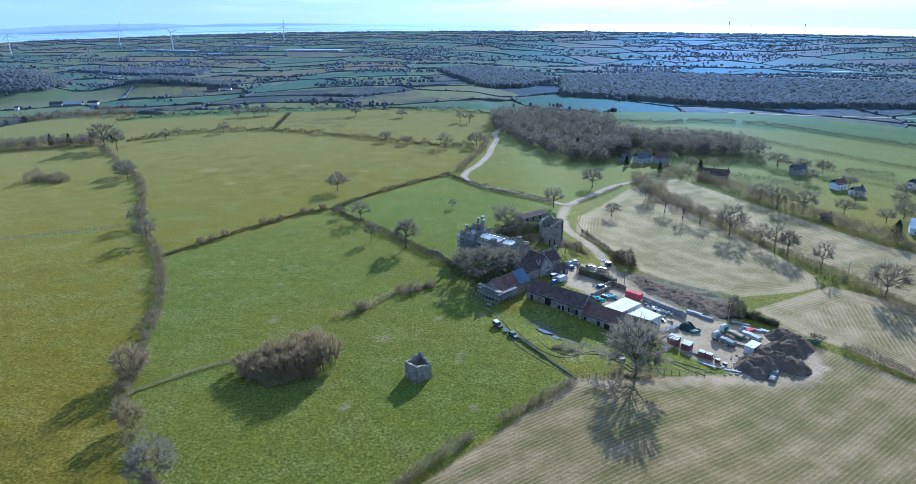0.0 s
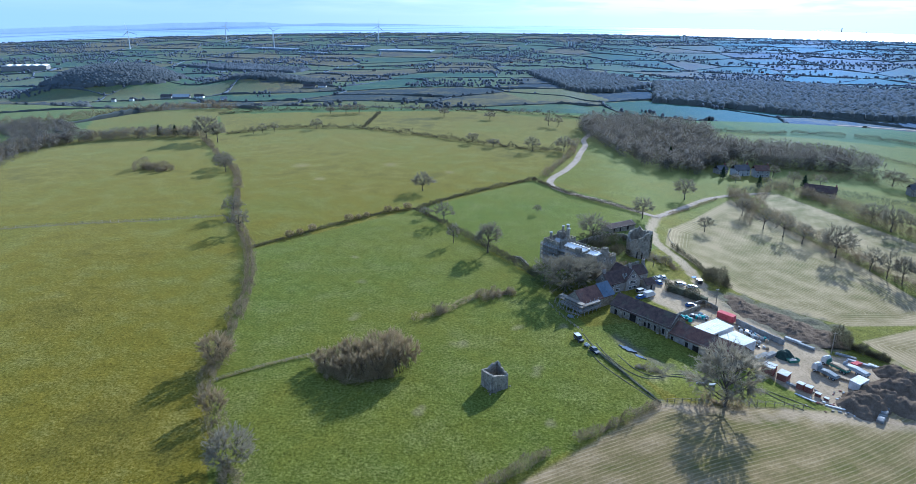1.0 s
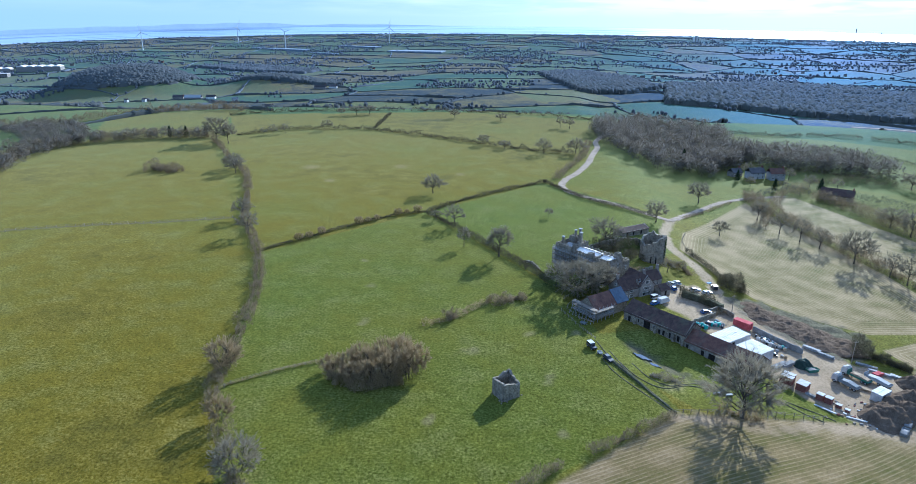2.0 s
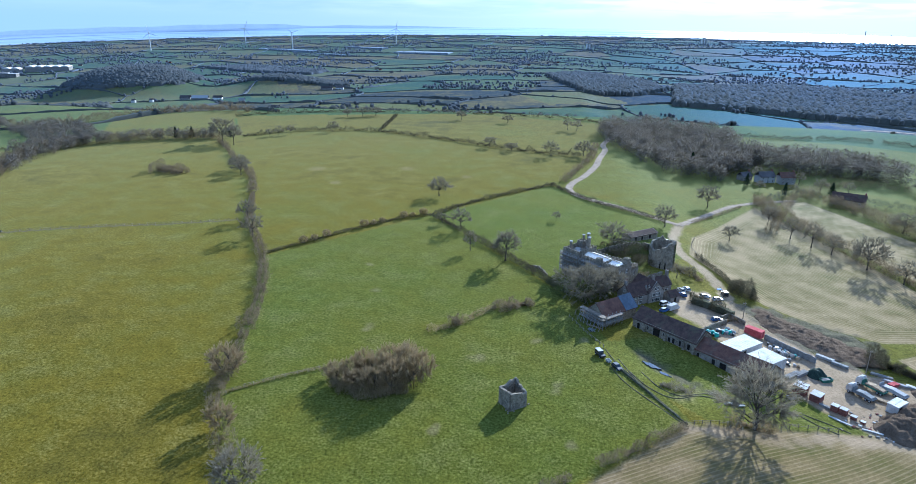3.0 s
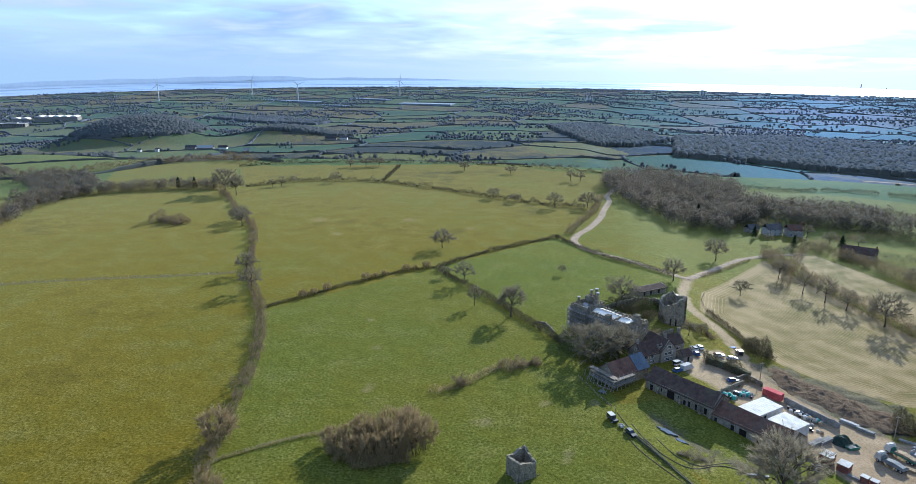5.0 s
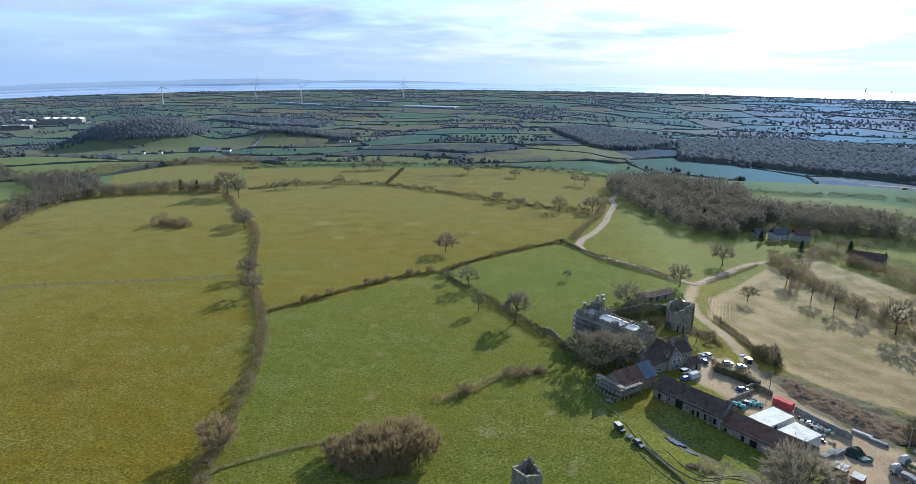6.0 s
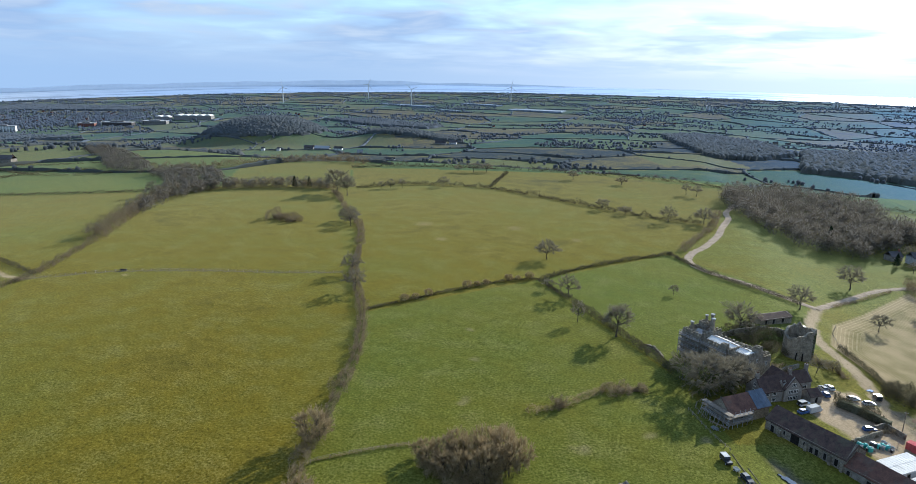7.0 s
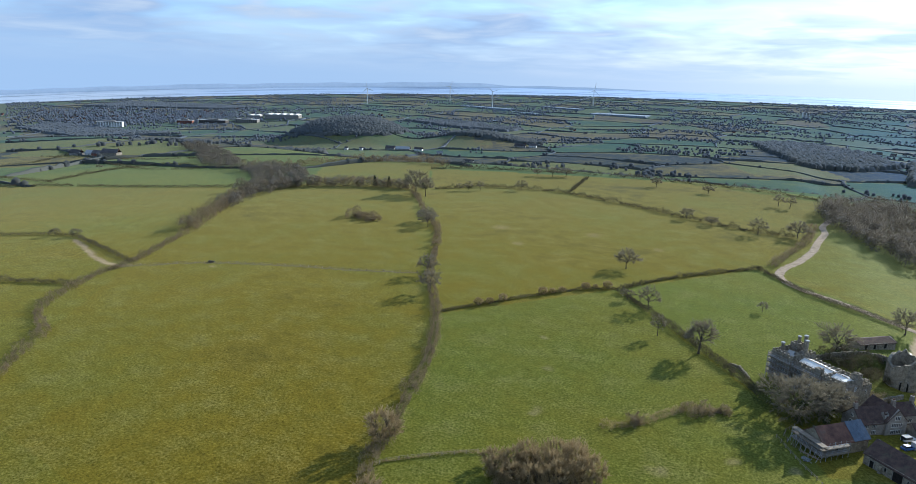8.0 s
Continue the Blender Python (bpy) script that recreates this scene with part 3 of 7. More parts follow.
        b = unit(np.cross(out, a) + a * 0.3 * r.standard_normal((n, 1)) + 0.3 * r.standard_normal((n, 3)))
    s = np.reshape(size, (-1, 1))
    v = np.stack([at - a * s * 0.6, at + a * s * 0.5 + b * s * 0.3, at + b * s], 1).reshape(-1, 3)
    return v, np.arange(3 * n).reshape(-1, 3)


def joined(pieces):
    vs, fs, k = [], [], 0
    for v, f in pieces:
        vs.append(v), fs.append(f + k)
        k += len(v)
    return np.concatenate(vs), np.concatenate(fs)


def hedge(line, wide, high, label, seed, mat=None, thick=26, gap=0.12, name="hedge", lump=0.5):
    """An overgrown hedge: twigs and flakes in clumps of uneven height along a line."""
    r = np.random.default_rng(seed)
    p = spline(line, 1.0)
    n = int(len(p) * thick * 1.5)
    i = r.uniform(0, len(p) - 1.001, n)
    k = i.astype(int)
    c = p[k] + (p[k + 1] - p[k]) * (i - k)[:, None]
    bulk = np.array([noise.noise((q * 0.13, seed * 3.1, 0)) + 1.0 * noise.noise((q * 0.33, seed, 7)) for q in np.arange(len(p))])
    bulk = np.clip(1 + lump * 1.6 * bulk, 0.25, 2.1)
    miss = np.array([noise.noise((q * 0.08, seed * 1.7, 20)) for q in np.arange(len(p))]) < -0.5 + gap
    d = unit(np.gradient(p, axis=0))[k]
    h = r.uniform(0, 1, n) ** 0.8
    w = wide / 2 * bulk[k] * np.sqrt(np.clip(1 - (h - 0.35) ** 2 * 1.4, 0.05, 1))
    off = np.sign(r.uniform(-1, 1, n)) * w * r.uniform(0, 1, n) ** 0.5
    q = c + np.stack([-d[:, 1], d[:, 0]], 1) * off[:, None]
    z = land(q[:, 0], q[:, 1]) + h * high * bulk[k]
    keep = ~miss[k]
    at = np.column_stack([q, z])[keep]
    hk = h[keep]
    m = len(at)
    way = unit(np.column_stack([r.standard_normal((m, 2)) * 0.6, 0.5 + r.uniform(0, 1, m)]))
    half = m // 2
    pieces = [sprays(at[:half], way[:half], r.uniform(0.5, 1.5, half) * (0.5 + high * 0.25), r.uniform(0.05, 0.13, half), r),
              tufts(at[half:] - np.array([0, 0, 0.15]), r.uniform(0.14, 0.34, m - half) * (0.6 + 0.2 * high), r)]
    v, f = joined(pieces)
    return tagged(new(name, soup(name, v, f, mat or M_HEDGE)), label, "hedge")


hedge(LONG_HEDGE, 3.7, 2.6, "tall overgrown brown winter hedge between two pastures", 1, thick=85, lump=0.9)
hedge(TOP_HEDGE, 3.4, 2.8, "leafless hedge along the top of the big pasture", 2, M_DARKHEDGE, thick=75, gap=-0.4, lump=0.9)
hedge(CROSS_HEDGE, 1.5, 1.0, "low dark hedge between the pastures", 3, M_DARKHEDGE, thick=70, gap=0.0, lump=0.4)
hedge(CASTLE_HEDGE, 2.8, 1.9, "dark hedge and bank beside the castle meadow", 4, M_DARKHEDGE, thick=90, gap=0.0)
hedge(MEADOW_HEDGE, 2.4, 1.6, "trimmed brown hedge between meadow and pasture", 5, M_DARKHEDGE, thick=80, gap=0.04)
hedge(LANE_HEDGE, 2.2, 1.8, "dark hedge along the country lane", 6, M_DARKHEDGE, thick=80, gap=0.0)
hedge(WEST_HEDGE[:10], 4.2, 2.4, "thick brown hedge curving round the olive pasture", 7, thick=60, gap=0.05)
hedge(WEST_HEDGE[9:], 9.0, 6.5, "belt of bare scrub at the pasture's far edge", 8, thick=90, gap=0.05)
hedge(SOUTH_HEDGE, 2.4, 1.9, "scrubby hedge between pasture and stubble", 9, thick=75)
hedge(EAST_HEDGE[:5], 9.0, 4.6, "broad grey belt of winter scrub beside the stubble", 10, thick=110, gap=0.0)
hedge(EAST_HEDGE[4:], 6.0, 3.2, "grey winter hedge below tall bare trees", 27, thick=80, gap=0.05)
hedge(FAR_EAST_HEDGE, 9.0, 5.5, "dense grey hedgerow beside the stubble strip", 11, thick=90, gap=0.0)
hedge(YARD_HEDGE, 3.2, 2.6, "dark bushy hedge beside the farmyard field", 12, M_DARKHEDGE, thick=75, gap=0.15)
hedge(HILL_HEDGE, 3.4, 2.4, "dark hedge across the green far slope", 13, M_DARKHEDGE, thick=60, gap=0.0)
hedge(SPUR_HEDGE, 3.0, 2.2, "straight brown hedge between two top fields", 14, M_DARKHEDGE, thick=60, gap=0.0)
hedge(CREST_HEDGE, 4.2, 3.4, "gappy hedge along the crest of the hill", 15, M_DARKHEDGE, thick=60, gap=-0.2, lump=1.0)
hedge([(4, 424), (12, 458), (24, 505), (30, 560)], 5, 3.4, "bushy hedge on the bend of the lane", 17, thick=45)
hedge([(74, 364), (90, 384), (110, 408)], 1.6, 1.0, "low grass bank and hedge beside the lane", 18, thick=30)
hedge([(66, 306), (72, 288), (76, 272), (82, 262)], 2.4, 1.6, "dark hedge along the edge of the stubble field", 19, M_DARKHEDGE, thick=80, gap=0.0)
hedge([(-300, 250), (-360, 268), (-389, 273), (-430, 255)], 2.4, 1.6, "thin hedge between two lower pastures", 20, M_DARKHEDGE, thick=60, gap=0.1)
hedge([(-291, 213), (-325, 199), (-370, 185)], 2.4, 1.7, "clipped dark hedge meeting the curving one", 21, M_DARKHEDGE, thick=80, gap=0.0)
hedge([(-446, 476), (-500, 459), (-566, 442), (-637, 425), (-676, 399), (-730, 372)], 2.6, 2.0, "long low hedge between green fields", 22, M_DARKHEDGE, thick=60, gap=0.0)
hedge([(-668, 440), (-705, 545), (-684, 609), (-640, 607)], 3.0, 2.4, "dark hedge round the green valley field", 47, M_DARKHEDGE, thick=60, gap=0.0)
hedge([(110, 350), (150, 436), (200, 470), (255, 445), (310, 400)], 5, 4, "tall hedge and garden scrub behind the cottages", 23, thick=30)
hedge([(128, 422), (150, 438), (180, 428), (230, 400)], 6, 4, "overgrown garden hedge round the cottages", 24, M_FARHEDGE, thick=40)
hedge([(172, 500), (240, 478), (300, 440), (360, 400)], 2.6, 2.6, "brown hedge below the green far slope", 25, M_DARKHEDGE, thick=50)
hedge([(225, 591), (270, 539), (315, 490), (342, 470)], 2.6, 2.0, "thin hedge across the green far slope", 41, M_DARKHEDGE, thick=40)
hedge([(-657, 438), (-831, 450), (-950, 500)], 3, 2.4, "dark hedge beside the lower pasture wood", 42, M_DARKHEDGE, thick=40, gap=0.0)
hedge([(-831, 553), (-804, 590), (-682, 560), (-619, 590), (-634, 683)], 3, 2.4, "hedge beside the farm track", 43, M_DARKHEDGE, thick=40, gap=0.05)
hedge([(-907, 528), (-911, 576), (-998, 694)], 3, 2.4, "hedge beyond the farm field", 44, M_DARKHEDGE, thick=36)
hedge([(-700, 690), (-780, 640), (-850, 640), (-1000, 640)], 3, 2.2, "hedge in front of the farmhouse", 45, M_DARKHEDGE, thick=36)
hedge([(-577, 618), (-518, 650), (-470, 700), (-420, 728), (-345, 706)], 9, 7, "scrubby tree line behind the valley field", 46, thick=90, gap=0.0)
hedge([(-62, 176), (-69, 173), (-78, 166), (-87, 158)], 0.9, 0.5, "line of rough grass along an old fence", 26, M_COPSE, thick=30, gap=0.0)


def bank_scrub(line, wide, high, label, seed, mat, thick):
    return hedge(line, wide, high, label, seed, mat, thick, 0.0, "scrub", 0.9)


bank_scrub(BANK, 3.0, 1.0, "straw-coloured scrub along an old field bank", 31, M_COPSE, 60)
bank_scrub([(-18, 225), (-12, 230), (-5, 232.5)], 6, 2.2, "dense dark bramble scrub on the bank", 32, M_HEDGE, 160)
bank_scrub([(-32, 210), (-29, 213)], 3.5, 2.4, "single dark bush on the bank", 33, M_HEDGE, 160)
bank_scrub([(-58, 169), (-52, 166), (-45, 166), (-38, 169)], 9, 2.6, "dense brown brush under the copse trees", 51, M_COPSE, 330)
bank_scrub([(-55, 173), (-46, 174), (-37, 176)], 9, 3.2, "dense brown brush at the heart of the copse", 52, M_COPSE, 330)
bank_scrub([(34, 183), (38, 182.8), (43, 180.8)], 5, 1.2, "grey heap of cut brushwood", 34, M_TWIG, 120)
bank_scrub([(73, 270), (77, 267), (81, 264)], 5, 3.4, "dark bare bushes beside the drive", 35, M_DARKHEDGE, 260)
bank_scrub([(104, 219), (109, 217), (113, 213), (118, 208)], 6, 4.2, "dark scrub thicket at the corner of the yard", 36, M_DARKHEDGE, 200)
bank_scrub([(51, 285), (56, 281), (60, 278), (62, 272)], 4, 1.8, "shrubs in the castle garden", 37, M_HEDGE, 120)
bank_scrub([(50, 168.5), (56, 168), (62, 169.5)], 4, 1.6, "brown undergrowth round the foot of the oak", 38, M_COPSE, 110)
bank_scrub([(-248, 403), (-256, 408), (-265, 411), (-274, 410)], 13, 3.6, "low thicket standing alone in the pasture", 39, M_HEDGE, 260)
bank_scrub([(2, 247), (8, 241), (16, 236), (22, 241), (18, 246), (10, 250)], 5, 1.5, "dark undergrowth below the castle trees", 40, M_IVY, 60)
bank_scrub([(24, 300), (30, 306), (38, 300), (44, 306)], 6, 2.4, "brambles in the ruined courtyard", 41, M_DARKHEDGE, 150)
bank_scrub([(26, 290), (32, 292), (38, 288), (41, 280)], 7, 2.6, "tangled dark scrub behind the castle range", 53, M_DARKHEDGE, 200)
bank_scrub([(34, 297), (41, 293), (46, 300), (52, 303)], 6, 3.2, "ivy and brambles beside the gatehouse", 54, M_IVY, 110)
bank_scrub([(32, 268), (38, 266), (42, 262)], 5, 1.8, "brown bushes below the gatehouse", 55, M_HEDGE, 140)


def tree_kind(seed, high, spread, twig_mat, ivy=0.0, twig=1.0, fork=0.2, limbs=9, stems=1, low=0.5):
    """One bare tree with its trunk and crown as parts: limbs fork towards the tips of a rounded, uneven crown."""
    r = np.random.default_rng(seed)
    n = int(250 * twig)
    d = unit(r.standard_normal((4 * n, 3)))
    d = d[d[:, 2] > -low][:n]
    lump = np.array([noise.noise(q * 1.7 + seed * 2.3) for q in d])
    far = r.uniform(0.3, 1, (len(d), 1)) ** 0.45 * (0.90 + 0.42 * lump[:, None])
    tips = np.array([0, 0, high * 0.55]) + d * far * np.where(d[:, 2:] > 0, 1, [[1, 1, 0.75 if low < 0.6 else 1.1]]) * np.array([spread * 0.57, spread * 0.57, high * 0.45])
    tips[:, 2] = np.maximum(tips[:, 2], high * 0.09)
    segs = []

    def bough(a, b, t1, t2, level, k=3):
        """A bowed limb in k lengths."""
        mid = (a + b) / 2 + r.standard_normal(3) * np.linalg.norm(b - a) * 0.09 - np.array([0, 0, 0.05]) * np.linalg.norm(b - a)
        pts = [(1 - u) ** 2 * a + 2 * u * (1 - u) * mid + u * u * b for u in np.linspace(0, 1, k + 1)]
        for i in range(k):
            segs.append((pts[i], pts[i + 1], t1 + (t2 - t1) * i / k, t1 + (t2 - t1) * (i + 1) / k, level))

    def gather(pts, k):
        """Groups of neighbouring tips round k of them."""
        pick = [int(r.integers(len(pts)))]
        while len(pick) < min(k, len(pts)):
            pick.append(int(np.argmax(np.min([np.linalg.norm(pts - pts[i], axis=1) for i in pick], 0) * r.uniform(0.7, 1, len(pts)))))
        who = np.argmin([np.linalg.norm(pts - pts[i], axis=1) for i in pick], 0)
        return [pts[who == i] for i in range(len(pick)) if (who == i).any()]

    foot = np.zeros(3)
    top = np.array([*r.uniform(-0.02, 0.02, 2) * high, high * fork])
    lead = np.array([*r.uniform(-0.06, 0.06, 2) * high, high * min(0.6, fork + 0.3)])
    thick = high * 0.021 / math.sqrt(stems)
    if stems == 1:
        bough(foot, top, thick * 1.15, thick * 0.85, 0)
        segs.append((top, lead, thick * 0.8, thick * 0.4, 1))
    ends, starts = [], []
    for group in gather(tips, limbs):
        mean = group.mean(0)
        rise = np.clip((mean[2] / high - 0.3) / 0.6, 0, 1) * r.uniform(0.5, 1)
        a = top + (lead - top) * rise if stems > 1 or rise > 0.15 else top
        if stems > 1:
            a = np.array([mean[0] * 0.25, mean[1] * 0.25, 0.0])
            segs.append((foot, a, thick * 0.6, thick * 0.55, 1))
        b = a + (mean - a) * 0.55 + np.array([0, 0, high * 0.02])
        bough(a, b, thick * 0.55, thick * 0.3, 1)
        for few in gather(group, 6):
            c = b + (few.mean(0) - b) * 0.6
            bough(b, c, thick * 0.27, thick * 0.13, 2, 2)
            for q in few:
                starts.append(c), ends.append(q)
    V, F, k = [], [], 0
    for a, b, t1, t2, level in segs:
        m = (7, 5, 3)[level]
        way = unit(b - a)
        u = unit(np.cross(way, (0.3, 0.9, 0.2)))
        ang = np.arange(m) * 2 * math.pi / m
        ring = np.outer(np.cos(ang), u) + np.outer(np.sin(ang), np.cross(way, u))
        flare = 1.5 if level == 0 and a[2] < 0.01 else 1.0
        V += [a + ring * max(t1, 0.06) * flare, b + ring * max(t2, 0.05)]
        F += [(k + i, k + (i + 1) % m, k + m + (i + 1) % m, k + m + i) for i in range(m)]
        k += 2 * m
    base = new("tree")
    part_of(base, "trunk", soup("trunk", np.concatenate(V), F, M_BARK, True))
    A, B = np.array(starts), np.array(ends)
    pieces = [sprays(A, unit(B - A), np.linalg.norm(B - A, axis=1), np.full(len(A), 0.15), r)]
    per = 24
    t = r.uniform(0.25, 1.05, (len(A) * per, 1))
    A, B = np.repeat(A, per, 0), np.repeat(B, per, 0)
    at = A + (B - A) * t
    out = unit(B - np.array([0, 0, high * 0.42]))
    way = unit(unit(B - A) * 0.7 + out * 0.5 + r.standard_normal(at.shape) * 0.55)
    ln = r.uniform(0.4, 1.0, len(at)) * high * 0.085
    pieces.append(sprays(at, way, ln, r.uniform(0.06, 0.11, len(at)), r))
    part_of(base, "crown", soup("crown", *joined(pieces), twig_mat))
    if ivy:
        n = int(900 * ivy)
        s = [q for q in segs if q[4] <= 1]
        pick = r.integers(0, len(s), n)
        c = np.array([s[i][0] + (s[i][1] - s[i][0]) * r.uniform() for i in pick])
        c += r.standard_normal(c.shape) * 0.4
        part_of(base, "ivy", soup("ivy", *tufts(c, r.uniform(0.25, 0.6, n), r), M_IVY), "dark green ivy leaves")
    return base


def part_of(parent, name, me, label=""):
    ob = new(name, me)
    ob.parent = parent
    return tagged(ob, label) if label else ob


def stand(ob, x, y, turn, size=1.0, sink=0.15, wide=None):
    w = wide or size
    return Matrix.LocRotScale((x, y, float(land(np.array(x), np.array(y))) - sink), Euler((0, 0, turn)), (w, w, size))


KINDS = {
    "oak": (tree_kind(1, 13, 14, M_TWIG, limbs=10, fork=0.2, twig=1.3), 13, 14),
    "round": (tree_kind(2, 12, 12, M_TWIG, limbs=9, fork=0.2), 12, 12),
    "tall": (tree_kind(3, 15, 10.5, M_TWIG, limbs=10, fork=0.26, twig=1.2), 15, 10.5),
    "ash": (tree_kind(4, 12, 11, M_TWIG, limbs=7, fork=0.24, twig=0.7), 12, 11),
    "brush": (tree_kind(5, 9, 9, M_COPSE, limbs=8, fork=0.12, stems=2, twig=1.3, low=0.85), 9, 9),
    "thorn": (tree_kind(6, 7, 8, M_TWIG, limbs=6, fork=0.2, twig=0.6), 7, 8),
    "ivied": (tree_kind(7, 16, 15, M_TWIG, ivy=1.0, limbs=12, fork=0.14, twig=2.2, low=0.85), 16, 15),
    "great": (tree_kind(8, 20, 20, M_PALETWIG, limbs=14, fork=0.14, twig=2.8, low=0.7), 20, 20),
    "pale": (tree_kind(9, 10, 13, M_PALETWIG, limbs=9, fork=0.12, stems=2, twig=2.0, low=0.85), 10, 15),
}
SPOTS = [
    ("oak", -68.3, 379.2, 11.9, 15, "lone bare oak in the middle of the big pasture"),
    ("tall", -19.4, 276.8, 15, 11.5, "tall bare tree standing in the castle hedge"),
    ("ash", -45.5, 317.8, 11.5, 11.5, "bare ash tree beside the field hedge"),
    ("ash", -36.4, 287, 10, 6.5, "slim bare tree beside the field hedge"),
    ("thorn", -56.5, 326, 6.4, 6.5, "small bare thorn tree at the hedge corner"),
    ("thorn", 1.3, 341.3, 5.7, 5, "small bare tree alone in the meadow"),
    ("round", 27.9, 301, 13.5, 15.6, "spreading bare tree behind the castle"),
    ("round", 57.1, 346.9, 12.1, 13.1, "bare tree beside the lane junction"),
    ("round", 89.8, 404, 13.8, 15.3, "round-crowned bare tree beside the lane"),
    ("thorn", 88.4, 340.5, 9.5, 10.5, "bare scrubby tree in the stubble field"),
    ("great", 56.1, 167.4, 19.5, 20, "great bare oak at the edge of the stubble"),
    ("ivied", 14, 238, 15.5, 19, "ivy-clad bare tree close to the castle wall"),
    ("ivied", 22.5, 246, 12.5, 12, "ivy-clad bare tree close to the castle wall"),
    ("ash", 6, 246, 11, 10, "bare tree beside the castle corner"),
    ("oak", -217.4, 423.3, 10.5, 17, "bare oak in the long hedge"),
    ("ash", -157, 313, 11.5, 12, "bare tree in the long hedge"),
    ("ash", -142, 288, 12, 12.5, "bare tree standing out of the long hedge"),
    ("round", -209, 409, 11, 13, "bare tree standing out of the long hedge"),
    ("brush", -91, 166, 11.5, 11.6, "rounded brown tree in the long hedge"),
    ("pale", -66, 123, 9.5, 15, "pale lichened tree in the long hedge"),
    ("brush", -80, 142, 7.9, 8.5, "brown bushy tree in the long hedge"),
    ("oak", -280, 518, 22, 24, "large bare tree where the hedges meet"),
    ("round", -266, 510, 18, 16, "bare tree where the hedges meet"),
    ("oak", 140.5, 309.5, 17, 16, "large bare oak in the stubble hedge"),
    ("ash", 148.8, 293.6, 11.8, 9.3, "bare ash in the stubble hedge"),
    ("ash", 152, 285.4, 13, 9.1, "bare ash in the stubble hedge"),
    ("tall", 155.5, 280, 13.7, 9.1, "tall bare tree in the stubble hedge"),
    ("ash", 162.1, 263.1, 13, 10.2, "bare ash in the stubble hedge"),
    ("oak", 171.5, 233.2, 15.5, 17.9, "wide bare oak at the hedge's end"),
    ("round", 185.5, 354.8, 14.7, 14.8, "bare tree in the far hedgerow"),
    ("round", 196.7, 348, 14.3, 14.9, "bare tree in the far hedgerow"),
    ("round", 234.3, 459.7, 12, 16.5, "round bare tree below the green slope"),
    ("round", 247, 449.5, 10.5, 11.7, "round bare tree below the green slope"),
    ("round", 258, 443, 11.2, 11.7, "round bare tree below the green slope"),
    ("round", 182.6, 370.8, 11.8, 15.3, "bare tree in the far hedgerow"),
    ("round", 116, 374, 12, 10, "bare tree at the corner of the stubble field"),
    ("ash", 120.3, 350, 11.8, 10, "bare tree in the stubble hedge"),
    ("ash", 126.4, 338, 13.1, 10, "bare tree in the stubble hedge"),
    ("ash", 132.2, 328, 11, 10, "bare tree in the stubble hedge"),
    ("round", -102.9, 684.9, 9.9, 13, "round bare tree in the top field"),
    ("round", -53.3, 672.3, 8.5, 13, "round bare tree in the top field"),
    ("round", -56.2, 539.1, 9.6, 11.5, "round bare tree in the top hedge"),
    ("round", -37.4, 525.4, 7.5, 10.5, "round bare tree in the top hedge"),
    ("ash", -5.8, 511.8, 12.4, 13.3, "bare tree in the top hedge"),
    ("oak", 18.8, 515.7, 12.2, 18, "bare tree near the lane bend"),
    ("ash", 6.3, 639, 11.2, 10, "bare tree on the crest"),
    ("ash", 15.2, 632.9, 11.5, 10, "bare tree on the crest"),
    ("ash", -208, 588, 10.3, 12, "bare tree in the top hedge"),
    ("ash", -248.7, 560, 9.1, 8.5, "bare tree in the top hedge"),
    ("ash", -239.7, 566, 9.2, 7.5, "bare tree in the top hedge"),
    ("ash", -254.1, 553, 7.5, 7.4, "bare tree in the top hedge"),
    ("round", -210.6, 690, 11.2, 16, "bare tree on the crest"),
    ("round", -198, 697, 10, 16, "bare tree on the crest"),
    ("round", -226, 684, 9, 11, "bare tree on the crest"),
    ("ash", -339, 322, 9, 10, "bare tree at the bend of the hedge"),
    ("ash", -400, 440, 12, 13, "bare tree in the scrub belt"),
    ("ash", -420, 455, 13, 13, "bare tree in the scrub belt"),
    ("thorn", -380, 274, 6, 7, "thin bare tree in the low hedge"),
    ("thorn", -392, 269, 6, 7, "thin bare tree in the low hedge"),
    ("thorn", -727, 540, 7, 8, "single small tree in the far hedge"),
    ("thorn", 58, 277, 5, 6, "small bare fruit tree in the castle garden"),
    ("ash", 52, 272, 6.5, 7, "small bare tree on the castle lawn"),
]
for i, (x, y) in enumerate([(-57, 167), (-52, 165), (-46.5, 164.5), (-41, 166), (-36, 169.5), (-54, 171), (-49, 171), (-44, 171), (-38.5, 174), (-59.5, 170.5), (-52, 175), (-45, 177), (-34, 173), (-40, 179)]):
    SPOTS.append(("brush", x, y, (6.5, 7.5, 9, 11.5, 12, 8.0, 9, 10.5, 12.5, 6.0, 8.5, 10, 11, 10)[i], 8, "brown leafless tree of the pasture copse"))
for x, y, h in ((-114.5, 283.5, 4.2), (-111, 288, 3.6), (-107, 294, 4.4), (-94, 312.5, 4.6), (-90.5, 317, 3.2), (-87, 321, 3.4), (-78, 331, 4.4), (-74, 334.5, 3.0), (-69, 338, 4.6)):
    SPOTS.append(("brush", x, y, h, h * 1.1, "small round bush in the low hedge"))
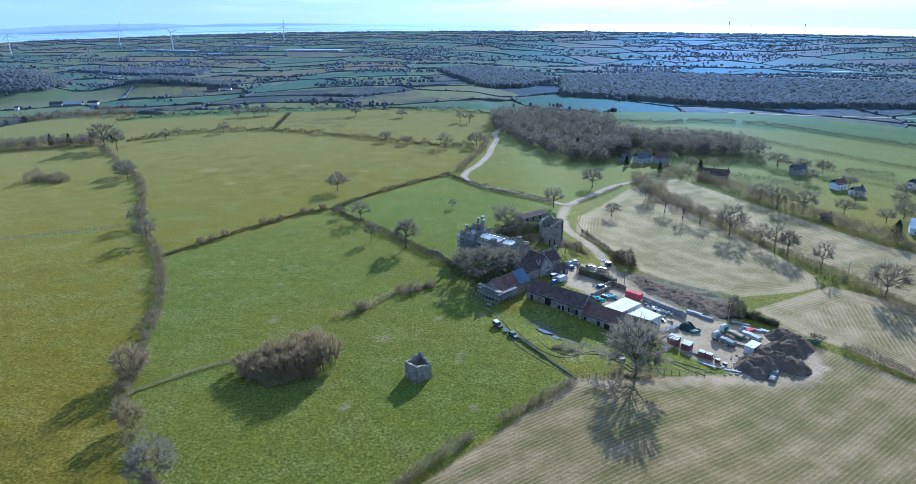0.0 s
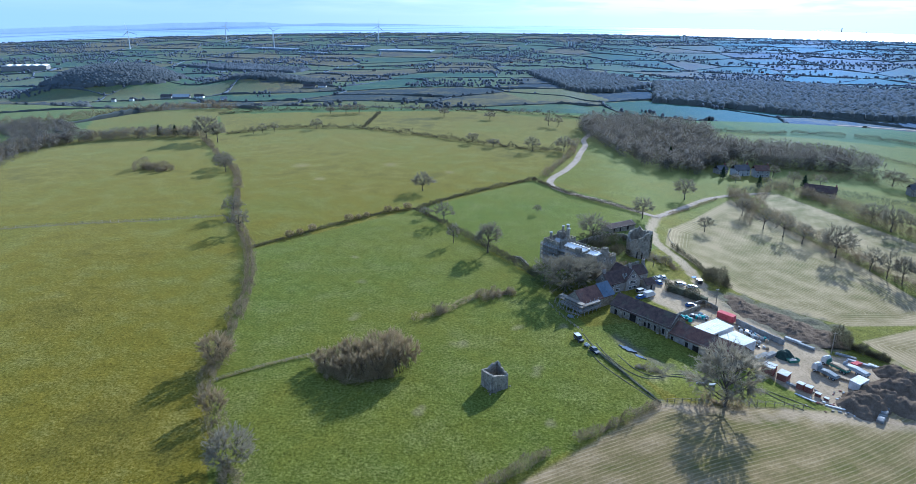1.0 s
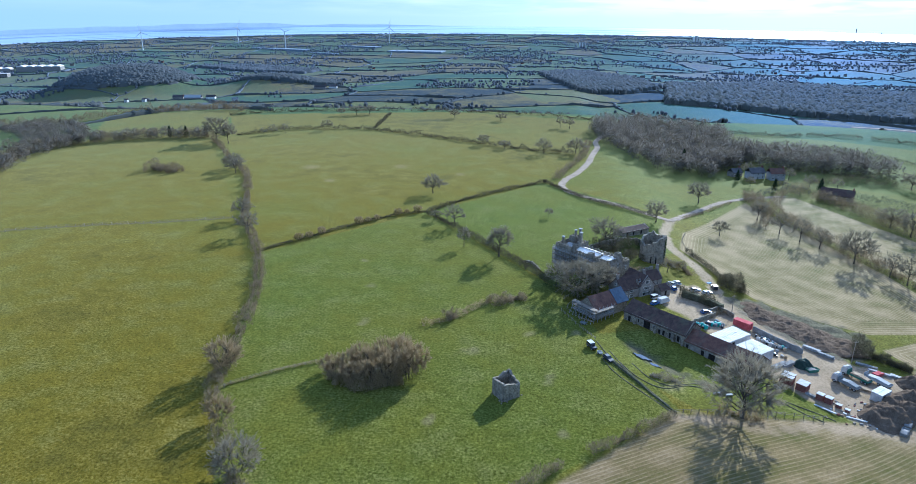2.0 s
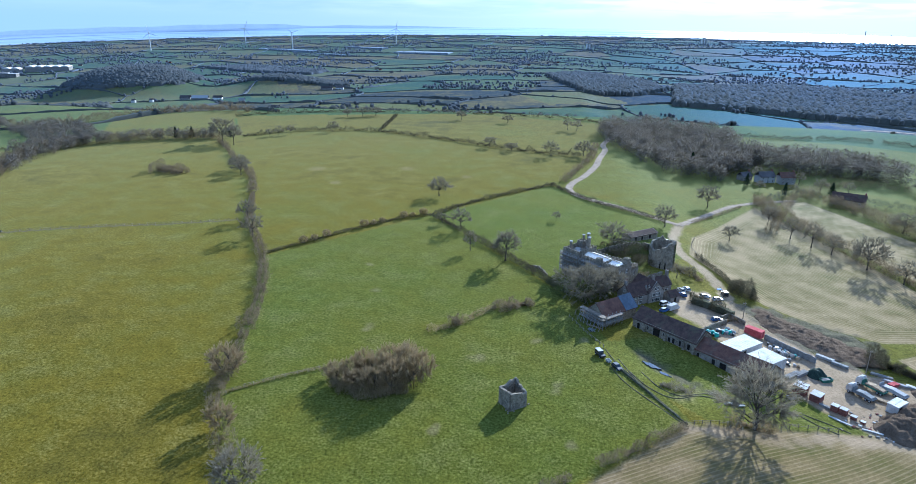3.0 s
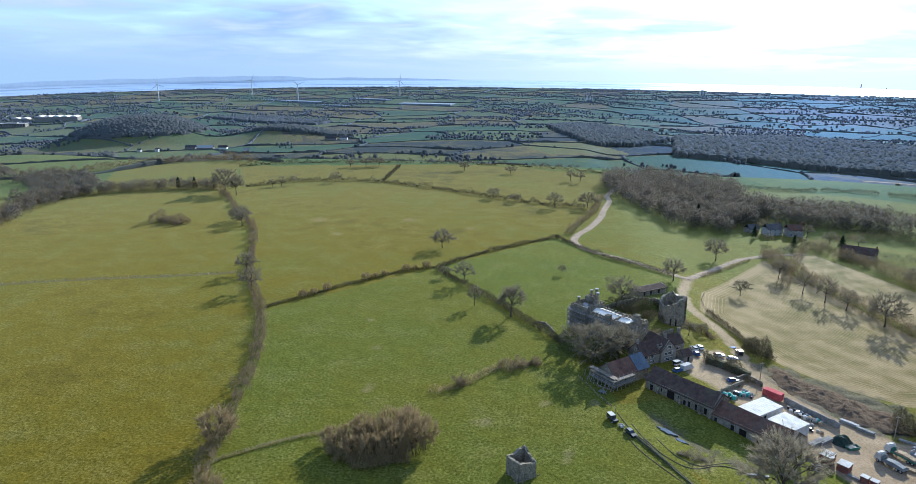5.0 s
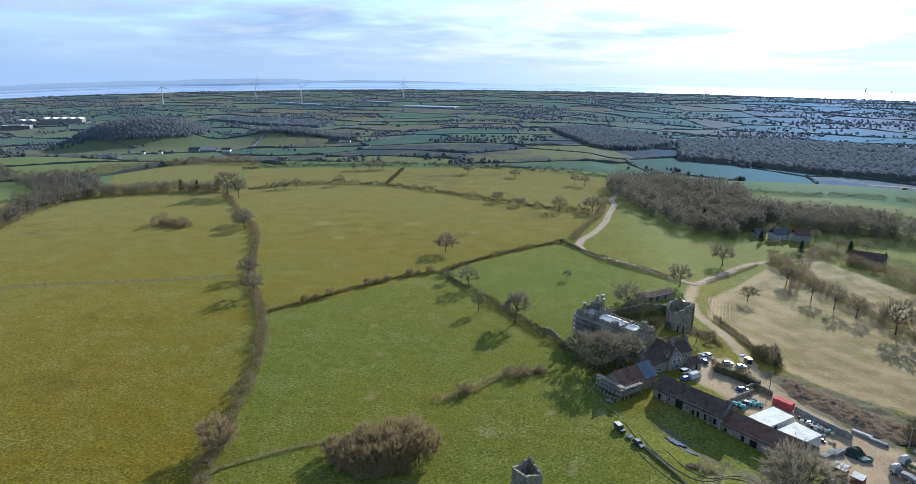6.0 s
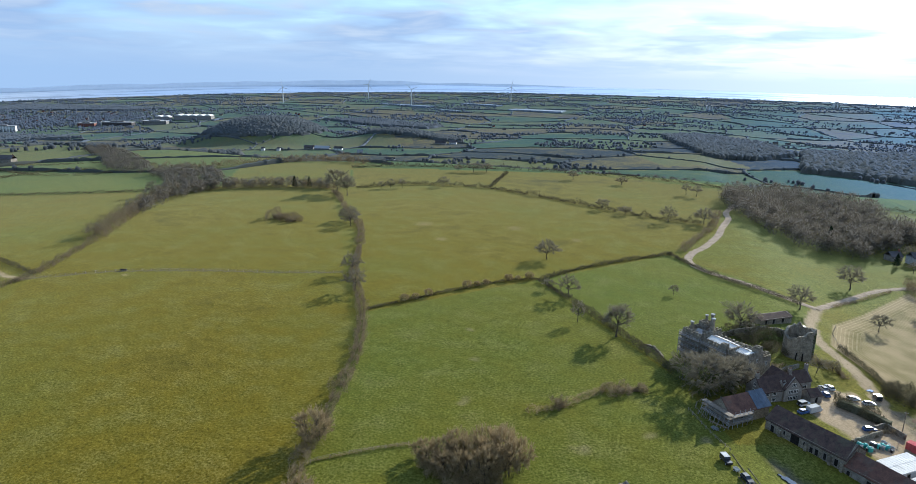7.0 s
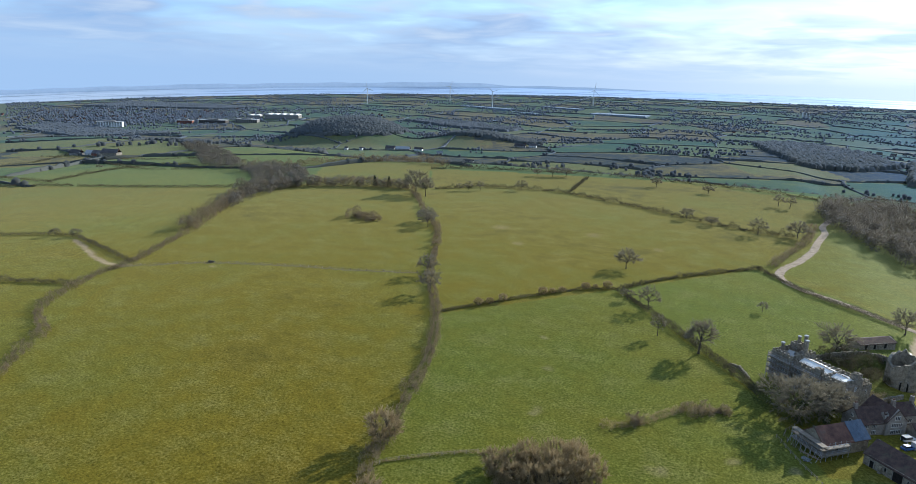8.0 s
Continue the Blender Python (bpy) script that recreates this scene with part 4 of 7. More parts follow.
for x, y, h in ((218, 345, 10), (232, 330, 9), (248, 340, 11), (262, 365, 10), (240, 372, 8), (278, 385, 11), (255, 405, 9), (236, 418, 10), (290, 350, 9)):
    SPOTS.append(("round", x, y, h, h * 1.15, "bare garden tree near the houses"))
for x, y, h in ((132, 452, 7), (152, 451, 6), (170, 455, 9), (186, 452, 8), (162, 472, 9), (138, 482, 10)):
    SPOTS.append(("ash", x, y, h, h, "bare garden tree round the white cottages"))
turner = random.Random(4)
for kind, x, y, high, wide, label in SPOTS:
    ob, h0, w0 = KINDS[kind]
    made = copy_thing(ob, stand(ob, x, y, turner.uniform(0, 6.28), high / h0, 0.2, wide / w0))
    tagged(made, label, "tree", "trees of the copse" if "copse" in label else "")
for ob, _, _ in KINDS.values():
    for o in (*ob.children_recursive, ob):
        bpy.data.objects.remove(o)


def conifer(x, y, high, wide, seed, label):
    r = np.random.default_rng(seed)
    base = new("conifer")
    ang = np.arange(7) * 2 * math.pi / 7
    ring = np.column_stack([np.cos(ang), np.sin(ang), 0 * ang])
    v = np.concatenate([ring * high * 0.022, ring * 0.03 + np.array([0, 0, high * 0.95])])
    part_of(base, "trunk", soup("trunk", v, [(i, (i + 1) % 7, 7 + (i + 1) % 7, 7 + i) for i in range(7)], M_BARK, True))
    n = 1400
    h = r.uniform(0.08, 1, n) ** 0.9
    a = r.uniform(0, 2 * math.pi, n)
    out = wide / 2 * (1 - h) ** 0.75 * r.uniform(0.3, 1, n) * (1 + 0.25 * np.sin(h * 40))
    at = np.column_stack([out * np.cos(a), out * np.sin(a), h * high])
    part_of(base, "crown", soup("crown", *tufts(at, r.uniform(0.4, 0.95, n) * high / 13, r), M_PINE))
    base.matrix_basis = stand(base, x, y, 0)
    return tagged(base, label, "tree")


for i, (x, y, h, w) in enumerate([(96.9, 501.5, 14, 8), (170.4, 437.6, 10, 6.5), (143.6, 440, 8.5, 5), (127, 465.7, 8, 5), (-300, 536, 9, 6), (-316, 532, 10, 6), (-330, 530, 10, 6), (-285, 540, 7, 5), (218, 300, 11, 9), (226, 292, 10, 8)]):
    conifer(x, y, h, w, 60 + i, "dark evergreen conifer among bare trees")


def domes(spots, z, w, h, r, sides=6, squat=0.3):
    """Uneven low crowns, each a lumpy dome of a few faces."""
    n = len(spots)
    ang = (np.arange(sides) * 2 * math.pi / sides)[None, :] + r.uniform(0, 6.3, (n, 1))
    rings = []
    for rad, up in ((0.86, squat), (0.88, 0.66)):
        k = rad * w[:, None] * r.uniform(0.72, 1.22, (n, sides))
        hz = z[:, None] + h[:, None] * (up + r.uniform(-0.10, 0.10, (n, sides)))
        rings.append(np.stack([spots[:, :1] + k * np.cos(ang), spots[:, 1:] + k * np.sin(ang), hz], -1))
    tip = np.stack([spots[:, 0] + w * r.uniform(-0.3, 0.3, n), spots[:, 1] + w * r.uniform(-0.3, 0.3, n), z + h * r.uniform(0.88, 1.1, n)], -1)[:, None, :]
    v = np.concatenate([*rings, tip], 1)
    i = np.arange(sides)
    j = (i + 1) % sides
    f = np.concatenate([np.stack([i, j, sides + j], 1), np.stack([i, sides + j, sides + i], 1), np.stack([sides + i, sides + j, np.full(sides, 2 * sides)], 1)])
    f = f[None] + (np.arange(n) * (2 * sides + 1))[:, None, None]
    v = v.reshape(-1, 3)
    out = unit((v - np.repeat(np.column_stack([spots, z]), 2 * sides + 1, 0)) / np.repeat(h, 2 * sides + 1)[:, None] * 0.8 + np.array([0, 0, 0.35]))
    return v, f.reshape(-1, 3), out


def far_wood(spots, label, seed, mat, tall=(8, 14), name="woodland"):
    """A wood far off: its crowns close into a lumpy canopy."""
    r = np.random.default_rng(seed)
    s = np.array(spots)
    h = r.uniform(*tall, len(s))
    v, f, out = domes(s, land(s[:, 0], s[:, 1]), h * r.uniform(0.40, 0.66, len(s)), h, r, squat=0.05)
    return tagged(new(name, soup(name, v, f, mat, soft=out)), label, "woodland", kind="stuff")


def canopy(poly, label, seed, tall):
    """The closed lower boughs of a far wood, dropping to the ground at its ragged edge."""
    p = np.array(poly, float)
    lo, hi = p.min(0) - 12, p.max(0) + 12
    step = 6.5
    x, y = np.meshgrid(np.arange(lo[0], hi[0], step), np.arange(lo[1], hi[1], step), indexing="ij")
    shape = x.shape
    r = np.random.default_rng(seed)
    x = x.ravel() + r.uniform(-0.35, 0.35, x.size) * step
    y = y.ravel() + r.uniform(-0.35, 0.35, y.size) * step
    rag = np.array([noise.noise((a * 0.03, b * 0.03, seed)) for a, b in zip(x, y)])
    big = np.array([noise.noise((a * 0.012, b * 0.012, seed + 3)) for a, b in zip(x, y)])
    d = inside(x, y, poly) + 14 * rag
    top = tall[0] + (tall[1] - tall[0]) * (0.3 + 0.6 * big + 0.5 * rag) + r.normal(0, 0.25, x.size) * (tall[1] - tall[0])
    z = land(x, y) + np.where(d > 0, np.maximum(0.72 * top, 2), -1.5)
    i, j = np.meshgrid(np.arange(shape[0] - 1), np.arange(shape[1] - 1), indexing="ij")
    f = np.stack([i * shape[1] + j, (i + 1) * shape[1] + j, (i + 1) * shape[1] + j + 1, i * shape[1] + j + 1], -1).reshape(-1, 4)
    f = f[(d > 0)[f].any(1)]
    return tagged(new("undergrowth", soup("undergrowth", np.stack([x, y, z], 1), f, M_CANOPY, True)), label, "woodland", kind="stuff")


def wood(spots, label, seed, mat, tall=(8, 14), fine=170, name="woodland"):
    """A wood of many bare crowns: fine twigs round each crown, and stems."""
    r = np.random.default_rng(seed)
    s = np.array(spots)
    n = len(s)
    h = r.uniform(*tall, n)
    w = h * r.uniform(0.30, 0.46, n)
    z = land(s[:, 0], s[:, 1])
    d = unit(r.standard_normal((n, fine, 3)) + np.array([0, 0, 0.35]))
    d = d * (r.uniform(0.2, 1, (n, fine, 1)) ** 0.5)
    at = (np.column_stack([s, z + h * 0.52])[:, None, :] + d * np.stack([w, w, h * 0.46], 1)[:, None, :]).reshape(-1, 3)
    way = unit(d.reshape(-1, 3) * 0.8 + r.standard_normal((n * fine, 3)) * 0.55 + np.array([0, 0, 0.2]))
    size = np.repeat(w, fine) * r.uniform(0.7, 1.3, n * fine)
    blades = sprays(at, way, size * 0.36, size * 0.085, r)
    stems = sprays(np.column_stack([s, z - 0.3]), np.tile((0, 0, 1.0), (n, 1)), h * 0.8, h * 0.03, r)
    v, f = joined([blades, stems])
    out = unit(d.reshape(-1, 3) * 0.5 + np.array([0, 0, 0.9]))
    out = np.repeat(np.concatenate([out, np.tile((0.0, -0.7, 0.7), (n, 1))]), 3, 0)
    return tagged(new(name, soup(name, v, f, mat, soft=out)), label, "woodland", kind="stuff")


def fill(poly, step, seed, rag=0.5):
    """Uneven spots all over a polygon."""
    p = np.array(poly, float)
    lo, hi = p.min(0), p.max(0)
    x, y = np.meshgrid(np.arange(lo[0], hi[0], step), np.arange(lo[1], hi[1], step))
    r = np.random.default_rng(seed)
    x, y = x.ravel() + r.uniform(-rag, rag, x.size) * step, y.ravel() + r.uniform(-rag, rag, x.size) * step
    k = inside(x, y, poly) > 0
    return np.stack([x[k], y[k]], 1)


def disc(cx, cy, rx, ry, n=14):
    return [(cx + rx * math.cos(a), cy + ry * math.sin(a)) for a in np.linspace(0, 2 * math.pi, n, endpoint=False)]


WOODS = [
    ([(44, 560), (34, 610), (40, 650), (90, 700), (150, 640), (150, 520), (110, 468), (72, 490)], 6.2, "bare winter wood beside the lane", (9, 15)),
    ([(104, 492), (143, 508), (204, 484), (236, 478), (240, 510), (210, 545), (150, 560)], 6.0, "strip of bare beech wood above the cottages", (10, 15)),
    ([(-356, 372), (-385, 440), (-386, 505), (-415, 540), (-470, 600), (-530, 625), (-570, 600), (-490, 540), (-440, 490), (-410, 440), (-375, 380)], 6.5, "scrubby valley wood beyond the pasture", (6, 11)),
    ([(-404, 478), (-384, 496), (-332, 519), (-292, 526), (-288, 542), (-335, 544), (-395, 524), (-424, 492)], 6.0, "belt of bare trees along the top of the pasture", (6, 10)),
    ([(-560, 585), (-600, 640), (-745, 755), (-890, 840), (-900, 810), (-770, 725), (-640, 610)], 7.5, "belt of bare trees running to the farm", (6, 12)),
    ([(-760, 420), (-900, 470), (-1000, 420), (-880, 330)], 8, "bare wood beside the lower pasture", (8, 13)),
    (disc(-1228, 1770, 195, 175), 8.3, "wooded round hill rising from the plain", (7, 11)),
    (disc(-745, 1800, 150, 60), 9, "dark wood on a low knoll", (8, 13)),
    ([(230, 1460), (302, 1930), (640, 2200), (873, 1920), (1276, 1845), (1700, 1800), (1600, 1400), (1069, 1480), (700, 1440), (417, 1470)], 12.5, "broad dark winter wood in the valley", (12, 18)),
    ([(-64, 2258), (102, 2420), (221, 2150), (269, 1822), (171, 1643), (55, 1641)], 11.5, "dark wood on the plain", (10, 15)),
    ([(-520, 850), (-300, 900), (-60, 930), (200, 900), (300, 960), (-60, 1010), (-330, 980), (-560, 900)], 9, "belt of bare trees along the valley bottom", (8, 13)),
    ([(-760, 1050), (-560, 1120), (-520, 1190), (-780, 1140)], 11, "belt of bare trees in the valley", (8, 13)),
    ([(-1700, 1300), (-1300, 1220), (-1000, 1330), (-1050, 1400), (-1350, 1320), (-1700, 1400)], 11, "belt of bare trees below the wooded hill", (8, 13)),
    ([(-1450, 2500), (-1150, 2350), (-900, 2300), (-880, 2420), (-1200, 2560)], 15, "long dark wood on the plain", (9, 14)),
    ([(-2700, 1600), (-2200, 1500), (-1900, 1700), (-2300, 1720), (-2700, 1760)], 15, "scrub wood in front of the town", (7, 12)),
    ([(-3300, 2300), (-2500, 2500), (-2400, 2650), (-3300, 2600)], 18, "far belt of trees behind the town", (8, 13)),
]
for i, (poly, step, label, tall) in enumerate(WOODS):
    if step < 8.3:
        wood(fill(poly, step, 90 + i), label, 120 + i, M_WOOD, tall)
    else:
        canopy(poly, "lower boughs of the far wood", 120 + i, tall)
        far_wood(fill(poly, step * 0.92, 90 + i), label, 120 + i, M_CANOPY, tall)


def far_hedges():
    """Hedges, trees and copses along the borders of the far fields."""
    r = np.random.default_rng(8)
    n = 420000
    d = 760 + 3890 * r.uniform(0, 1, n) ** 0.8
    a = np.radians(r.uniform(-60, 54, n))
    x, y = d * np.sin(a), 13 + d * np.cos(a)
    # the two nearest fields of each spot: a hedge runs midway between neighbours
    j0, i0 = np.round((y - 250) / 190).astype(int), np.round((x + 4600) / 330).astype(int)
    ids = np.stack([np.clip(j0 + dj, 0, gx.shape[0] - 1) * gx.shape[1] + np.clip(i0 + di, 0, gx.shape[1] - 1) for dj in (-1, 0, 1) for di in (-1, 0, 1)])
    dist = np.hypot(x - CELLS[ids, 0], y - CELLS[ids, 1])
    order = np.argsort(dist, 0)[:2]
    pair = np.sort(np.take_along_axis(ids, order, 0), 0)
    k = (np.diff(np.take_along_axis(dist, order, 0), axis=0)[0] < 14) & (pair[0] != pair[1])
    key = pair[0][k] * 100000 + pair[1][k]
    spots = np.stack([x[k], y[k]], 1)
    V, F, trees, count = [], [], [], 0
    by = np.argsort(key, kind="stable")
    for group in np.split(by, np.flatnonzero(np.diff(key[by])) + 1):
        if len(group) < 5:
            continue
        a, b = CELLS[key[group[0]] // 100000], CELLS[key[group[0]] % 100000]
        mid, along = (a + b) / 2, unit(np.array([a[1] - b[1], b[0] - a[0]]))
        t = (spots[group] - mid) @ along
        m = max(3, int((t.max() - t.min()) / 9))
        u = np.linspace(t.min() - 4, t.max() + 4, m)
        line = mid + u[:, None] * along + along[::-1] * np.array([1, -1]) * (3 * np.sin(u * 0.03 + a[0]))[:, None]
        side = along[::-1] * np.array([-1, 1]) * r.uniform(1.2, 2.2)
        lush = np.array([noise.noise((q[0] * 0.006, q[1] * 0.009, 4)) for q in line])
        h = r.uniform(1.3, 2.6, m) * (1 + 1.2 * smooth((lush + 0.05) / 0.3))
        z = land(line[:, 0], line[:, 1])
        rows = [np.column_stack([line + side * w * r.uniform(0.7, 1.4, (m, 1)), z + h * g]) for w, g in ((-1.2, -0.3), (-0.8, 0.8), (0.8, 1.0), (1.2, -0.3))]
        V.append(np.stack(rows, 1).reshape(-1, 3))
        i, j = np.meshgrid(np.arange(m - 1), np.arange(3), indexing="ij")
        F.append((np.stack([i * 4 + j, i * 4 + j + 1, (i + 1) * 4 + j + 1, (i + 1) * 4 + j], -1) + count).reshape(-1, 4))
        count += 4 * m
        pick = r.random(m) < 0.10 + 0.35 * smooth((lush + 0.05) / 0.3)
        trees.append(line[pick] + r.standard_normal((pick.sum(), 2)) * 1.5)
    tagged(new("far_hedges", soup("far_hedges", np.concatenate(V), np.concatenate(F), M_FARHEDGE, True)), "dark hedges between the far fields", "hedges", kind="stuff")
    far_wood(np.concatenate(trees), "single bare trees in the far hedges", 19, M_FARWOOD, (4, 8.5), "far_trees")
    # single trees, copses and long belts of trees
    n = 42000
    d = 1000 + 3700 * r.uniform(0, 1, n) ** 0.8
    a = np.radians(r.uniform(-60, 54, n))
    x, y = d * np.sin(a), 13 + d * np.cos(a)
    lots = np.array([noise.noise((p * 0.0022, q * 0.0052, 2)) + 0.45 * noise.noise((p * 0.008, q * 0.019, 6)) for p, q in zip(x, y)])
    k = lots > np.where(d < 1900, 0.40, 0.16 - 0.16 * smooth((d - 2200) / 1400))
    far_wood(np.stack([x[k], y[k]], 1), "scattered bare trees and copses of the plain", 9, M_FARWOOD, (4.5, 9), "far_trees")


far_hedges()


def tussocks():
    """Blades of rough grass over the near pastures."""
    r = np.random.default_rng(44)
    n = 420000
    d, a = 95 + 210 * r.uniform(0, 1, n) ** 1.15, np.radians(r.uniform(-62, 44, n))
    x, y = d * np.sin(a), 13 + d * np.cos(a)
    clump = np.sin(x * 1.9 + 2 * np.sin(y * 0.7)) * np.sin(y * 2.3 + 2 * np.sin(x * 0.6)) + 0.6 * r.standard_normal(n)
    k = (clump > -0.35) & (inside(x, y, [(16, 207), (24, 186), (44, 168), (66, 168), (60, 190), (36, 214)]) < 0) & (inside(x, y, STUBBLE_SOUTH) < -1) & (inside(x, y, YARD) < -1) & (inside(x, y, STUBBLE_EAST) < 0) & (inside(x, y, STUBBLE_HILL) < 0) & (inside(x, y, SPOIL_BANK) < 0)
    x, y, d = x[k], y[k], d[k]
    n = len(x)
    at = np.column_stack([x, y, land(x, y) - 0.12])
    way = unit(np.column_stack([r.standard_normal((n, 2)) * 0.7, 0.5 + r.uniform(0, 1, n)]))
    v, f = sprays(at, way, r.uniform(0.18, 0.42, n), r.uniform(0.10, 0.28, n), r)
    tagged(new("grass", soup("grass", v, f, M_GRASS)), "rough green and straw-tipped pasture grass", "grass", kind="stuff")


tussocks()

# ---- buildings ----
M_STONE = plain("grey_rubble_stone", (0.105, 0.092, 0.068), (0.34, 0.29, 0.215), 0.9, 0.95, 0.1, bump=1.0, depth=0.25, fine=4.0, stain=(0.075, 0.068, 0.058))
M_STONE_PALE = plain("pale_dressed_stone", (0.14, 0.125, 0.105), (0.30, 0.265, 0.22), 0.8, 0.92, 0.1, bump=0.5, depth=0.06, stain=(0.14, 0.125, 0.10))
M_TILE = plain("brown_clay_tiles", (0.045, 0.032, 0.028), (0.11, 0.07, 0.055), 0.7, 0.9, 0.1, bump=0.7, depth=0.07, stain=(0.10, 0.09, 0.06))
M_TILE_RED = plain("red_clay_tiles", (0.07, 0.04, 0.032), (0.17, 0.088, 0.062), 0.6, 0.9, 0.1, bump=0.7, depth=0.07, stain=(0.11, 0.095, 0.075))
M_SLATE = plain("blue_grey_slates", (0.06, 0.075, 0.095), (0.12, 0.145, 0.18), 0.8, 0.8, 0.2, bump=0.4)
M_SHEET = plain("white_sheet_roofing", (0.52, 0.50, 0.46), (0.74, 0.71, 0.65), 0.4, 0.9, 0.05, bump=0.15, stain=(0.42, 0.41, 0.38))
M_LEAD = plain("weathered_lead", (0.28, 0.28, 0.28), (0.37, 0.37, 0.36), 0.6, 0.85, 0.1)
M_SCAFFOLD = plain("scaffold_tube", (0.25, 0.25, 0.25), (0.36, 0.36, 0.35), 1.5, 0.8, 0.2)
M_BOARD = plain("weathered_boards", (0.16, 0.13, 0.10), (0.36, 0.30, 0.23), 1.2, 0.9, 0.1, vary=0.35)
M_GLASS = plain("dark_window_glass", (0.012, 0.014, 0.018), (0.03, 0.035, 0.04), 1.0, 0.15, 0.5, bump=0.0)
M_FRAME = plain("cream_window_frames", (0.45, 0.43, 0.38), (0.62, 0.60, 0.54), 2.0, 0.8, 0.2)
# near-black panel colour that paints the shade inside doorways and openings
M_DARK = plain("dark_opening", (0.010, 0.009, 0.008), (0.03, 0.027, 0.024), 1.0, 0.95, 0.05)


def part(name, bm, mat, parent, label=""):
    me = bpy.data.meshes.new(name)
    bm.normal_update()
    bm.to_mesh(me)
    bm.free()
    me.materials.append(mat)
    return part_of(parent, name, me, label)


def thing(name, x, y, turn, label, category, z=None, group=""):
    """An Empty on the ground that carries the parts of one thing."""
    ob = new(name)
    h = float(land(np.array(float(x)), np.array(float(y)))) if z is None else z
    ob.matrix_basis = pose(x, y, h, 0, 0, turn)
    return tagged(ob, label, category, group)


def box(x0, x1, y0, y1, z0, z1, bm=None, bevel=0.0):
    bm = bm or bmesh.new()
    v = [bm.verts.new((x, y, z)) for z in (z0, z1) for x, y in ((x0, y0), (x1, y0), (x1, y1), (x0, y1))]
    fs = [bm.faces.new([v[i] for i in f]) for f in ((3, 2, 1, 0), (4, 5, 6, 7), (0, 1, 5, 4), (1, 2, 6, 5), (2, 3, 7, 6), (3, 0, 4, 7))]
    if bevel:
        bmesh.ops.bevel(bm, geom=list({e for f in fs for e in f.edges}), offset=bevel, segments=1, affect="EDGES")
    return bm


def tube(a, b, r, n=6, bm=None, r2=None):
    bm = bm or bmesh.new()
    a, b = Vector(a), Vector(b)
    d = (b - a).normalized()
    u = d.orthogonal().normalized()
    w = d.cross(u)
    rings = []
    for p, rr in ((a, r), (b, r if r2 is None else r2)):
        rings.append([bm.verts.new(p + (u * math.cos(t) + w * math.sin(t)) * rr) for t in (2 * math.pi * i / n for i in range(n))])
    for i in range(n):
        bm.faces.new((rings[0][i], rings[0][(i + 1) % n], rings[1][(i + 1) % n], rings[1][i]))
    bm.faces.new(rings[0][::-1])
    bm.faces.new(rings[1])
    return bm


def roof(x0, x1, y0, y1, z0, z1, thick=0.25, over=0.35, sag=0.0, hip=0.0):
    """A gabled roof with thickness, ridge along x."""
    bm = bmesh.new()
    yc = (y0 + y1) / 2
    n = 8
    rows = []
    for i in range(n + 1):
        t = i / n
        x = x0 - over + (x1 - x0 + 2 * over) * t
        s = -sag * math.sin(math.pi * t) + 0.03 * math.sin(i * 2.3)
        k = (z1 - z0) / (yc - y0)
        ridge_x = x0 + hip + (x1 - x0 - 2 * hip) * t if hip else x
        top = [(x, y0 - over, z0 - over * k + s * 0.4), (ridge_x, yc, z1 + s), (x, y1 + over, z0 - over * k + s * 0.4)]
        rows.append([bm.verts.new(p) for p in top] + [bm.verts.new((p[0], p[1], p[2] - thick)) for p in top[::-1]])
    for a, b in zip(rows[:-1], rows[1:]):
        for i in range(6):
            bm.faces.new((a[i], b[i], b[(i + 1) % 6], a[(i + 1) % 6]))
    bm.faces.new(rows[0])
    bm.faces.new(rows[-1][::-1])
    bmesh.ops.recalc_face_normals(bm, faces=bm.faces)
    return bm


def gable_walls(x0, x1, y0, y1, z0, eave, ridge, thick=0.6):
    """Four walls with gables, hollow within."""
    bm = bmesh.new()
    yc = (y0 + y1) / 2

    def shell(a0, a1, b0, b1, drop):
        out = []
        for x in (a0, a1):
            out.append([bm.verts.new(p) for p in ((x, b0, z0), (x, b0, eave), (x, yc, ridge - drop), (x, b1, eave), (x, b1, z0))])
        return out
    a, b = shell(x0, x1, y0, y1, 0.0)
    bm.faces.new(a)
    bm.faces.new(b[::-1])
    bm.faces.new((a[0], b[0], b[1], a[1]))
    bm.faces.new((a[4], a[3], b[3], b[4]))
    bmesh.ops.recalc_face_normals(bm, faces=bm.faces)
    bmesh.ops.solidify(bm, geom=list(bm.faces), thickness=thick)
    return bm


def window(parent, x, y, z, w, h, face, panes=2, name="window"):
    """A window set in a wall that faces -y, +y, -x or +x: frame, glass panes behind."""
    ax = face[1] == "x"
    s = -1 if face[0] == "-" else 1

    def slab(u0, u1, d0, d1, z0, z1, bm=None):
        lo, hi = sorted((s * d0, s * d1))
        return box(x + lo, x + hi, y + u0, y + u1, z0, z1, bm) if ax else box(x + u0, x + u1, y + lo, y + hi, z0, z1, bm)
    t = 0.09
    bm = slab(-w / 2 - t, w / 2 + t, -0.1, 0.06, z - t, z)
    slab(-w / 2 - t, w / 2 + t, -0.1, 0.06, z + h, z + h + t, bm)
    for i in range(panes + 1):
        u = -w / 2 + w * i / panes
        slab(u - t / 2, u + t / 2, -0.1, 0.06, z, z + h, bm)
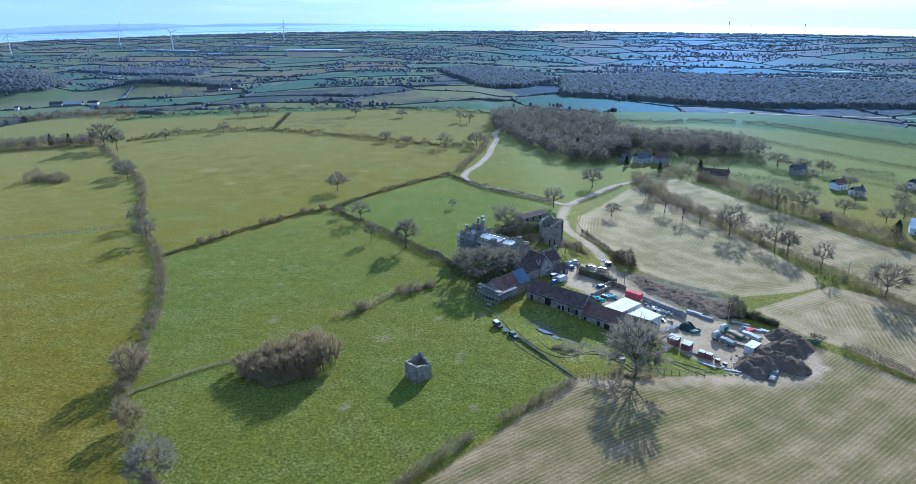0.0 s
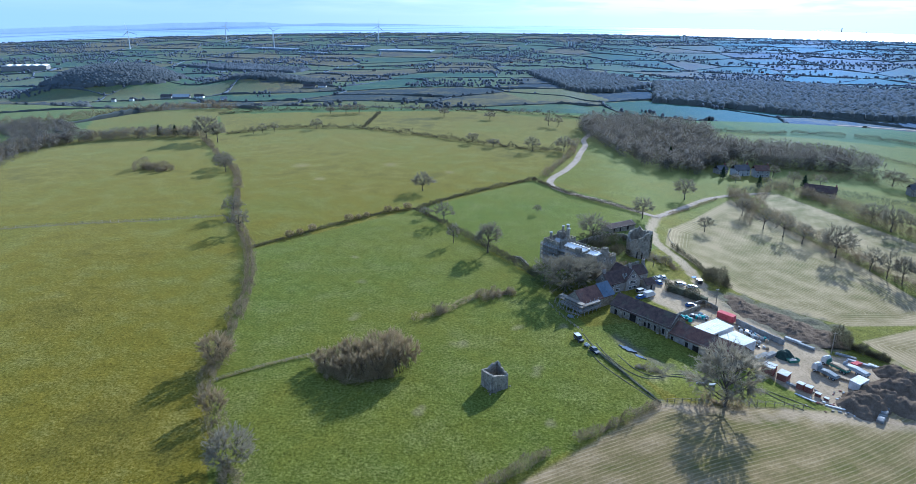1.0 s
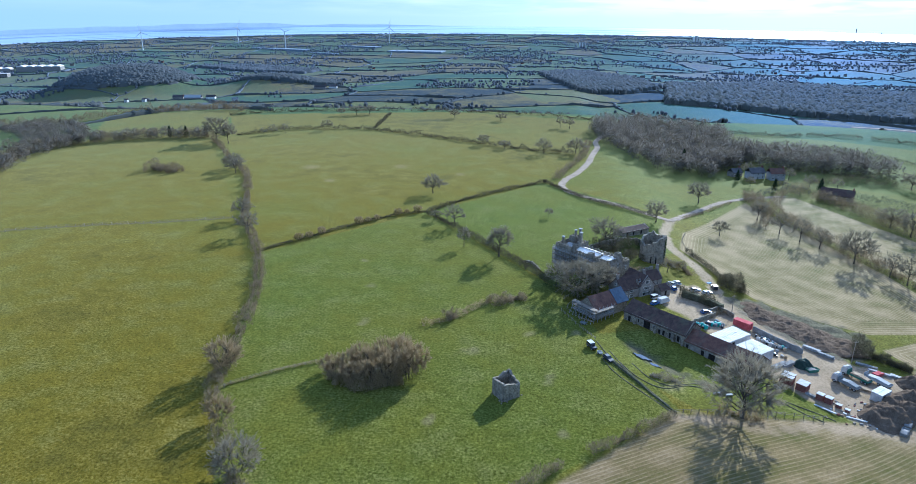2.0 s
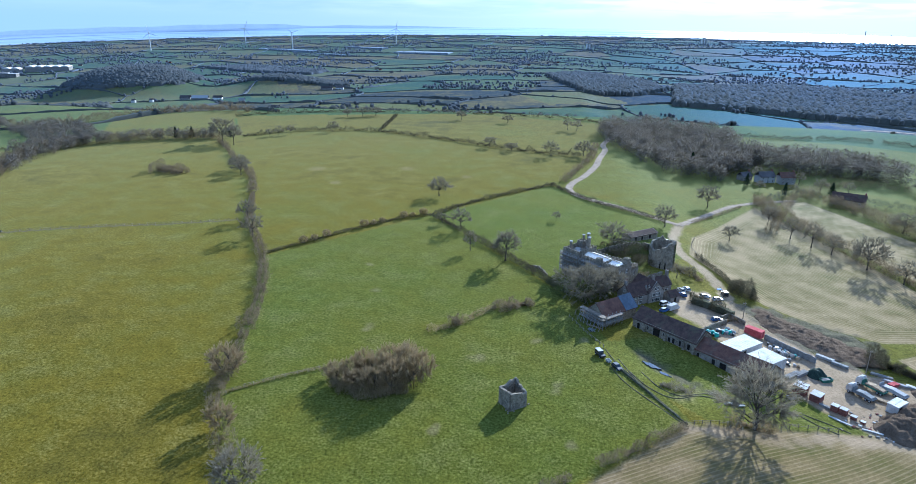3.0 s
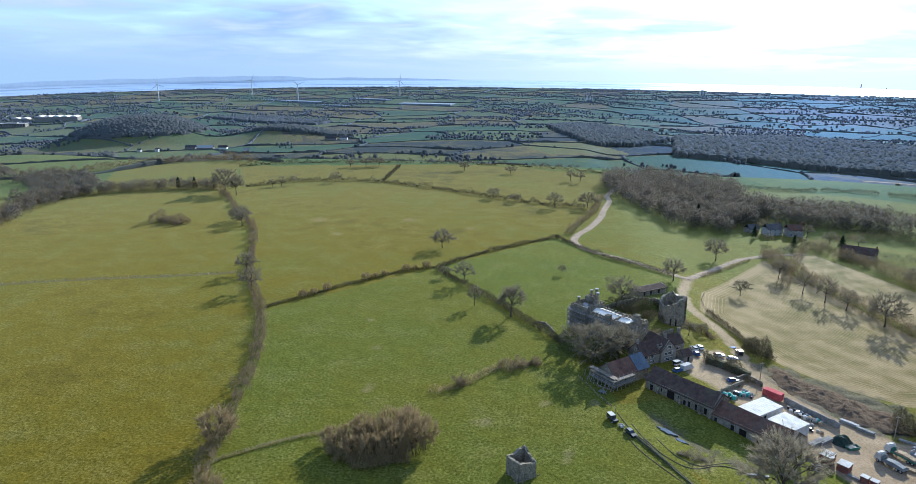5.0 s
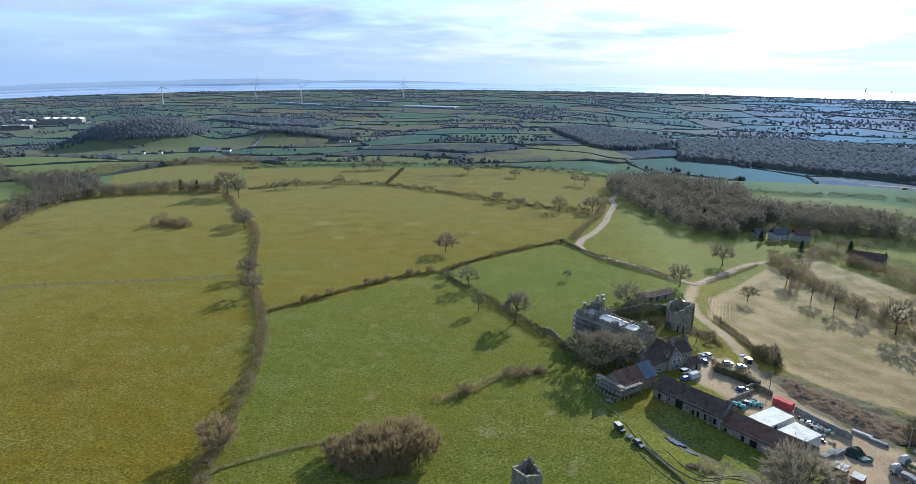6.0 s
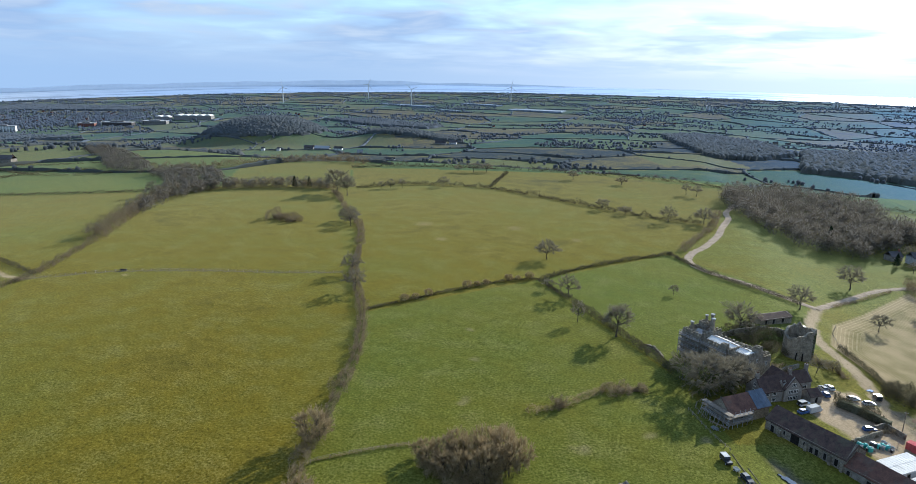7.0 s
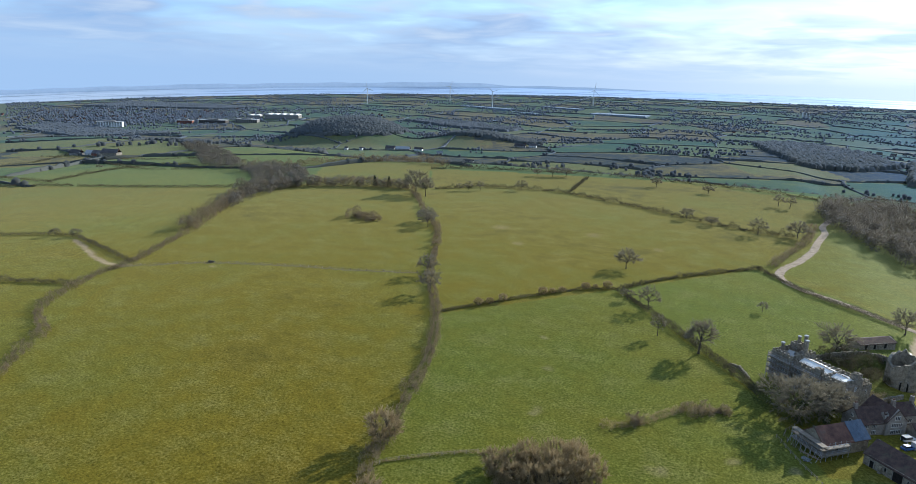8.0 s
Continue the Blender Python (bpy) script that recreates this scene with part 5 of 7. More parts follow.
    win = part(name, bm, M_FRAME, parent)
    for i in range(panes):
        u = -w / 2 + w * i / panes
        part("pane", slab(u + 0.05, u + w / panes - 0.05, -0.05, 0.025, z, z + h), M_GLASS, win)
    return win


def opening(parent, x, y, z, w, h, face, name="doorway"):
    """A dark doorway or slit, with a stone jamb standing proud on each side and a lintel."""
    ax = face[1] == "x"
    s = -1 if face[0] == "-" else 1

    def slab(u0, u1, d0, d1, z0, z1, bm=None):
        lo, hi = sorted((s * d0, s * d1))
        return box(x + lo, x + hi, y + u0, y + u1, z0, z1, bm) if ax else box(x + u0, x + u1, y + lo, y + hi, z0, z1, bm)
    o = part(name, slab(-w / 2, w / 2, -0.2, 0.02, z, z + h), M_DARK, parent)
    for u in (-w / 2 - 0.12, w / 2 + 0.12):
        part("jamb", slab(u - 0.12, u + 0.12, -0.2, 0.09, z, z + h), M_STONE_PALE, o)
    part("lintel", slab(-w / 2 - 0.24, w / 2 + 0.24, -0.2, 0.09, z + h, z + h + 0.28), M_STONE_PALE, o)
    return o


def ragged_wall(pts, thick, heights, seed, bm=None):
    """A ruined wall along points in the plan, with a broken top."""
    bm = bm or bmesh.new()
    r = random.Random(seed)
    P = [Vector((*p, 0)) for p in pts]
    cols = []
    for k in range(len(P) - 1):
        a, b, h0, h1 = P[k], P[k + 1], heights[k], heights[k + 1]
        n = max(2, int((b - a).length / 0.8))
        for i in range(n + (k == len(P) - 2)):
            t = i / n
            d = (b - a).normalized()
            if 0 < k and i == 0:
                d = ((b - a).normalized() + (P[k] - P[k - 1]).normalized()).normalized()
            c = a.lerp(b, t)
            side = Vector((-d.y, d.x, 0)) * thick / 2
            h = (h0 + (h1 - h0) * t) * (1 + r.uniform(-0.09, 0.05)) + r.uniform(-0.15, 0.15)
            cols.append([bm.verts.new(c + side + Vector((0, 0, -1.2))), bm.verts.new(c - side + Vector((0, 0, -1.2))),
                         bm.verts.new(c - side * 0.85 + Vector((0, 0, h + r.uniform(-0.15, 0.15)))), bm.verts.new(c + side * 0.85 + Vector((0, 0, h)))])
    for a, b in zip(cols[:-1], cols[1:]):
        for i in range(4):
            bm.faces.new((a[i], a[(i + 1) % 4], b[(i + 1) % 4], b[i]))
    bm.faces.new(cols[0][::-1])
    bm.faces.new(cols[-1])
    bmesh.ops.recalc_face_normals(bm, faces=bm.faces)
    return bm


def tower_block(parent, x0, x1, y0, y1, top, name="tower"):
    """Walls with a sunk roof and a parapet with merlons."""
    t = 0.7
    bm = box(x0, x1, y0, y1, -2, top - 1.3)
    w = part(name, bm, M_STONE, parent)
    for a in ((x0, x1, y0, y0 + t), (x0, x1, y1 - t, y1), (x0, x0 + t, y0 + t, y1 - t), (x1 - t, x1, y0 + t, y1 - t)):
        part("parapet", box(*a, top - 1.3, top - 0.6), M_STONE, w)
    part("string_course", box(x0 - 0.1, x1 + 0.1, y0 - 0.1, y1 + 0.1, top - 1.75, top - 1.5), M_STONE_PALE, w)
    r = random.Random(int(x0 * 10 + y0))
    mesh = bpy.data.meshes.new("merlon")
    b = box(-0.42, 0.42, -0.3, 0.3, -0.02, 0.85, bevel=0.05)
    b.to_mesh(mesh)
    b.free()
    mesh.materials.append(M_STONE)
    for ax, fix, lo, hi in (("x", y0 + 0.35, x0, x1), ("x", y1 - 0.35, x0, x1), ("y", x0 + 0.35, y0, y1), ("y", x1 - 0.35, y0, y1)):
        n = max(2, int((hi - lo) / 1.55))
        for i in range(n + 1):
            u = lo + 0.42 + (hi - lo - 0.84) * i / n
            if ax == "y" and i in (0, n):
                continue
            ob = new("merlon", mesh)
            ob.parent = w
            ob.location = (u, fix, top - 0.6) if ax == "x" else (fix, u, top - 0.6)
            ob.rotation_euler = (0, 0, (0 if ax == "x" else math.pi / 2) + r.uniform(-0.05, 0.05))
            ob.scale = (1, 1, r.uniform(0.75, 1.08))
    return w


def scaffold(parent, x0, x1, y0, y1, lifts, height, bay=2.1):
    """Tube scaffold with boarded lifts along the outside of a wall."""
    s = part("scaffold", tube((x0, y0, -0.5), (x0, y0, height), 0.06), M_SCAFFOLD, parent, "grey tube scaffold with boarded lifts")
    along_x = (x1 - x0) > (y1 - y0)
    n = max(1, int(max(x1 - x0, y1 - y0) / bay))
    for i in range(n + 1):
        t = i / n
        for k in (0, 1):
            x = x0 + (x1 - x0) * t if along_x else (x0, x1)[k]
            y = (y0, y1)[k] if along_x else y0 + (y1 - y0) * t
            if i or k:
                part("pole", tube((x, y, -0.5), (x, y, height), 0.06), M_SCAFFOLD, s)
    for z in lifts:
        part("boarded_lift", box(x0 - 0.15, x1 + 0.15, y0 - 0.15, y1 + 0.15, z, z + 0.28), M_BOARD, s)
        for dz in (0.5, 1.05):
            if along_x:
                part("rail", tube((x0, y0, z + dz), (x1, y0, z + dz), 0.05), M_SCAFFOLD, s)
            else:
                part("rail", tube((x0, y0, z + dz), (x0, y1, z + dz), 0.05), M_SCAFFOLD, s)
    return s


# the castle: corner tower, long wing with a temporary sheet roof, end tower
castle = thing("castle", 5.0, 268.3, math.degrees(math.atan2(-17.8, 20.4)), "grey stone castle range with battlements under repair", "castle", 0.0)
tower_block(castle, 0, 8.2, 0, 11.5, 10.8)
tower_block(castle, 0.3, 3.2, 8.2, 11.8, 12.2, "stair_turret")
tower_block(castle, 8.2, 20.5, 1.2, 9.6, 9.6, "wing")
tower_block(castle, 20.2, 27.1, 0, 9.4, 9.9)
tower_block(castle, 20.6, 27.0, 9.4, 14.5, 7.4, "low_block")
tower_block(castle, 16.4, 18.6, 0.6, 2.6, 10.6, "small_turret")
tower_block(castle, 24.6, 26.9, 6.9, 9.2, 11.4, "stair_turret")
for x, y, z0, z1, r in ((2.2, 2.2, 9.6, 13.4, 0.55), (5.2, 9.4, 9.5, 16.0, 0.62), (6.8, 8.0, 9.5, 15.0, 0.62), (1.9, 10.4, 11, 14.4, 0.5)):
    c = part("chimney", tube((x, y, z0), (x, y, z1), r, 8), M_STONE, castle)
    part("chimney_cap", tube((x, y, z1), (x, y, z1 + 0.3), r * 1.25, 8), M_LEAD, c, "pale weathered chimney cap")
    part("chimney_base", box(x - r * 1.3, x + r * 1.3, y - r * 1.3, y + r * 1.3, z0 - 0.4, z0 + 1.0), M_STONE_PALE, c)
for x, y, sx, sy in ((3.5, 5.5, 2.2, 1.4), (5.8, 3.2, 1.6, 1.8)):
    part("roof_hatch", roof(x - sx / 2, x + sx / 2, y - sy / 2, y + sy / 2, 9.7, 10.5, 0.1, 0.1), M_LEAD, castle, "pale lead-covered roof hatch")
for x0, x1, z in ((8.8, 16.2, 9.25), (16.8, 24.4, 9.05)):
    sheet = part("sheet_roof", roof(x0, x1, 3.0, 8.4, z, z + 0.75, 0.12, 0.2), M_SHEET, castle, "white temporary sheet roof with raised seams")
    n = 7
    for i in range(n):
        x = x0 + (x1 - x0) * (i + 0.5) / n
        part("seam", box(x - 0.06, x + 0.06, 2.9, 5.6, z + 0.10, z + 0.2), M_LEAD, sheet)
    part("ridge_board", box(x0, x1, 5.5, 5.9, z + 0.72, z + 0.86), M_BOARD, sheet)
part("sheet_roof", box(24.7, 26.3, 2.4, 6.2, 8.8, 9.6), M_SHEET, castle, "white temporary sheet roof with raised seams")
scaffold(castle, -0.2, 8.6, -1.5, -0.25, (2.2, 4.2, 6.2, 8.2), 9.6)
scaffold(castle, 9.0, 19.6, -0.3, 0.95, (5.8, 7.6), 9.0)
scaffold(castle, -1.45, -0.25, 0.2, 4.4, (2.2, 4.2, 6.2, 8.2), 9.6)
for x, z in ((10.5, 2.2), (13, 2.2), (15.4, 2.2), (10.5, 5.0), (13, 5.0), (15.4, 5.0)):
    window(castle, x, 1.2, z, 1.0, 1.6, "-y")
for x, z in ((21.8, 6.4), (25.2, 6.4), (23.5, 3.2), (2.3, 7.0), (5.6, 4.6)):
    window(castle, x, 0.0, z, 0.8, 1.3, "-y")
for y, z in ((2.4, 6.2), (6.6, 6.2), (4.4, 3.0), (12.0, 4.2)):
    window(castle, 27.1 if y < 9 else 27.0, y, z, 0.8, 1.3, "+x")
for y, z in ((6.4, 6.8), (9.2, 3.6)):
    window(castle, 0, y, z, 0.8, 1.3, "-x")

# the ruined gatehouse: a broken octagonal tower
gate = thing("gatehouse", 47.3, 285.2, 20, "ruined octagonal stone gatehouse tower open to the sky", "ruin")
ring = [(5.0 * math.cos(a), 5.0 * math.sin(a)) for a in (math.radians(22.5 + 45 * i) for i in range(9))]
part("wall", ragged_wall(ring, 1.1, [10.2, 11.6, 10.8, 8.6, 7.2, 9.4, 11.8, 11.0, 10.2], 3), M_STONE, gate)
part("inner_floor", tube((0, 0, -1), (0, 0, 6.0), 4.4, 8), M_STONE, gate, "rubble-filled floor within the tower")
for a, z, w, h in ((-67, 5.2, 0.9, 1.7), (-112, 5.6, 0.9, 1.7), (-157, 5.0, 0.8, 1.6), (-22, 5.4, 0.9, 1.6)):
    d = Vector((math.cos(radians(a)), math.sin(radians(a)), 0))
    o = part("window_opening", box(-w / 2, w / 2, -0.25, 0.12, 0, h), M_DARK, gate)
    o.matrix_basis = Matrix.Translation(d * 5.08 + Vector((0, 0, z))) @ pose(0, 0, 0, 0, 0, a - 90)
    for u in (-w / 2 - 0.1, w / 2 + 0.1):
        part("jamb", box(u - 0.1, u + 0.1, -0.2, 0.2, 0, h), M_STONE_PALE, o)
o = part("archway", box(-1.3, 1.3, -0.3, 0.14, -0.2, 2.9), M_DARK, gate)
o.matrix_basis = Matrix.Translation((5.08 * math.cos(radians(-112)), 5.08 * math.sin(radians(-112)), 0)) @ pose(0, 0, 0, 0, 0, -112 - 90)
for i in range(9):
    a = math.pi * i / 8
    part("voussoir", box(1.45 * math.cos(a) - 0.2, 1.45 * math.cos(a) + 0.2, -0.2, 0.2, 2.5 + 1.3 * math.sin(a) - 0.2, 2.5 + 1.3 * math.sin(a) + 0.2), M_STONE_PALE, o)
r_ = np.random.default_rng(77)
pts_ = np.column_stack([5.15 * np.cos(t := r_.uniform(-1.25, 0.3, 1400)), 5.15 * np.sin(t), 10.4 * r_.uniform(0, 1, 1400) ** 0.7])
part_of(gate, "ivy", soup("ivy", *tufts(pts_, r_.uniform(0.25, 0.55, 1400), r_), M_IVY), "dark ivy over the broken wall")

# ruined courtyard walls
for k, (pts, hs, lab) in enumerate((
        ([(28, 305), (36.5, 301.5), (43.5, 303), (46, 296)], (2.5, 4.2, 3.2, 4.5), "broken courtyard wall overgrown with ivy"),
        ([(20, 292), (27, 297), (36.5, 301.5)], (2.0, 3.0, 3.8), "broken courtyard wall overgrown with ivy"),
        ([(36, 262), (41, 267), (46, 273)], (1.2, 1.6, 1.2), "low stone garden wall below the gatehouse"),
        ([(22, 284), (30, 280), (36, 274)], (3.2, 2.6, 3.4), "ruined stone wall behind the castle range"),
        ([(-1, 262.5), (-4.5, 270), (-8.5, 272)], (0.8, 1.2, 0.6), "low ruined wall in the meadow grass"))):
    c = pts[len(pts) // 2]
    ob = thing("ruined_wall", c[0], c[1], 0, lab, "wall")
    part("stonework", ragged_wall([(p[0] - c[0], p[1] - c[1]) for p in pts], 0.8, hs, 20 + k), M_STONE, ob)
    if "ivy" in lab:
        q = spline([(p[0] - c[0], p[1] - c[1]) for p in pts], 0.5)
        kk = r_.integers(0, len(q), 420)
        at_ = np.column_stack([q[kk] + r_.standard_normal((420, 2)) * 0.5, r_.uniform(0.5, 4.2, 420)])
        part_of(ob, "ivy", soup("ivy", *tufts(at_, r_.uniform(0.3, 0.8, 420), r_), M_IVY), "dark ivy over the broken wall")

# long low building behind the courtyard
rear = thing("outbuilding", 37, 312.5, 38, "long low stone outbuilding with a dark tiled roof", "building")
part("wall", gable_walls(0, 17, 0, 6.5, -1.5, 2.3, 3.7), M_STONE, rear)
part("roof", roof(0, 17, 0, 6.5, 2.3, 3.7, 0.2, 0.3, 0.15), M_TILE, rear)
for x in (3, 7, 12):
    opening(rear, x, 0, 0, 1.2, 2.0, "-y")

# the manor house: two gabled ranges, many small windows
house = thing("manor_house", 30.6, 238.6, 36, "gabled stone manor house with mullioned windows", "house", -0.3)
main = part("wall", gable_walls(-1.5, 12.5, -1.2, 6.2, -2, 4.2, 8.0), M_STONE_PALE, house)
part("roof", roof(-1.5, 12.5, -1.2, 6.2, 4.2, 8.0, 0.25, 0.15, 0.1), M_TILE, house)
cross = new("cross_wing")
cross.parent = house
cross.matrix_basis = pose(9.2, -2.2, 0, 0, 0, 0)
cw = part("wall", gable_walls(-0.6, 9.5, -3.6, 3.6, -2, 4.6, 8.4), M_STONE_PALE, house)
cw.matrix_basis = pose(10.2, -1.2, 0, 0, 0, 90) @ pose(0, 0, 0)
rw = part("roof", roof(-0.6, 9.5, -3.6, 3.6, 4.6, 8.4, 0.25, 0.15, 0.1), M_TILE, house)
rw.matrix_basis = pose(10.2, -1.2, 0, 0, 0, 90)
bpy.data.objects.remove(cross)
for z, w, n in ((0.7, 3.6, 6), (2.9, 3.6, 6), (5.2, 1.8, 3)):
    window(house, 10.2, -1.8, z, w, 1.1, "-y", n)
for x in (0.5, 3.2):
    for z in (0.8, 2.8):
        window(house, x, -1.2, z, 1.6, 1.0, "-y", 3)
for z in (0.8, 2.8, 4.9):
    window(house, -1.5, 2.5, z, 1.5 if z < 4 else 0.9, 1.0, "-x", 2)
for x, y, z in ((12.0, 2.5, 7.6), (-1.0, 2.5, 7.6)):
    c = part("chimney", box(x - 0.55, x + 0.55, y - 0.45, y + 0.45, z - 1.5, z + 1.7, bevel=0.05), M_STONE_PALE, house)
    for d in (-0.25, 0.25):
        part("chimney_pot", tube((x + d, y, z + 1.7), (x + d, y, z + 2.2), 0.16, 8), M_TILE_RED, c)
dorm = part("dormer", gable_walls(6.6, 8.2, -0.6, 1.0, 4.2, 6.2, 7.0, 0.15), M_STONE_PALE, house)
window(house, 7.4, -0.6, 5.2, 0.8, 0.8, "-y", 2)

# small lean-to beside the house
shed = thing("stone_shed", 45.3, 243.8, 36, "small stone shed with a pale tiled roof", "shed")
part("wall", gable_walls(0, 4.8, 0, 4.2, -1.5, 2.4, 4.2, 0.4), M_STONE_PALE, shed)
part("roof", roof(0, 4.8, 0, 4.2, 2.4, 4.2, 0.18, 0.2), M_TILE, shed)
opening(shed, 2.4, 0, 0, 1.0, 1.9, "-y")
window(shed, 4.8, 2.1, 1.0, 0.9, 0.8, "+x", 2)
range_ = thing("house_wing", 40.5, 249.5, 36, "lower stone wing of the manor house", "house")
part("wall", gable_walls(0, 8, 0, 5.5, -1.5, 3.4, 6.4, 0.45), M_STONE_PALE, range_)
part("roof", roof(0, 8, 0, 5.5, 3.4, 6.4, 0.2, 0.2), M_TILE, range_)
c = part("chimney", box(7.2, 8.1, 2.2, 3.3, 5.4, 8.2, bevel=0.05), M_STONE_PALE, range_)
part("chimney_pot", tube((7.65, 2.75, 8.2), (7.65, 2.75, 8.7), 0.18, 8), M_TILE_RED, c)
for x in (2, 5.4):
    window(range_, x, 0, 0.9, 1.3, 1.0, "-y", 2)

# the long barn, in two lengths
DIR = math.degrees(math.atan2(-23.2, 25.2))
barn = thing("barn", 29.6, 221.0, DIR, "long stone barn with a brown tiled roof", "barn", -0.1)
part("wall", gable_walls(0, 24.2, 0, 9.2, -3.0, 3.4, 6.6), M_STONE, barn)
part("roof", roof(0, 24.2, 0, 9.2, 3.4, 6.6, 0.25, 0.3, 0.22), M_TILE, barn)
opening(barn, 9.6, 0, -0.6, 2.6, 3.4, "-y")
for x, w, h in ((2.4, 1.1, 2.0), (14.6, 0.9, 1.6), (16.2, 0.9, 1.8), (18.6, 0.8, 1.9), (21.8, 1.0, 2.0), (6.2, 0.5, 1.1), (12.4, 0.4, 1.0)):
    opening(barn, x, 0, 0.1 if h > 1.5 else 1.2, w, h, "-y")
for x in (5.0, 13.2, 20.2, 23.6):
    part("buttress", box(x - 0.4, x + 0.4, -0.75, 0.05, -3, 2.2, bevel=0.08), M_STONE, barn)
barn2 = thing("barn", 29.6 + 24.3 * math.cos(radians(DIR)), 221.0 + 24.3 * math.sin(radians(DIR)), DIR, "lower end of the stone barn with a red-brown tiled roof", "barn", -1.5)
part("wall", gable_walls(0, 23.0, 0, 8.8, -4.0, 3.2, 6.1), M_STONE, barn2)
part("roof", roof(0, 23.0, 0, 8.8, 3.2, 6.1, 0.25, 0.3, 0.2), M_TILE_RED, barn2)
for x, w in ((1.0, 0.9), (6.4, 1.1), (9.6, 2.2), (14.2, 1.0), (19.0, 1.2)):
    opening(barn2, x, 0, -0.4, w, 2.4, "-y")
for x0, x1 in ((2.0, 5.4), (7.4, 8.4), (11.4, 13.2), (15.4, 18.0)):
    part("render_patch", box(x0, x1, -0.05, 0.1, -1.0, 2.9), M_STONE_PALE, barn2, "pale limewashed stretch of wall")

# the scaffolded cross barn
wing = thing("barn_wing", 16.8, 221.2, 42.5, "stone barn wing wrapped in scaffolding", "barn", 0.0)
part("wall", gable_walls(0, 16.0, -4.1, 4.1, -1.5, 4.0, 7.6), M_STONE, wing)
part("roof", roof(0, 16.0, -4.1, 4.1, 4.0, 7.6, 0.25, 0.3, 0.12), M_TILE_RED, wing)
part("roof_patch", roof(10.8, 16.1, -4.15, 4.1, 4.08, 7.68, 0.12, 0.32), M_SLATE, wing, "blue-grey slated patch of roof")
for y in (-4.1, 4.1):
    part("verge", box(-0.45, -0.1, -0.3, 0.3, 7.4, 7.8), M_STONE_PALE, wing)
opening(wing, 5.0, -4.1, 0.2, 1.1, 1.9, "-y")
for x in (6.5, 8.0):
    window(wing, x, -4.1, 2.2, 0.8, 1.0, "-y")
scaffold(wing, -2.0, -0.35, -5.6, 5.4, (1.5, 3.2), 4.4, 1.8)
scaffold(wing, -0.3, 7.5, -5.6, -4.4, (1.6, 3.4), 4.6, 1.9)
sc = part("roof_edge_platform", box(-2.2, -0.3, -5.7, 5.6, 4.4, 4.52), M_BOARD, wing, "pale boarded scaffold platform")
for i in range(8):
    y = -5.4 + i * 1.5
    part("raker", tube((-3.6, y, -0.4), (-1.9, y, 3.4), 0.06), M_SCAFFOLD, wing)

# the ruined dovecote in the near pasture
dove = thing("ruined_dovecote", -7.35, 166.0, 38.5, "roofless square stone ruin standing alone in pasture", "ruin", 0.0)
part("wall", ragged_wall([(-2.5, -2.5), (2.5, -2.5), (2.5, 2.5), (-2.5, 2.5), (-2.5, -2.45)], 0.8, (5.2, 4.3, 6.2, 4.9, 5.2), 9), M_STONE, dove)
part("inner_floor", box(-2.2, 2.2, -2.2, 2.2, -1, 0.12), M_DARK, dove, "dark floor inside the ruin")
r2 = random.Random(3)
for i in range(26):
    u = r2.uniform(-3.4, 3.4)
    v = r2.choice((-3.1, 3.2)) + r2.uniform(-0.6, 0.6)
    p = (u, v) if r2.random() < 0.6 else (v, u)
    s = r2.uniform(0.12, 0.3)
    part("fallen_stone", box(p[0] - s, p[0] + s, p[1] - s * 0.8, p[1] + s * 0.8, -0.1, s * 0.9, bevel=0.04), M_STONE, dove)

# ---- the yard and its things ----
M_RED = plain("faded_red_paint", (0.32, 0.055, 0.06), (0.52, 0.13, 0.13), 0.8, 0.9, 0.05, bump=0.1, stain=(0.25, 0.10, 0.08))
M_BRICKRED = plain("red_brick_packs", (0.15, 0.062, 0.048), (0.26, 0.115, 0.088), 1.5, 0.9, 0.1, vary=0.3)
M_WHITE = plain("dull_white_paint", (0.40, 0.385, 0.36), (0.62, 0.60, 0.56), 0.7, 0.9, 0.05, bump=0.1, stain=(0.36, 0.34, 0.30), vary=0.15)
M_BLUE = plain("blue_car_paint", (0.02, 0.06, 0.18), (0.04, 0.10, 0.27), 1.0, 0.3, 0.5, bump=0.0)
M_BLACK = plain("dark_car_paint", (0.012, 0.014, 0.018), (0.03, 0.033, 0.04), 1.0, 0.3, 0.5, bump=0.0)
M_SILVER = plain("silver_car_paint", (0.30, 0.33, 0.36), (0.42, 0.45, 0.48), 1.0, 0.3, 0.5, 0.4, bump=0.0)
M_TYRE = plain("tyre_rubber", (0.012, 0.012, 0.012), (0.03, 0.03, 0.03), 3.0, 0.9, 0.2)
M_TEAL = plain("teal_tarpaulin", (0.03, 0.22, 0.20), (0.07, 0.36, 0.32), 1.0, 0.7, 0.2)
M_TRUCKGREEN = plain("green_lorry_paint", (0.03, 0.10, 0.07), (0.07, 0.19, 0.13), 1.0, 0.6, 0.3)
M_CONCRETE = plain("grey_concrete", (0.16, 0.15, 0.14), (0.34, 0.33, 0.31), 0.8, 0.95, 0.1, stain=(0.12, 0.11, 0.10), vary=0.3)
M_TIMBER = plain("sawn_timber", (0.25, 0.18, 0.11), (0.45, 0.34, 0.22), 1.2, 0.9, 0.1, vary=0.3)
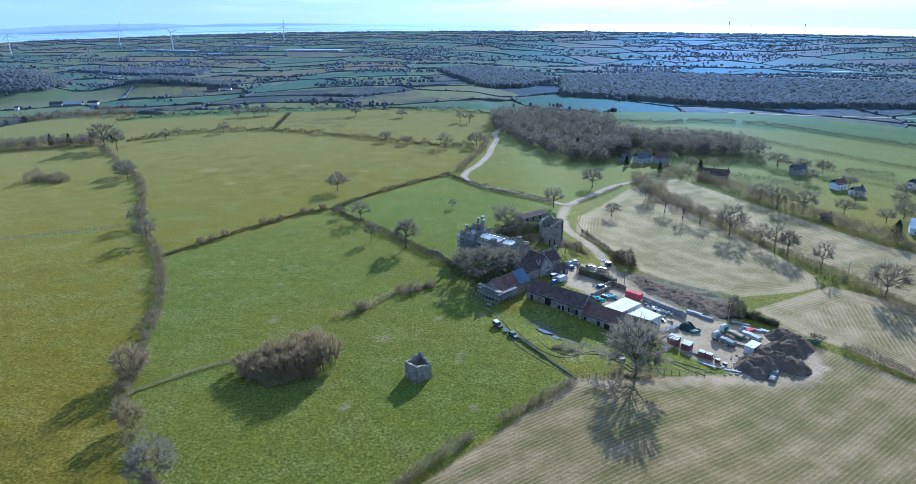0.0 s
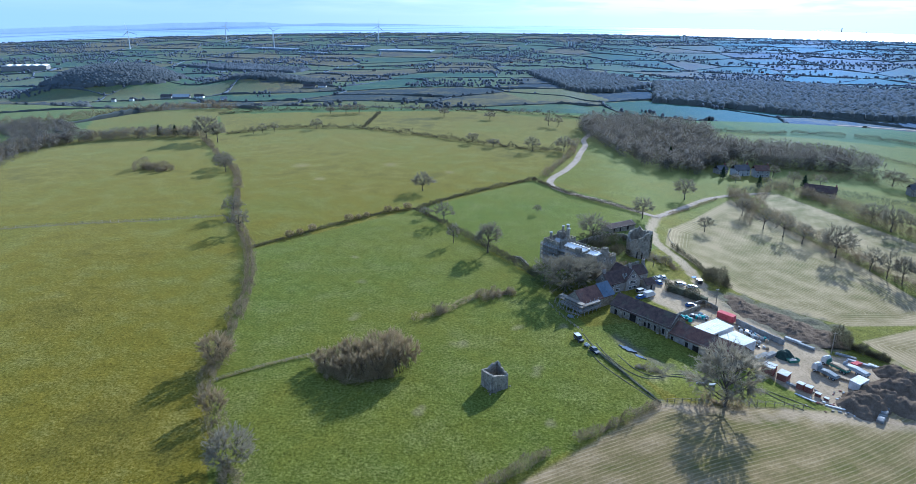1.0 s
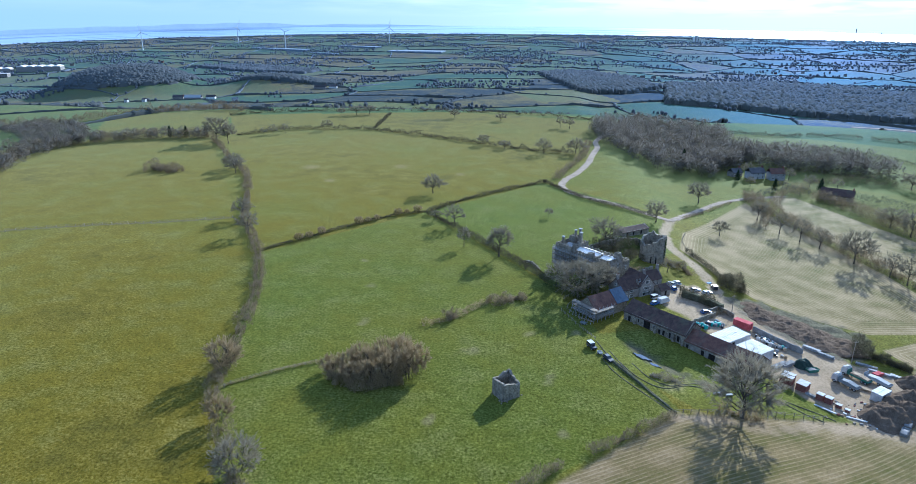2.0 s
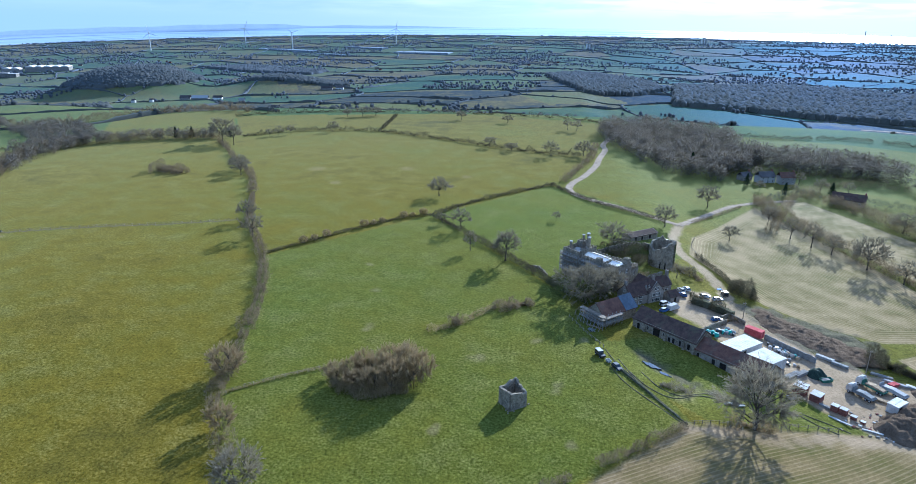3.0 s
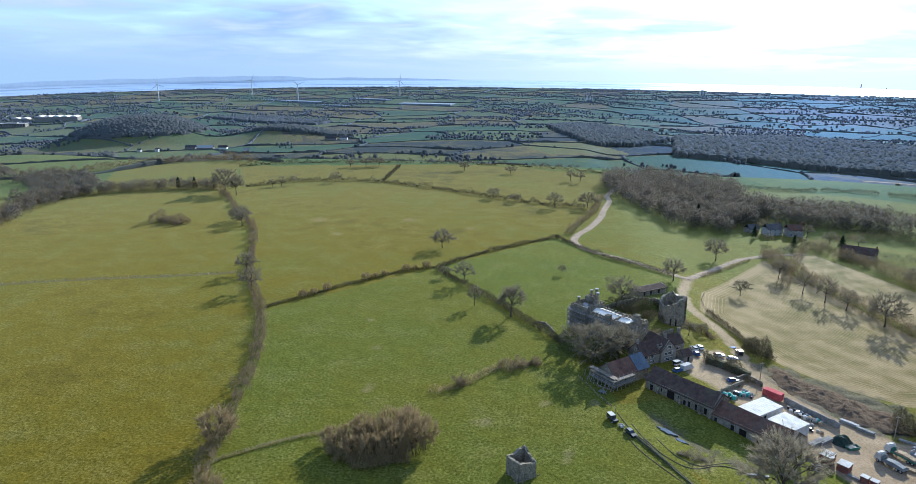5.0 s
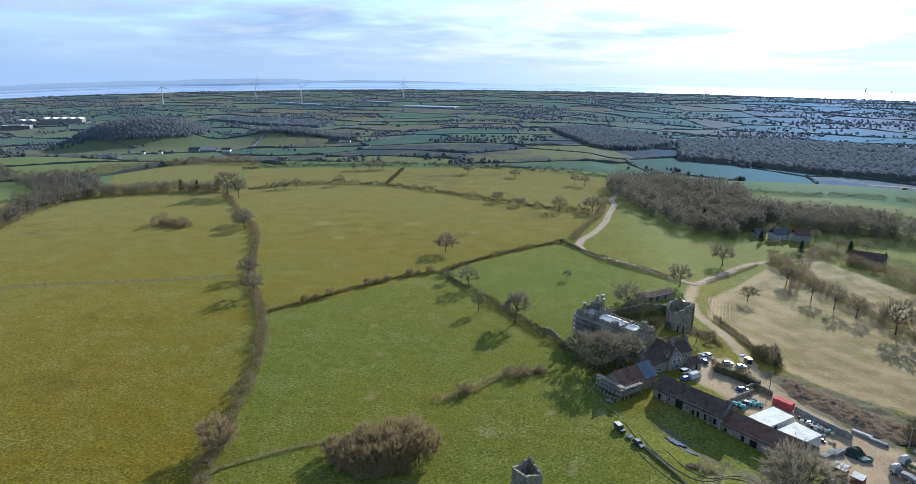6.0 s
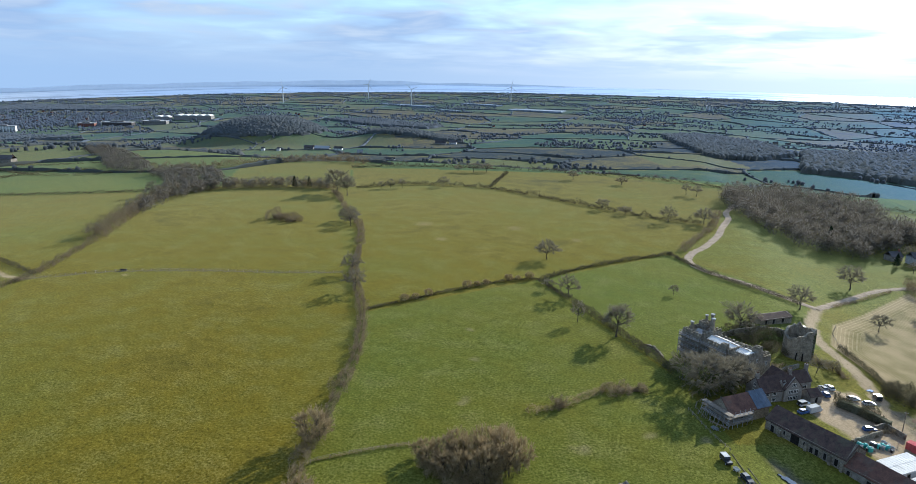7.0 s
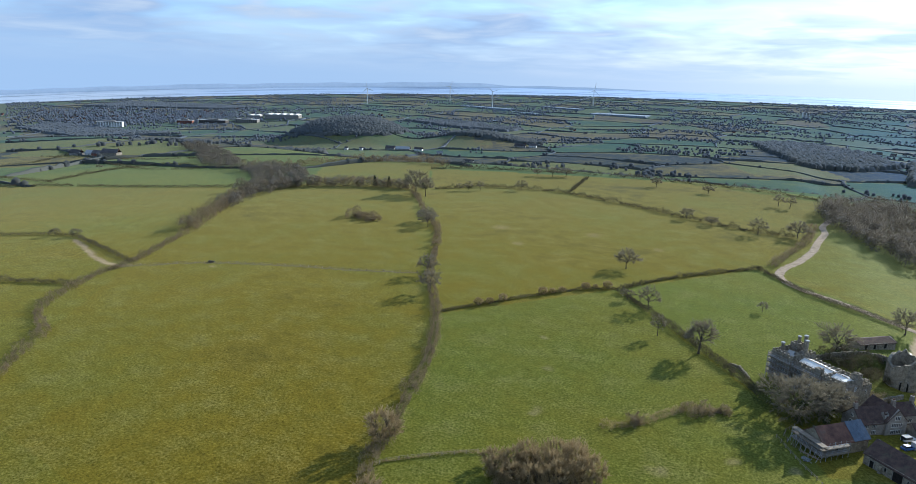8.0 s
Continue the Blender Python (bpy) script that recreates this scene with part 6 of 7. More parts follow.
M_EARTH = plain("dug_earth", (0.070, 0.050, 0.034), (0.165, 0.122, 0.085), 0.5, 1.0, 0.0, bump=0.9, depth=0.25)
M_BLUEGREY = plain("blue_grey_steel", (0.14, 0.145, 0.145), (0.27, 0.275, 0.265), 1.0, 0.85, 0.1)
M_NET = plain("dark_green_netting", (0.012, 0.022, 0.017), (0.04, 0.058, 0.045), 1.2, 0.9, 0.1)
M_MOSSY = plain("mossy_stone", (0.055, 0.058, 0.032), (0.15, 0.14, 0.095), 0.9, 1.0, 0.0, bump=0.8, depth=0.12)
M_PUDDLE = plain("puddle_water", (0.03, 0.03, 0.028), (0.06, 0.055, 0.05), 0.6, 0.06, 0.6, bump=0.0)
AL, AC = DIR, DIR + 90


def wheel(parent, x, y, r, w):
    t = part("wheel", tube((x, y - w / 2, r), (x, y + w / 2, r), r, 10), M_TYRE, parent)
    part("rim", tube((x, y - w / 2 - 0.01, r), (x, y + w / 2 + 0.01, r), r * 0.55, 8), M_LEAD, t)


def loft(sections, bm=None):
    """A closed body through rectangles (x, half width, bottom, top) along x."""
    bm = bm or bmesh.new()
    rows = [[bm.verts.new((x, s * w, z)) for s, z in ((-1, lo), (1, lo), (1, hi), (-1, hi))] for x, w, lo, hi in sections]
    for a, b in zip(rows[:-1], rows[1:]):
        for i in range(4):
            bm.faces.new((a[i], b[i], b[(i + 1) % 4], a[(i + 1) % 4]))
    bm.faces.new(rows[0])
    bm.faces.new(rows[-1][::-1])
    bmesh.ops.recalc_face_normals(bm, faces=bm.faces)
    bmesh.ops.bevel(bm, geom=list(bm.edges), offset=0.05, segments=1, affect="EDGES")
    return bm


def car(x, y, turn, paint, label, kind="hatch", top=None):
    c = thing("car" if kind != "van" else "van", x, y, turn, label, "car" if kind != "van" else "van", group="parked vehicles")
    if kind == "van":
        part("body", loft([(-2.6, 0.95, 0.35, 2.25), (1.3, 0.97, 0.35, 2.3), (1.9, 0.95, 0.35, 1.35), (2.6, 0.85, 0.4, 1.1)]), paint, c)
        part("windscreen", loft([(1.36, 0.86, 1.4, 2.1), (1.86, 0.84, 1.36, 1.45)]), M_GLASS, c)
        xs, r = (-1.7, 1.7), 0.36
    elif kind == "jeep":
        part("body", loft([(-2.1, 0.88, 0.5, 1.15), (2.1, 0.85, 0.5, 1.12)]), paint, c)
        part("cabin", loft([(-2.05, 0.84, 1.1, 1.85), (0.5, 0.84, 1.1, 1.88), (0.8, 0.8, 1.1, 1.25)]), M_GLASS, c)
        part("car_roof", loft([(-2.05, 0.86, 1.86, 1.98), (0.45, 0.86, 1.86, 1.98)]), top or paint, c, "white car roof")
        part("spare_wheel", tube((-2.1, 0.1, 1.0), (-2.3, 0.1, 1.0), 0.36, 10), M_TYRE, c)
        xs, r = (-1.3, 1.3), 0.38
    else:
        part("body", loft([(-2.05, 0.80, 0.32, 0.92), (-1.6, 0.86, 0.25, 0.98), (1.0, 0.87, 0.25, 0.98), (1.95, 0.82, 0.3, 0.78), (2.1, 0.74, 0.35, 0.62)]), paint, c)
        part("cabin", loft([(-1.85, 0.70, 0.95, 1.05), (-1.45, 0.70, 0.95, 1.40), (0.25, 0.70, 0.95, 1.42), (1.0, 0.72, 0.93, 1.0)]), M_GLASS, c)
        part("car_roof", loft([(-1.42, 0.66, 1.38, 1.47), (0.22, 0.66, 1.38, 1.48)]), paint, c)
        for s in (-0.6, 0.6):
            part("headlight", box(1.98, 2.1, s - 0.14, s + 0.14, 0.55, 0.7), M_LEAD, c)
        xs, r = (-1.3, 1.3), 0.31
    for wx in xs:
        for wy in (-0.78, 0.78):
            wheel(c, wx, wy, r, 0.2)
    return c


for x, y, turn, paint, label, kind, top in (
        (17.6, 197.6, -63, M_BLACK, "dark off-road car with a white roof on grass", "jeep", M_WHITE),
        (22.3, 190.6, -60, M_BLACK, "small dark car beside the low wall", "hatch", None),
        (45.6, 238.2, 40, M_WHITE, "white van parked beside the barn", "van", None),
        (43.0, 240.9, 40, M_WHITE, "white pickup parked beside the house", "jeep", M_WHITE),
        (42.2, 235.6, 40, M_BLUE, "bright blue car parked beside the van", "hatch", None),
        (51.4, 253.2, 110, M_BLUE, "blue car parked beside the shed", "hatch", None),
        (51.6, 257.8, 110, M_WHITE, "white car parked in the gravel court", "hatch", None),
        (54.0, 260.0, 110, M_SILVER, "silver car parked in the gravel court", "hatch", None),
        (55.4, 249.4, 60, M_BLACK, "dark car parked in the gravel court", "hatch", None),
        (60.4, 255.8, 15, M_SILVER, "silver estate car beside the green mound", "hatch", None),
        (65.0, 255.4, 15, M_SILVER, "pale blue car beside the green mound", "hatch", None),
        (69.2, 262.6, 95, M_BLACK, "dark off-road car on the stony drive", "jeep", M_BLACK),
        (60.6, 235.2, 15, M_BLUE, "dark blue car beside the mound wall", "hatch", None),
        (53.6, 319.5, 30, M_SILVER, "silver car behind the gatehouse ruin", "hatch", None)):
    car(x, y, turn, paint, label, kind, top)


def trough(x, y, turn, label, long_=1.9, mat=None):
    """A small open trailer or trough: floor, four sides, wheels."""
    t = thing("trailer", x, y, turn, label, "trailer")
    mat = mat or M_BLUEGREY
    part("floor", box(-long_ / 2, long_ / 2, -0.55, 0.55, 0.35, 0.43), mat, t)
    for a in ((-long_ / 2, long_ / 2, -0.6, -0.55), (-long_ / 2, long_ / 2, 0.55, 0.6), (-long_ / 2 - 0.05, -long_ / 2, -0.6, 0.6), (long_ / 2, long_ / 2 + 0.05, -0.6, 0.6)):
        part("side", box(*a, 0.35, 0.85), mat, t)
    for s in (-0.68, 0.68):
        wheel(t, 0, s, 0.28, 0.16)
    part("drawbar", tube((long_ / 2, 0, 0.4), (long_ / 2 + 0.9, 0, 0.3), 0.05), M_SCAFFOLD, t)
    return t


trough(15.4, 214.6, -35, "pale blue trailer below the scaffolding")
trough(20.0, 194.2, -60, "small white trailer beside the off-road car", 1.5, M_WHITE)
trough(124.2, 196.1, -30, "dark green farm trailer in the stubble", 4.2, M_TRUCKGREEN)
trough(-266, 272, 20, "dark feed trough in the pasture", 3.0, M_BLACK)


def container(x, y, turn, paint, label, size=(6.06, 2.44, 2.59), ribs=20):
    c = thing("container", x, y, turn, label, "container")
    l, w, h = size
    part("body", box(-l / 2, l / 2, -w / 2, w / 2, 0.05, h - 0.06), paint, c)
    part("roof", box(-l / 2 - 0.03, l / 2 + 0.03, -w / 2 - 0.03, w / 2 + 0.03, h - 0.06, h), paint, c)
    for i in range(ribs):
        u = -l / 2 + l * (i + 0.5) / ribs
        for s in (-1, 1):
            part("rib", box(u - 0.06, u + 0.06, *sorted((s * w / 2, s * (w / 2 + 0.05))), 0.1, h - 0.1), paint, c)
    for s in (-0.6, 0.6):
        part("door", box(l / 2, l / 2 + 0.05, s - 0.55, s + 0.55, 0.15, h - 0.15), paint, c)
    return c


container(71.9, 229.2, AL, M_RED, "red steel shipping container in the yard")


def flat_shed(x, y, turn, l, w, h, label, fall=0.5):
    """A store with white panel walls and a sheeted roof in separate sheets."""
    s = thing("store_shed", x, y, turn, label, "shed")
    bm = bmesh.new()
    for a in ((-l / 2, l / 2, -w / 2, -w / 2 + 0.15), (-l / 2, l / 2, w / 2 - 0.15, w / 2), (-l / 2, -l / 2 + 0.15, -w / 2 + 0.15, w / 2 - 0.15), (l / 2 - 0.15, l / 2, -w / 2 + 0.15, w / 2 - 0.15)):
        part("wall", box(*a, -0.6, h - 0.02), M_WHITE, s)
    bm.free()
    nx, ny = max(2, int(l / 1.05)), 2
    mesh = bpy.data.meshes.new("roof_sheet")
    b = box(-l / nx / 2 + 0.06, l / nx / 2 - 0.06, -w / ny / 2 - 0.1, w / ny / 2 + 0.1, 0, 0.06)
    b.to_mesh(mesh)
    b.free()
    mesh.materials.append(M_SHEET)
    rr = random.Random(int(x))
    for i in range(nx):
        for j in range(ny):
            o = new("roof_sheet", mesh)
            o.parent = s
            o.matrix_basis = pose(-l / 2 + l * (i + 0.5) / nx, -w / 2 + w * (j + 0.5) / ny, h + 0.04 + 0.07 * j + rr.uniform(0, 0.02), rr.uniform(-0.6, 0.6), rr.uniform(-0.6, 0.6), 0)
    part("roof_deck", box(-l / 2, l / 2, -w / 2, w / 2, h - 0.02, h + 0.02), M_LEAD, s)
    opening(s, -l * 0.22, -w / 2, 0, 1.1, 2.0, "-y")
    return s


flat_shed(63.8, 214.4, 40, 12.3, 6.8, 2.7, "open store with a bright white sheet roof")
flat_shed(69.6, 207.4, 40, 9.6, 8.0, 2.9, "white-walled store with a white sheet roof")
flat_shed(101.2, 190.6, 41, 5.6, 3.0, 2.5, "white site cabin at the end of the yard")


def stone_wall(pts, high, label, seed, mat=None, thick=0.5):
    c = pts[0]
    w = thing("field_wall", c[0], c[1], 0, label, "wall")
    zs = [float(land(np.array(float(p[0])), np.array(float(p[1])))) for p in pts]
    part("stonework", ragged_wall([(p[0] - c[0], p[1] - c[1]) for p in pts], thick, [high + z - zs[0] for z in zs], seed), mat or M_STONE, w)
    return w


stone_wall([(22.6, 190.8), (27, 183.5), (31, 176.5)], 0.7, "low mossy stone wall across the grass", 41, M_MOSSY, 0.4)
stone_wall([(31, 176.5), (35, 169.5), (38.4, 164)], 0.45, "tumbled end of the mossy stone wall", 42, M_MOSSY, 0.4)
stone_wall([(74.9, 227.4), (81, 221.4), (87.6, 215)], 2.1, "grey block wall of the storage bays", 43, M_CONCRETE)
stone_wall([(52.5, 221.5), (58, 228), (63.5, 234)], 1.9, "stone yard wall between court and store", 44)
stone_wall([(62, 236.5), (66, 240.5), (70.5, 236)], 1.8, "stone retaining wall below the green mound", 45)
stone_wall([(54, 247.5), (60.5, 245), (67.5, 240.5)], 2.6, "thick old stone wall grown over with ivy", 47, M_MOSSY, 2.0)
bank_scrub([(53, 248.5), (59, 247), (66, 242)], 4.5, 2.6, "dark ivy and shrubs over the court wall", 56, M_DARKHEDGE, 170)
bank_scrub([(60, 231), (64, 236), (68, 239)], 3, 1.4, "shrubs along the yard wall", 52, M_HEDGE, 80)

heap_rng = random.Random(11)


def drum(x, y, paint, label):
    d = thing("drum", x, y, 0, label, "drum", group="drums and tubs of the yard")
    part("body", tube((0, 0, 0), (0, 0, 0.88), 0.3, 10), paint, d)
    part("lid", tube((0, 0, 0.88), (0, 0, 0.95), 0.32, 10), M_LEAD, d)


def sack(x, y, paint, label, s=0.9):
    b = thing("bulk_bag", x, y, heap_rng.uniform(0, 90), label, "bag", group="bulk bags of the yard")
    part("body", loft([(-s / 2, s * 0.42, 0.0, s * 0.8), (0, s * 0.52, 0.0, s * 0.95), (s / 2, s * 0.42, 0.0, s * 0.8)]), paint, b)
    part("flap", box(-s * 0.25, s * 0.25, -s * 0.2, s * 0.2, s * 0.88, s * 1.02), paint, b)


for i in range(34):
    t = heap_rng.random()
    x, y = 76.2 + 8.0 * t + heap_rng.uniform(-1.6, 0.8), 222.6 - 6.5 * t + heap_rng.uniform(-2.4, 1.0)
    paint, word = heap_rng.choice(((M_WHITE, "white"), (M_BLUEGREY, "blue-grey"), (M_WHITE, "white"), (M_TEAL, "teal"), (M_CONCRETE, "grey"), (M_BLACK, "black"), (M_TIMBER, "tan")))
    if heap_rng.random() < 0.5:
        drum(x, y, paint, f"{word} plastic drum standing in the storage bay")
    else:
        sack(x, y, paint, f"{word} woven bulk bag in the storage bay", heap_rng.uniform(0.7, 1.3))
for i in range(30):
    t = heap_rng.random()
    x, y = 55.2 + 9 * t + heap_rng.uniform(-1.2, 1.8), 221.5 + 6.0 * t + heap_rng.uniform(-2.0, 2.2)
    paint, word = heap_rng.choice(((M_WHITE, "white"), (M_TEAL, "teal"), (M_TEAL, "teal"), (M_CONCRETE, "grey"), (M_BLUEGREY, "blue-grey"), (M_BLACK, "black")))
    if heap_rng.random() < 0.4:
        drum(x, y, paint, f"{word} plastic drum behind the barn")
    else:
        sack(x, y, paint, f"{word} wrapped bundle behind the barn", heap_rng.uniform(0.8, 1.6))
for i in range(16):
    x, y = 75.5 + heap_rng.uniform(0, 6), 212.5 + heap_rng.uniform(-2.5, 2.0)
    sack(x, y, heap_rng.choice((M_WHITE, M_CONCRETE, M_BLACK, M_TIMBER)), "sack of building material beside the white store", heap_rng.uniform(0.5, 1.0))


def beams(x, y, turn, l, n, layers, mat, label, w=0.3):
    """A stack of beams, each its own piece, on two bearers."""
    s = thing("beam_stack", x, y, turn, label, "beam stack")
    for e in (-l * 0.3, l * 0.3):
        part("bearer", box(e - 0.08, e + 0.08, -n * w / 2, n * w / 2, 0, 0.12), M_TIMBER, s)
    for k in range(layers):
        for i in range(n):
            d = heap_rng.uniform(-0.25, 0.25)
            part("beam", box(-l / 2 + d, l / 2 + d, (i - n / 2) * w + 0.02, (i + 1 - n / 2) * w - 0.02, 0.12 + k * w * 0.9, 0.12 + (k + 1) * w * 0.9 - 0.02), mat, s)
    return s


beams(76.6, 203.0, 40, 6.5, 6, 3, M_CONCRETE, "stack of pale concrete beams")
beams(79.6, 204.6, 40, 5.5, 4, 3, M_CONCRETE, "stack of pale beams", 0.4)
beams(91.8, 219.0, AL, 5.5, 4, 3, M_SCAFFOLD, "stack of grey steel sections beside the track")
beams(94.9, 214.9, AL, 5.0, 4, 3, M_BLUEGREY, "stack of steel sections beside the track")
beams(105.4, 210.0, AL + 12, 6.0, 4, 2, M_CONCRETE, "stack of grey kerbs below the thicket")
beams(107.5, 206.0, AL + 8, 6.5, 3, 2, M_LEAD, "stack of pale steel beams below the thicket")
beams(112.4, 203.6, AL, 5.0, 4, 2, M_WHITE, "stack of white boards beside the earth heap")
beams(81.3, 187.3, AL, 4.5, 3, 2, M_CONCRETE, "stack of grey slabs at the yard edge")
beams(82.5, 181.0, AL, 6.0, 2, 1, M_WHITE, "long pale beam on the ground")
beams(89.7, 177.8, AL + 20, 5.0, 2, 1, M_WHITE, "long pale beam on the ground")
beams(99.0, 195.0, AL + 5, 4.0, 5, 2, M_TIMBER, "stack of tan timber beside the lorry")
beams(106.5, 204.5, 30, 3.0, 5, 3, M_RED, "red machine frame beside the thicket", 0.35)
beams(72.0, 188.8, 20, 2.2, 5, 2, M_CONCRETE, "pale stack of slabs in the grass edge", 0.4)
beams(16.6, 217.8, 150, 5.5, 1, 1, M_TIMBER, "long pale scaffold board on the grass", 0.35)
beams(52.0, 178.0, 10, 2.6, 2, 1, M_LEAD, "pale sheet lying on the grass", 0.4)
beams(55.5, 178.3, 15, 2.0, 2, 1, M_LEAD, "pale sheet lying on the grass", 0.4)


def crates(x, y, turn, l, w, h, label):
    """A pack of red bricks or blocks under a white sheet: each course a piece."""
    c = thing("brick_pack", x, y, turn, label, "brick pack", group="brick packs of the yard")
    n = 4
    part("pallet", box(-l / 2, l / 2, -w / 2, w / 2, 0, 0.14), M_TIMBER, c)
    for k in range(n):
        for i in range(3):
            d = heap_rng.uniform(-0.03, 0.03)
            part("pack", box(-l / 2 + l * i / 3 + 0.03, -l / 2 + l * (i + 1) / 3 - 0.03, -w / 2 + d, w / 2 + d, 0.14 + (h - 0.14) * k / n + 0.02, 0.14 + (h - 0.14) * (k + 1) / n), M_BRICKRED, c)
    part("top_sheet", box(-l / 2 - 0.06, l / 2 + 0.06, -w / 2 - 0.06, w / 2 + 0.06, h, h + 0.08), M_WHITE, c, "white protective top sheet")
    return c


for x, y, l, w, h in ((75.6, 192.8, 3.6, 1.7, 2.5), (76.9, 194.8, 3.4, 1.5, 2.5), (79.0, 189.9, 3.0, 1.7, 2.3), (80.2, 191.5, 3.0, 1.4, 2.3), (83.0, 186.2, 1.9, 1.7, 2.0), (84.9, 184.9, 1.9, 1.7, 2.0), (87.0, 183.2, 1.5, 1.2, 1.1), (88.8, 181.5, 1.2, 1.0, 0.8)):
    crates(x, y, AL, l, w, h, "red brick pack under a white sheet")


def lorry(x, y, turn, cab, bed, label, long_=7.2, load=None, heads=True):
    c = thing("lorry", x, y, turn, label, "lorry", group="lorries in the yard")
    part("chassis", box(-long_ / 2, long_ / 2, -0.45, 0.45, 0.6, 0.9), M_BLACK, c)
    if heads:
        k = part("cab", loft([(long_ / 2 - 0.1, 1.15, 0.7, 2.9), (long_ / 2 + 1.3, 1.15, 0.6, 2.85), (long_ / 2 + 1.75, 1.1, 0.6, 1.8)]), cab, c)
        part("windscreen", loft([(long_ / 2 + 1.38, 1.02, 1.85, 2.7), (long_ / 2 + 1.72, 1.0, 1.8, 1.9)]), M_GLASS, k)
        part("wind_deflector", loft([(long_ / 2, 0.9, 2.9, 3.35), (long_ / 2 + 0.8, 0.85, 2.9, 3.0)]), cab, k)
    part("bed", box(-long_ / 2, long_ / 2 - 0.3, -1.22, 1.22, 0.95, 1.12), bed, c)
    for s in (-1.22, 1.16):
        part("side", box(-long_ / 2, long_ / 2 - 0.3, s, s + 0.06, 1.12, 1.45), bed, c)
    part("headboard", box(long_ / 2 - 0.42, long_ / 2 - 0.32, -1.2, 1.2, 1.12, 2.4), bed, c)
    if load:
        part("load", loft([(-long_ / 2 + 0.4, 0.9, 1.13, 1.6), (0, 1.0, 1.13, 2.0), (long_ / 2 - 1.0, 0.9, 1.13, 1.7)]), load, c)
    for wx in (-long_ / 2 + 0.8, -long_ / 2 + 1.9, *((long_ / 2 + 0.7,) if heads else (-long_ / 2 + 3.0,))):
        for s in (-1.0, 1.0):
            wheel(c, wx, s, 0.5, 0.32)
    return c


lorry(94.6, 196.0, 126, M_WHITE, M_BLUEGREY, "white-cabbed flatbed lorry with a loaded bed", 6.4, M_BLUEGREY)
lorry(99.4, 200.8, 126, M_WHITE, M_TRUCKGREEN, "white-cabbed lorry with a timber-decked green bed", 7.0, M_TIMBER)
lorry(104.2, 199.6, 126, M_RED, M_LEAD, "long trailer with steel beams beside the lorries", 8.0, M_SCAFFOLD, False)


def skip(x, y, turn, label, mat):
    s = thing("skip", x, y, turn, label, "skip")
    part("floor", box(-1.5, 1.5, -0.8, 0.8, 0.05, 0.13), mat, s)
    for k in (-1, 1):
        part("side", loft([(-1.9, 0.04, 0.9, 1.0), (-1.5, 0.04, 0.05, 1.0), (1.5, 0.04, 0.05, 1.0), (1.9, 0.04, 0.9, 1.0)]), mat, s).location = (0, k * 0.85, 0)
        e = part("end", box(-0.04, 0.04, -0.85, 0.85, 0, 1.05), mat, s)
        e.matrix_basis = pose(k * 1.55, 0, 0.05, 0, k * 22, 0)
    part("load", loft([(-1.3, 0.7, 0.1, 0.7), (0, 0.75, 0.1, 0.95), (1.3, 0.7, 0.1, 0.75)]), M_CONCRETE, s)


skip(102.6, 176.9, 60, "blue-grey steel skip beside the earth heap", M_BLUEGREY)
skip(99.9, 173.0, 55, "blue-grey steel skip in the stubble edge", M_BLUEGREY)
skip(86.8, 203.6, 20, "dark green skip full of rubble", M_TRUCKGREEN)


def heap(cx, cy, bumps, label, mat, span, seed, name="earth_heap", grain=0.35, step=0.45):
    """A dug heap: rounded humps with a rough, rutted surface."""
    r = random.Random(seed)
    n = int(2 * span / step)
    xs = np.linspace(-span, span, n)
    X, Y = np.meshgrid(xs, xs, indexing="ij")
    Z = np.zeros_like(X)
    for bx, by, h, s in bumps:
        Z = np.maximum(Z, 0.75 * Z + h * np.clip(1.2 * np.exp(-(((X - bx + cx) ** 2 + (Y - by + cy) ** 2) / (2.2 * s * s)) ** 1.3) - 0.15, 0, 1) * np.clip(1.15 - 0.22 * Z, 0.3, 1))
    rough = np.array([[noise.noise((x * 0.7, y * 0.7, seed)) + 0.5 * noise.noise((x * 1.9, y * 1.9, seed + 5)) for y in xs] for x in xs])
    Z = np.where(Z > 0.02, Z + grain * rough * np.clip(Z, 0, 1.2), -0.6)
    keep = Z > -0.5
    G = land(X + cx, Y + cy)
    base = float(land(np.array(float(cx)), np.array(float(cy))))
    v = np.stack([X, Y, G - base + np.where(keep, Z, -0.5)], -1).reshape(-1, 3)
    i, j = np.meshgrid(np.arange(n - 1), np.arange(n - 1), indexing="ij")
    f = np.stack([i * n + j, (i + 1) * n + j, (i + 1) * n + j + 1, i * n + j + 1], -1).reshape(-1, 4)
    k = keep.ravel()
    f = f[k[f].any(1)]
    ob = new(name, soup(name, v, f, mat))
    ob.location = (cx, cy, base)
    return tagged(ob, label, "earth heap")


heap(107, 186, [(116, 200, 2.6, 3.2), (117.5, 194, 3.2, 3.0), (113, 189.5, 3.4, 2.8), (108.5, 190, 3.0, 2.6), (103.5, 187, 2.6, 2.4), (98.5, 183, 2.6, 2.4), (95, 179.5, 2.2, 2.2), (101, 180, 2.8, 2.4), (106.5, 183, 3.0, 2.6), (110, 179.5, 2.6, 2.6), (97, 176, 1.4, 2.0)], "long dark heap of dug earth round the yard", M_EARTH, 17, 3, "earth_heap", 0.75)
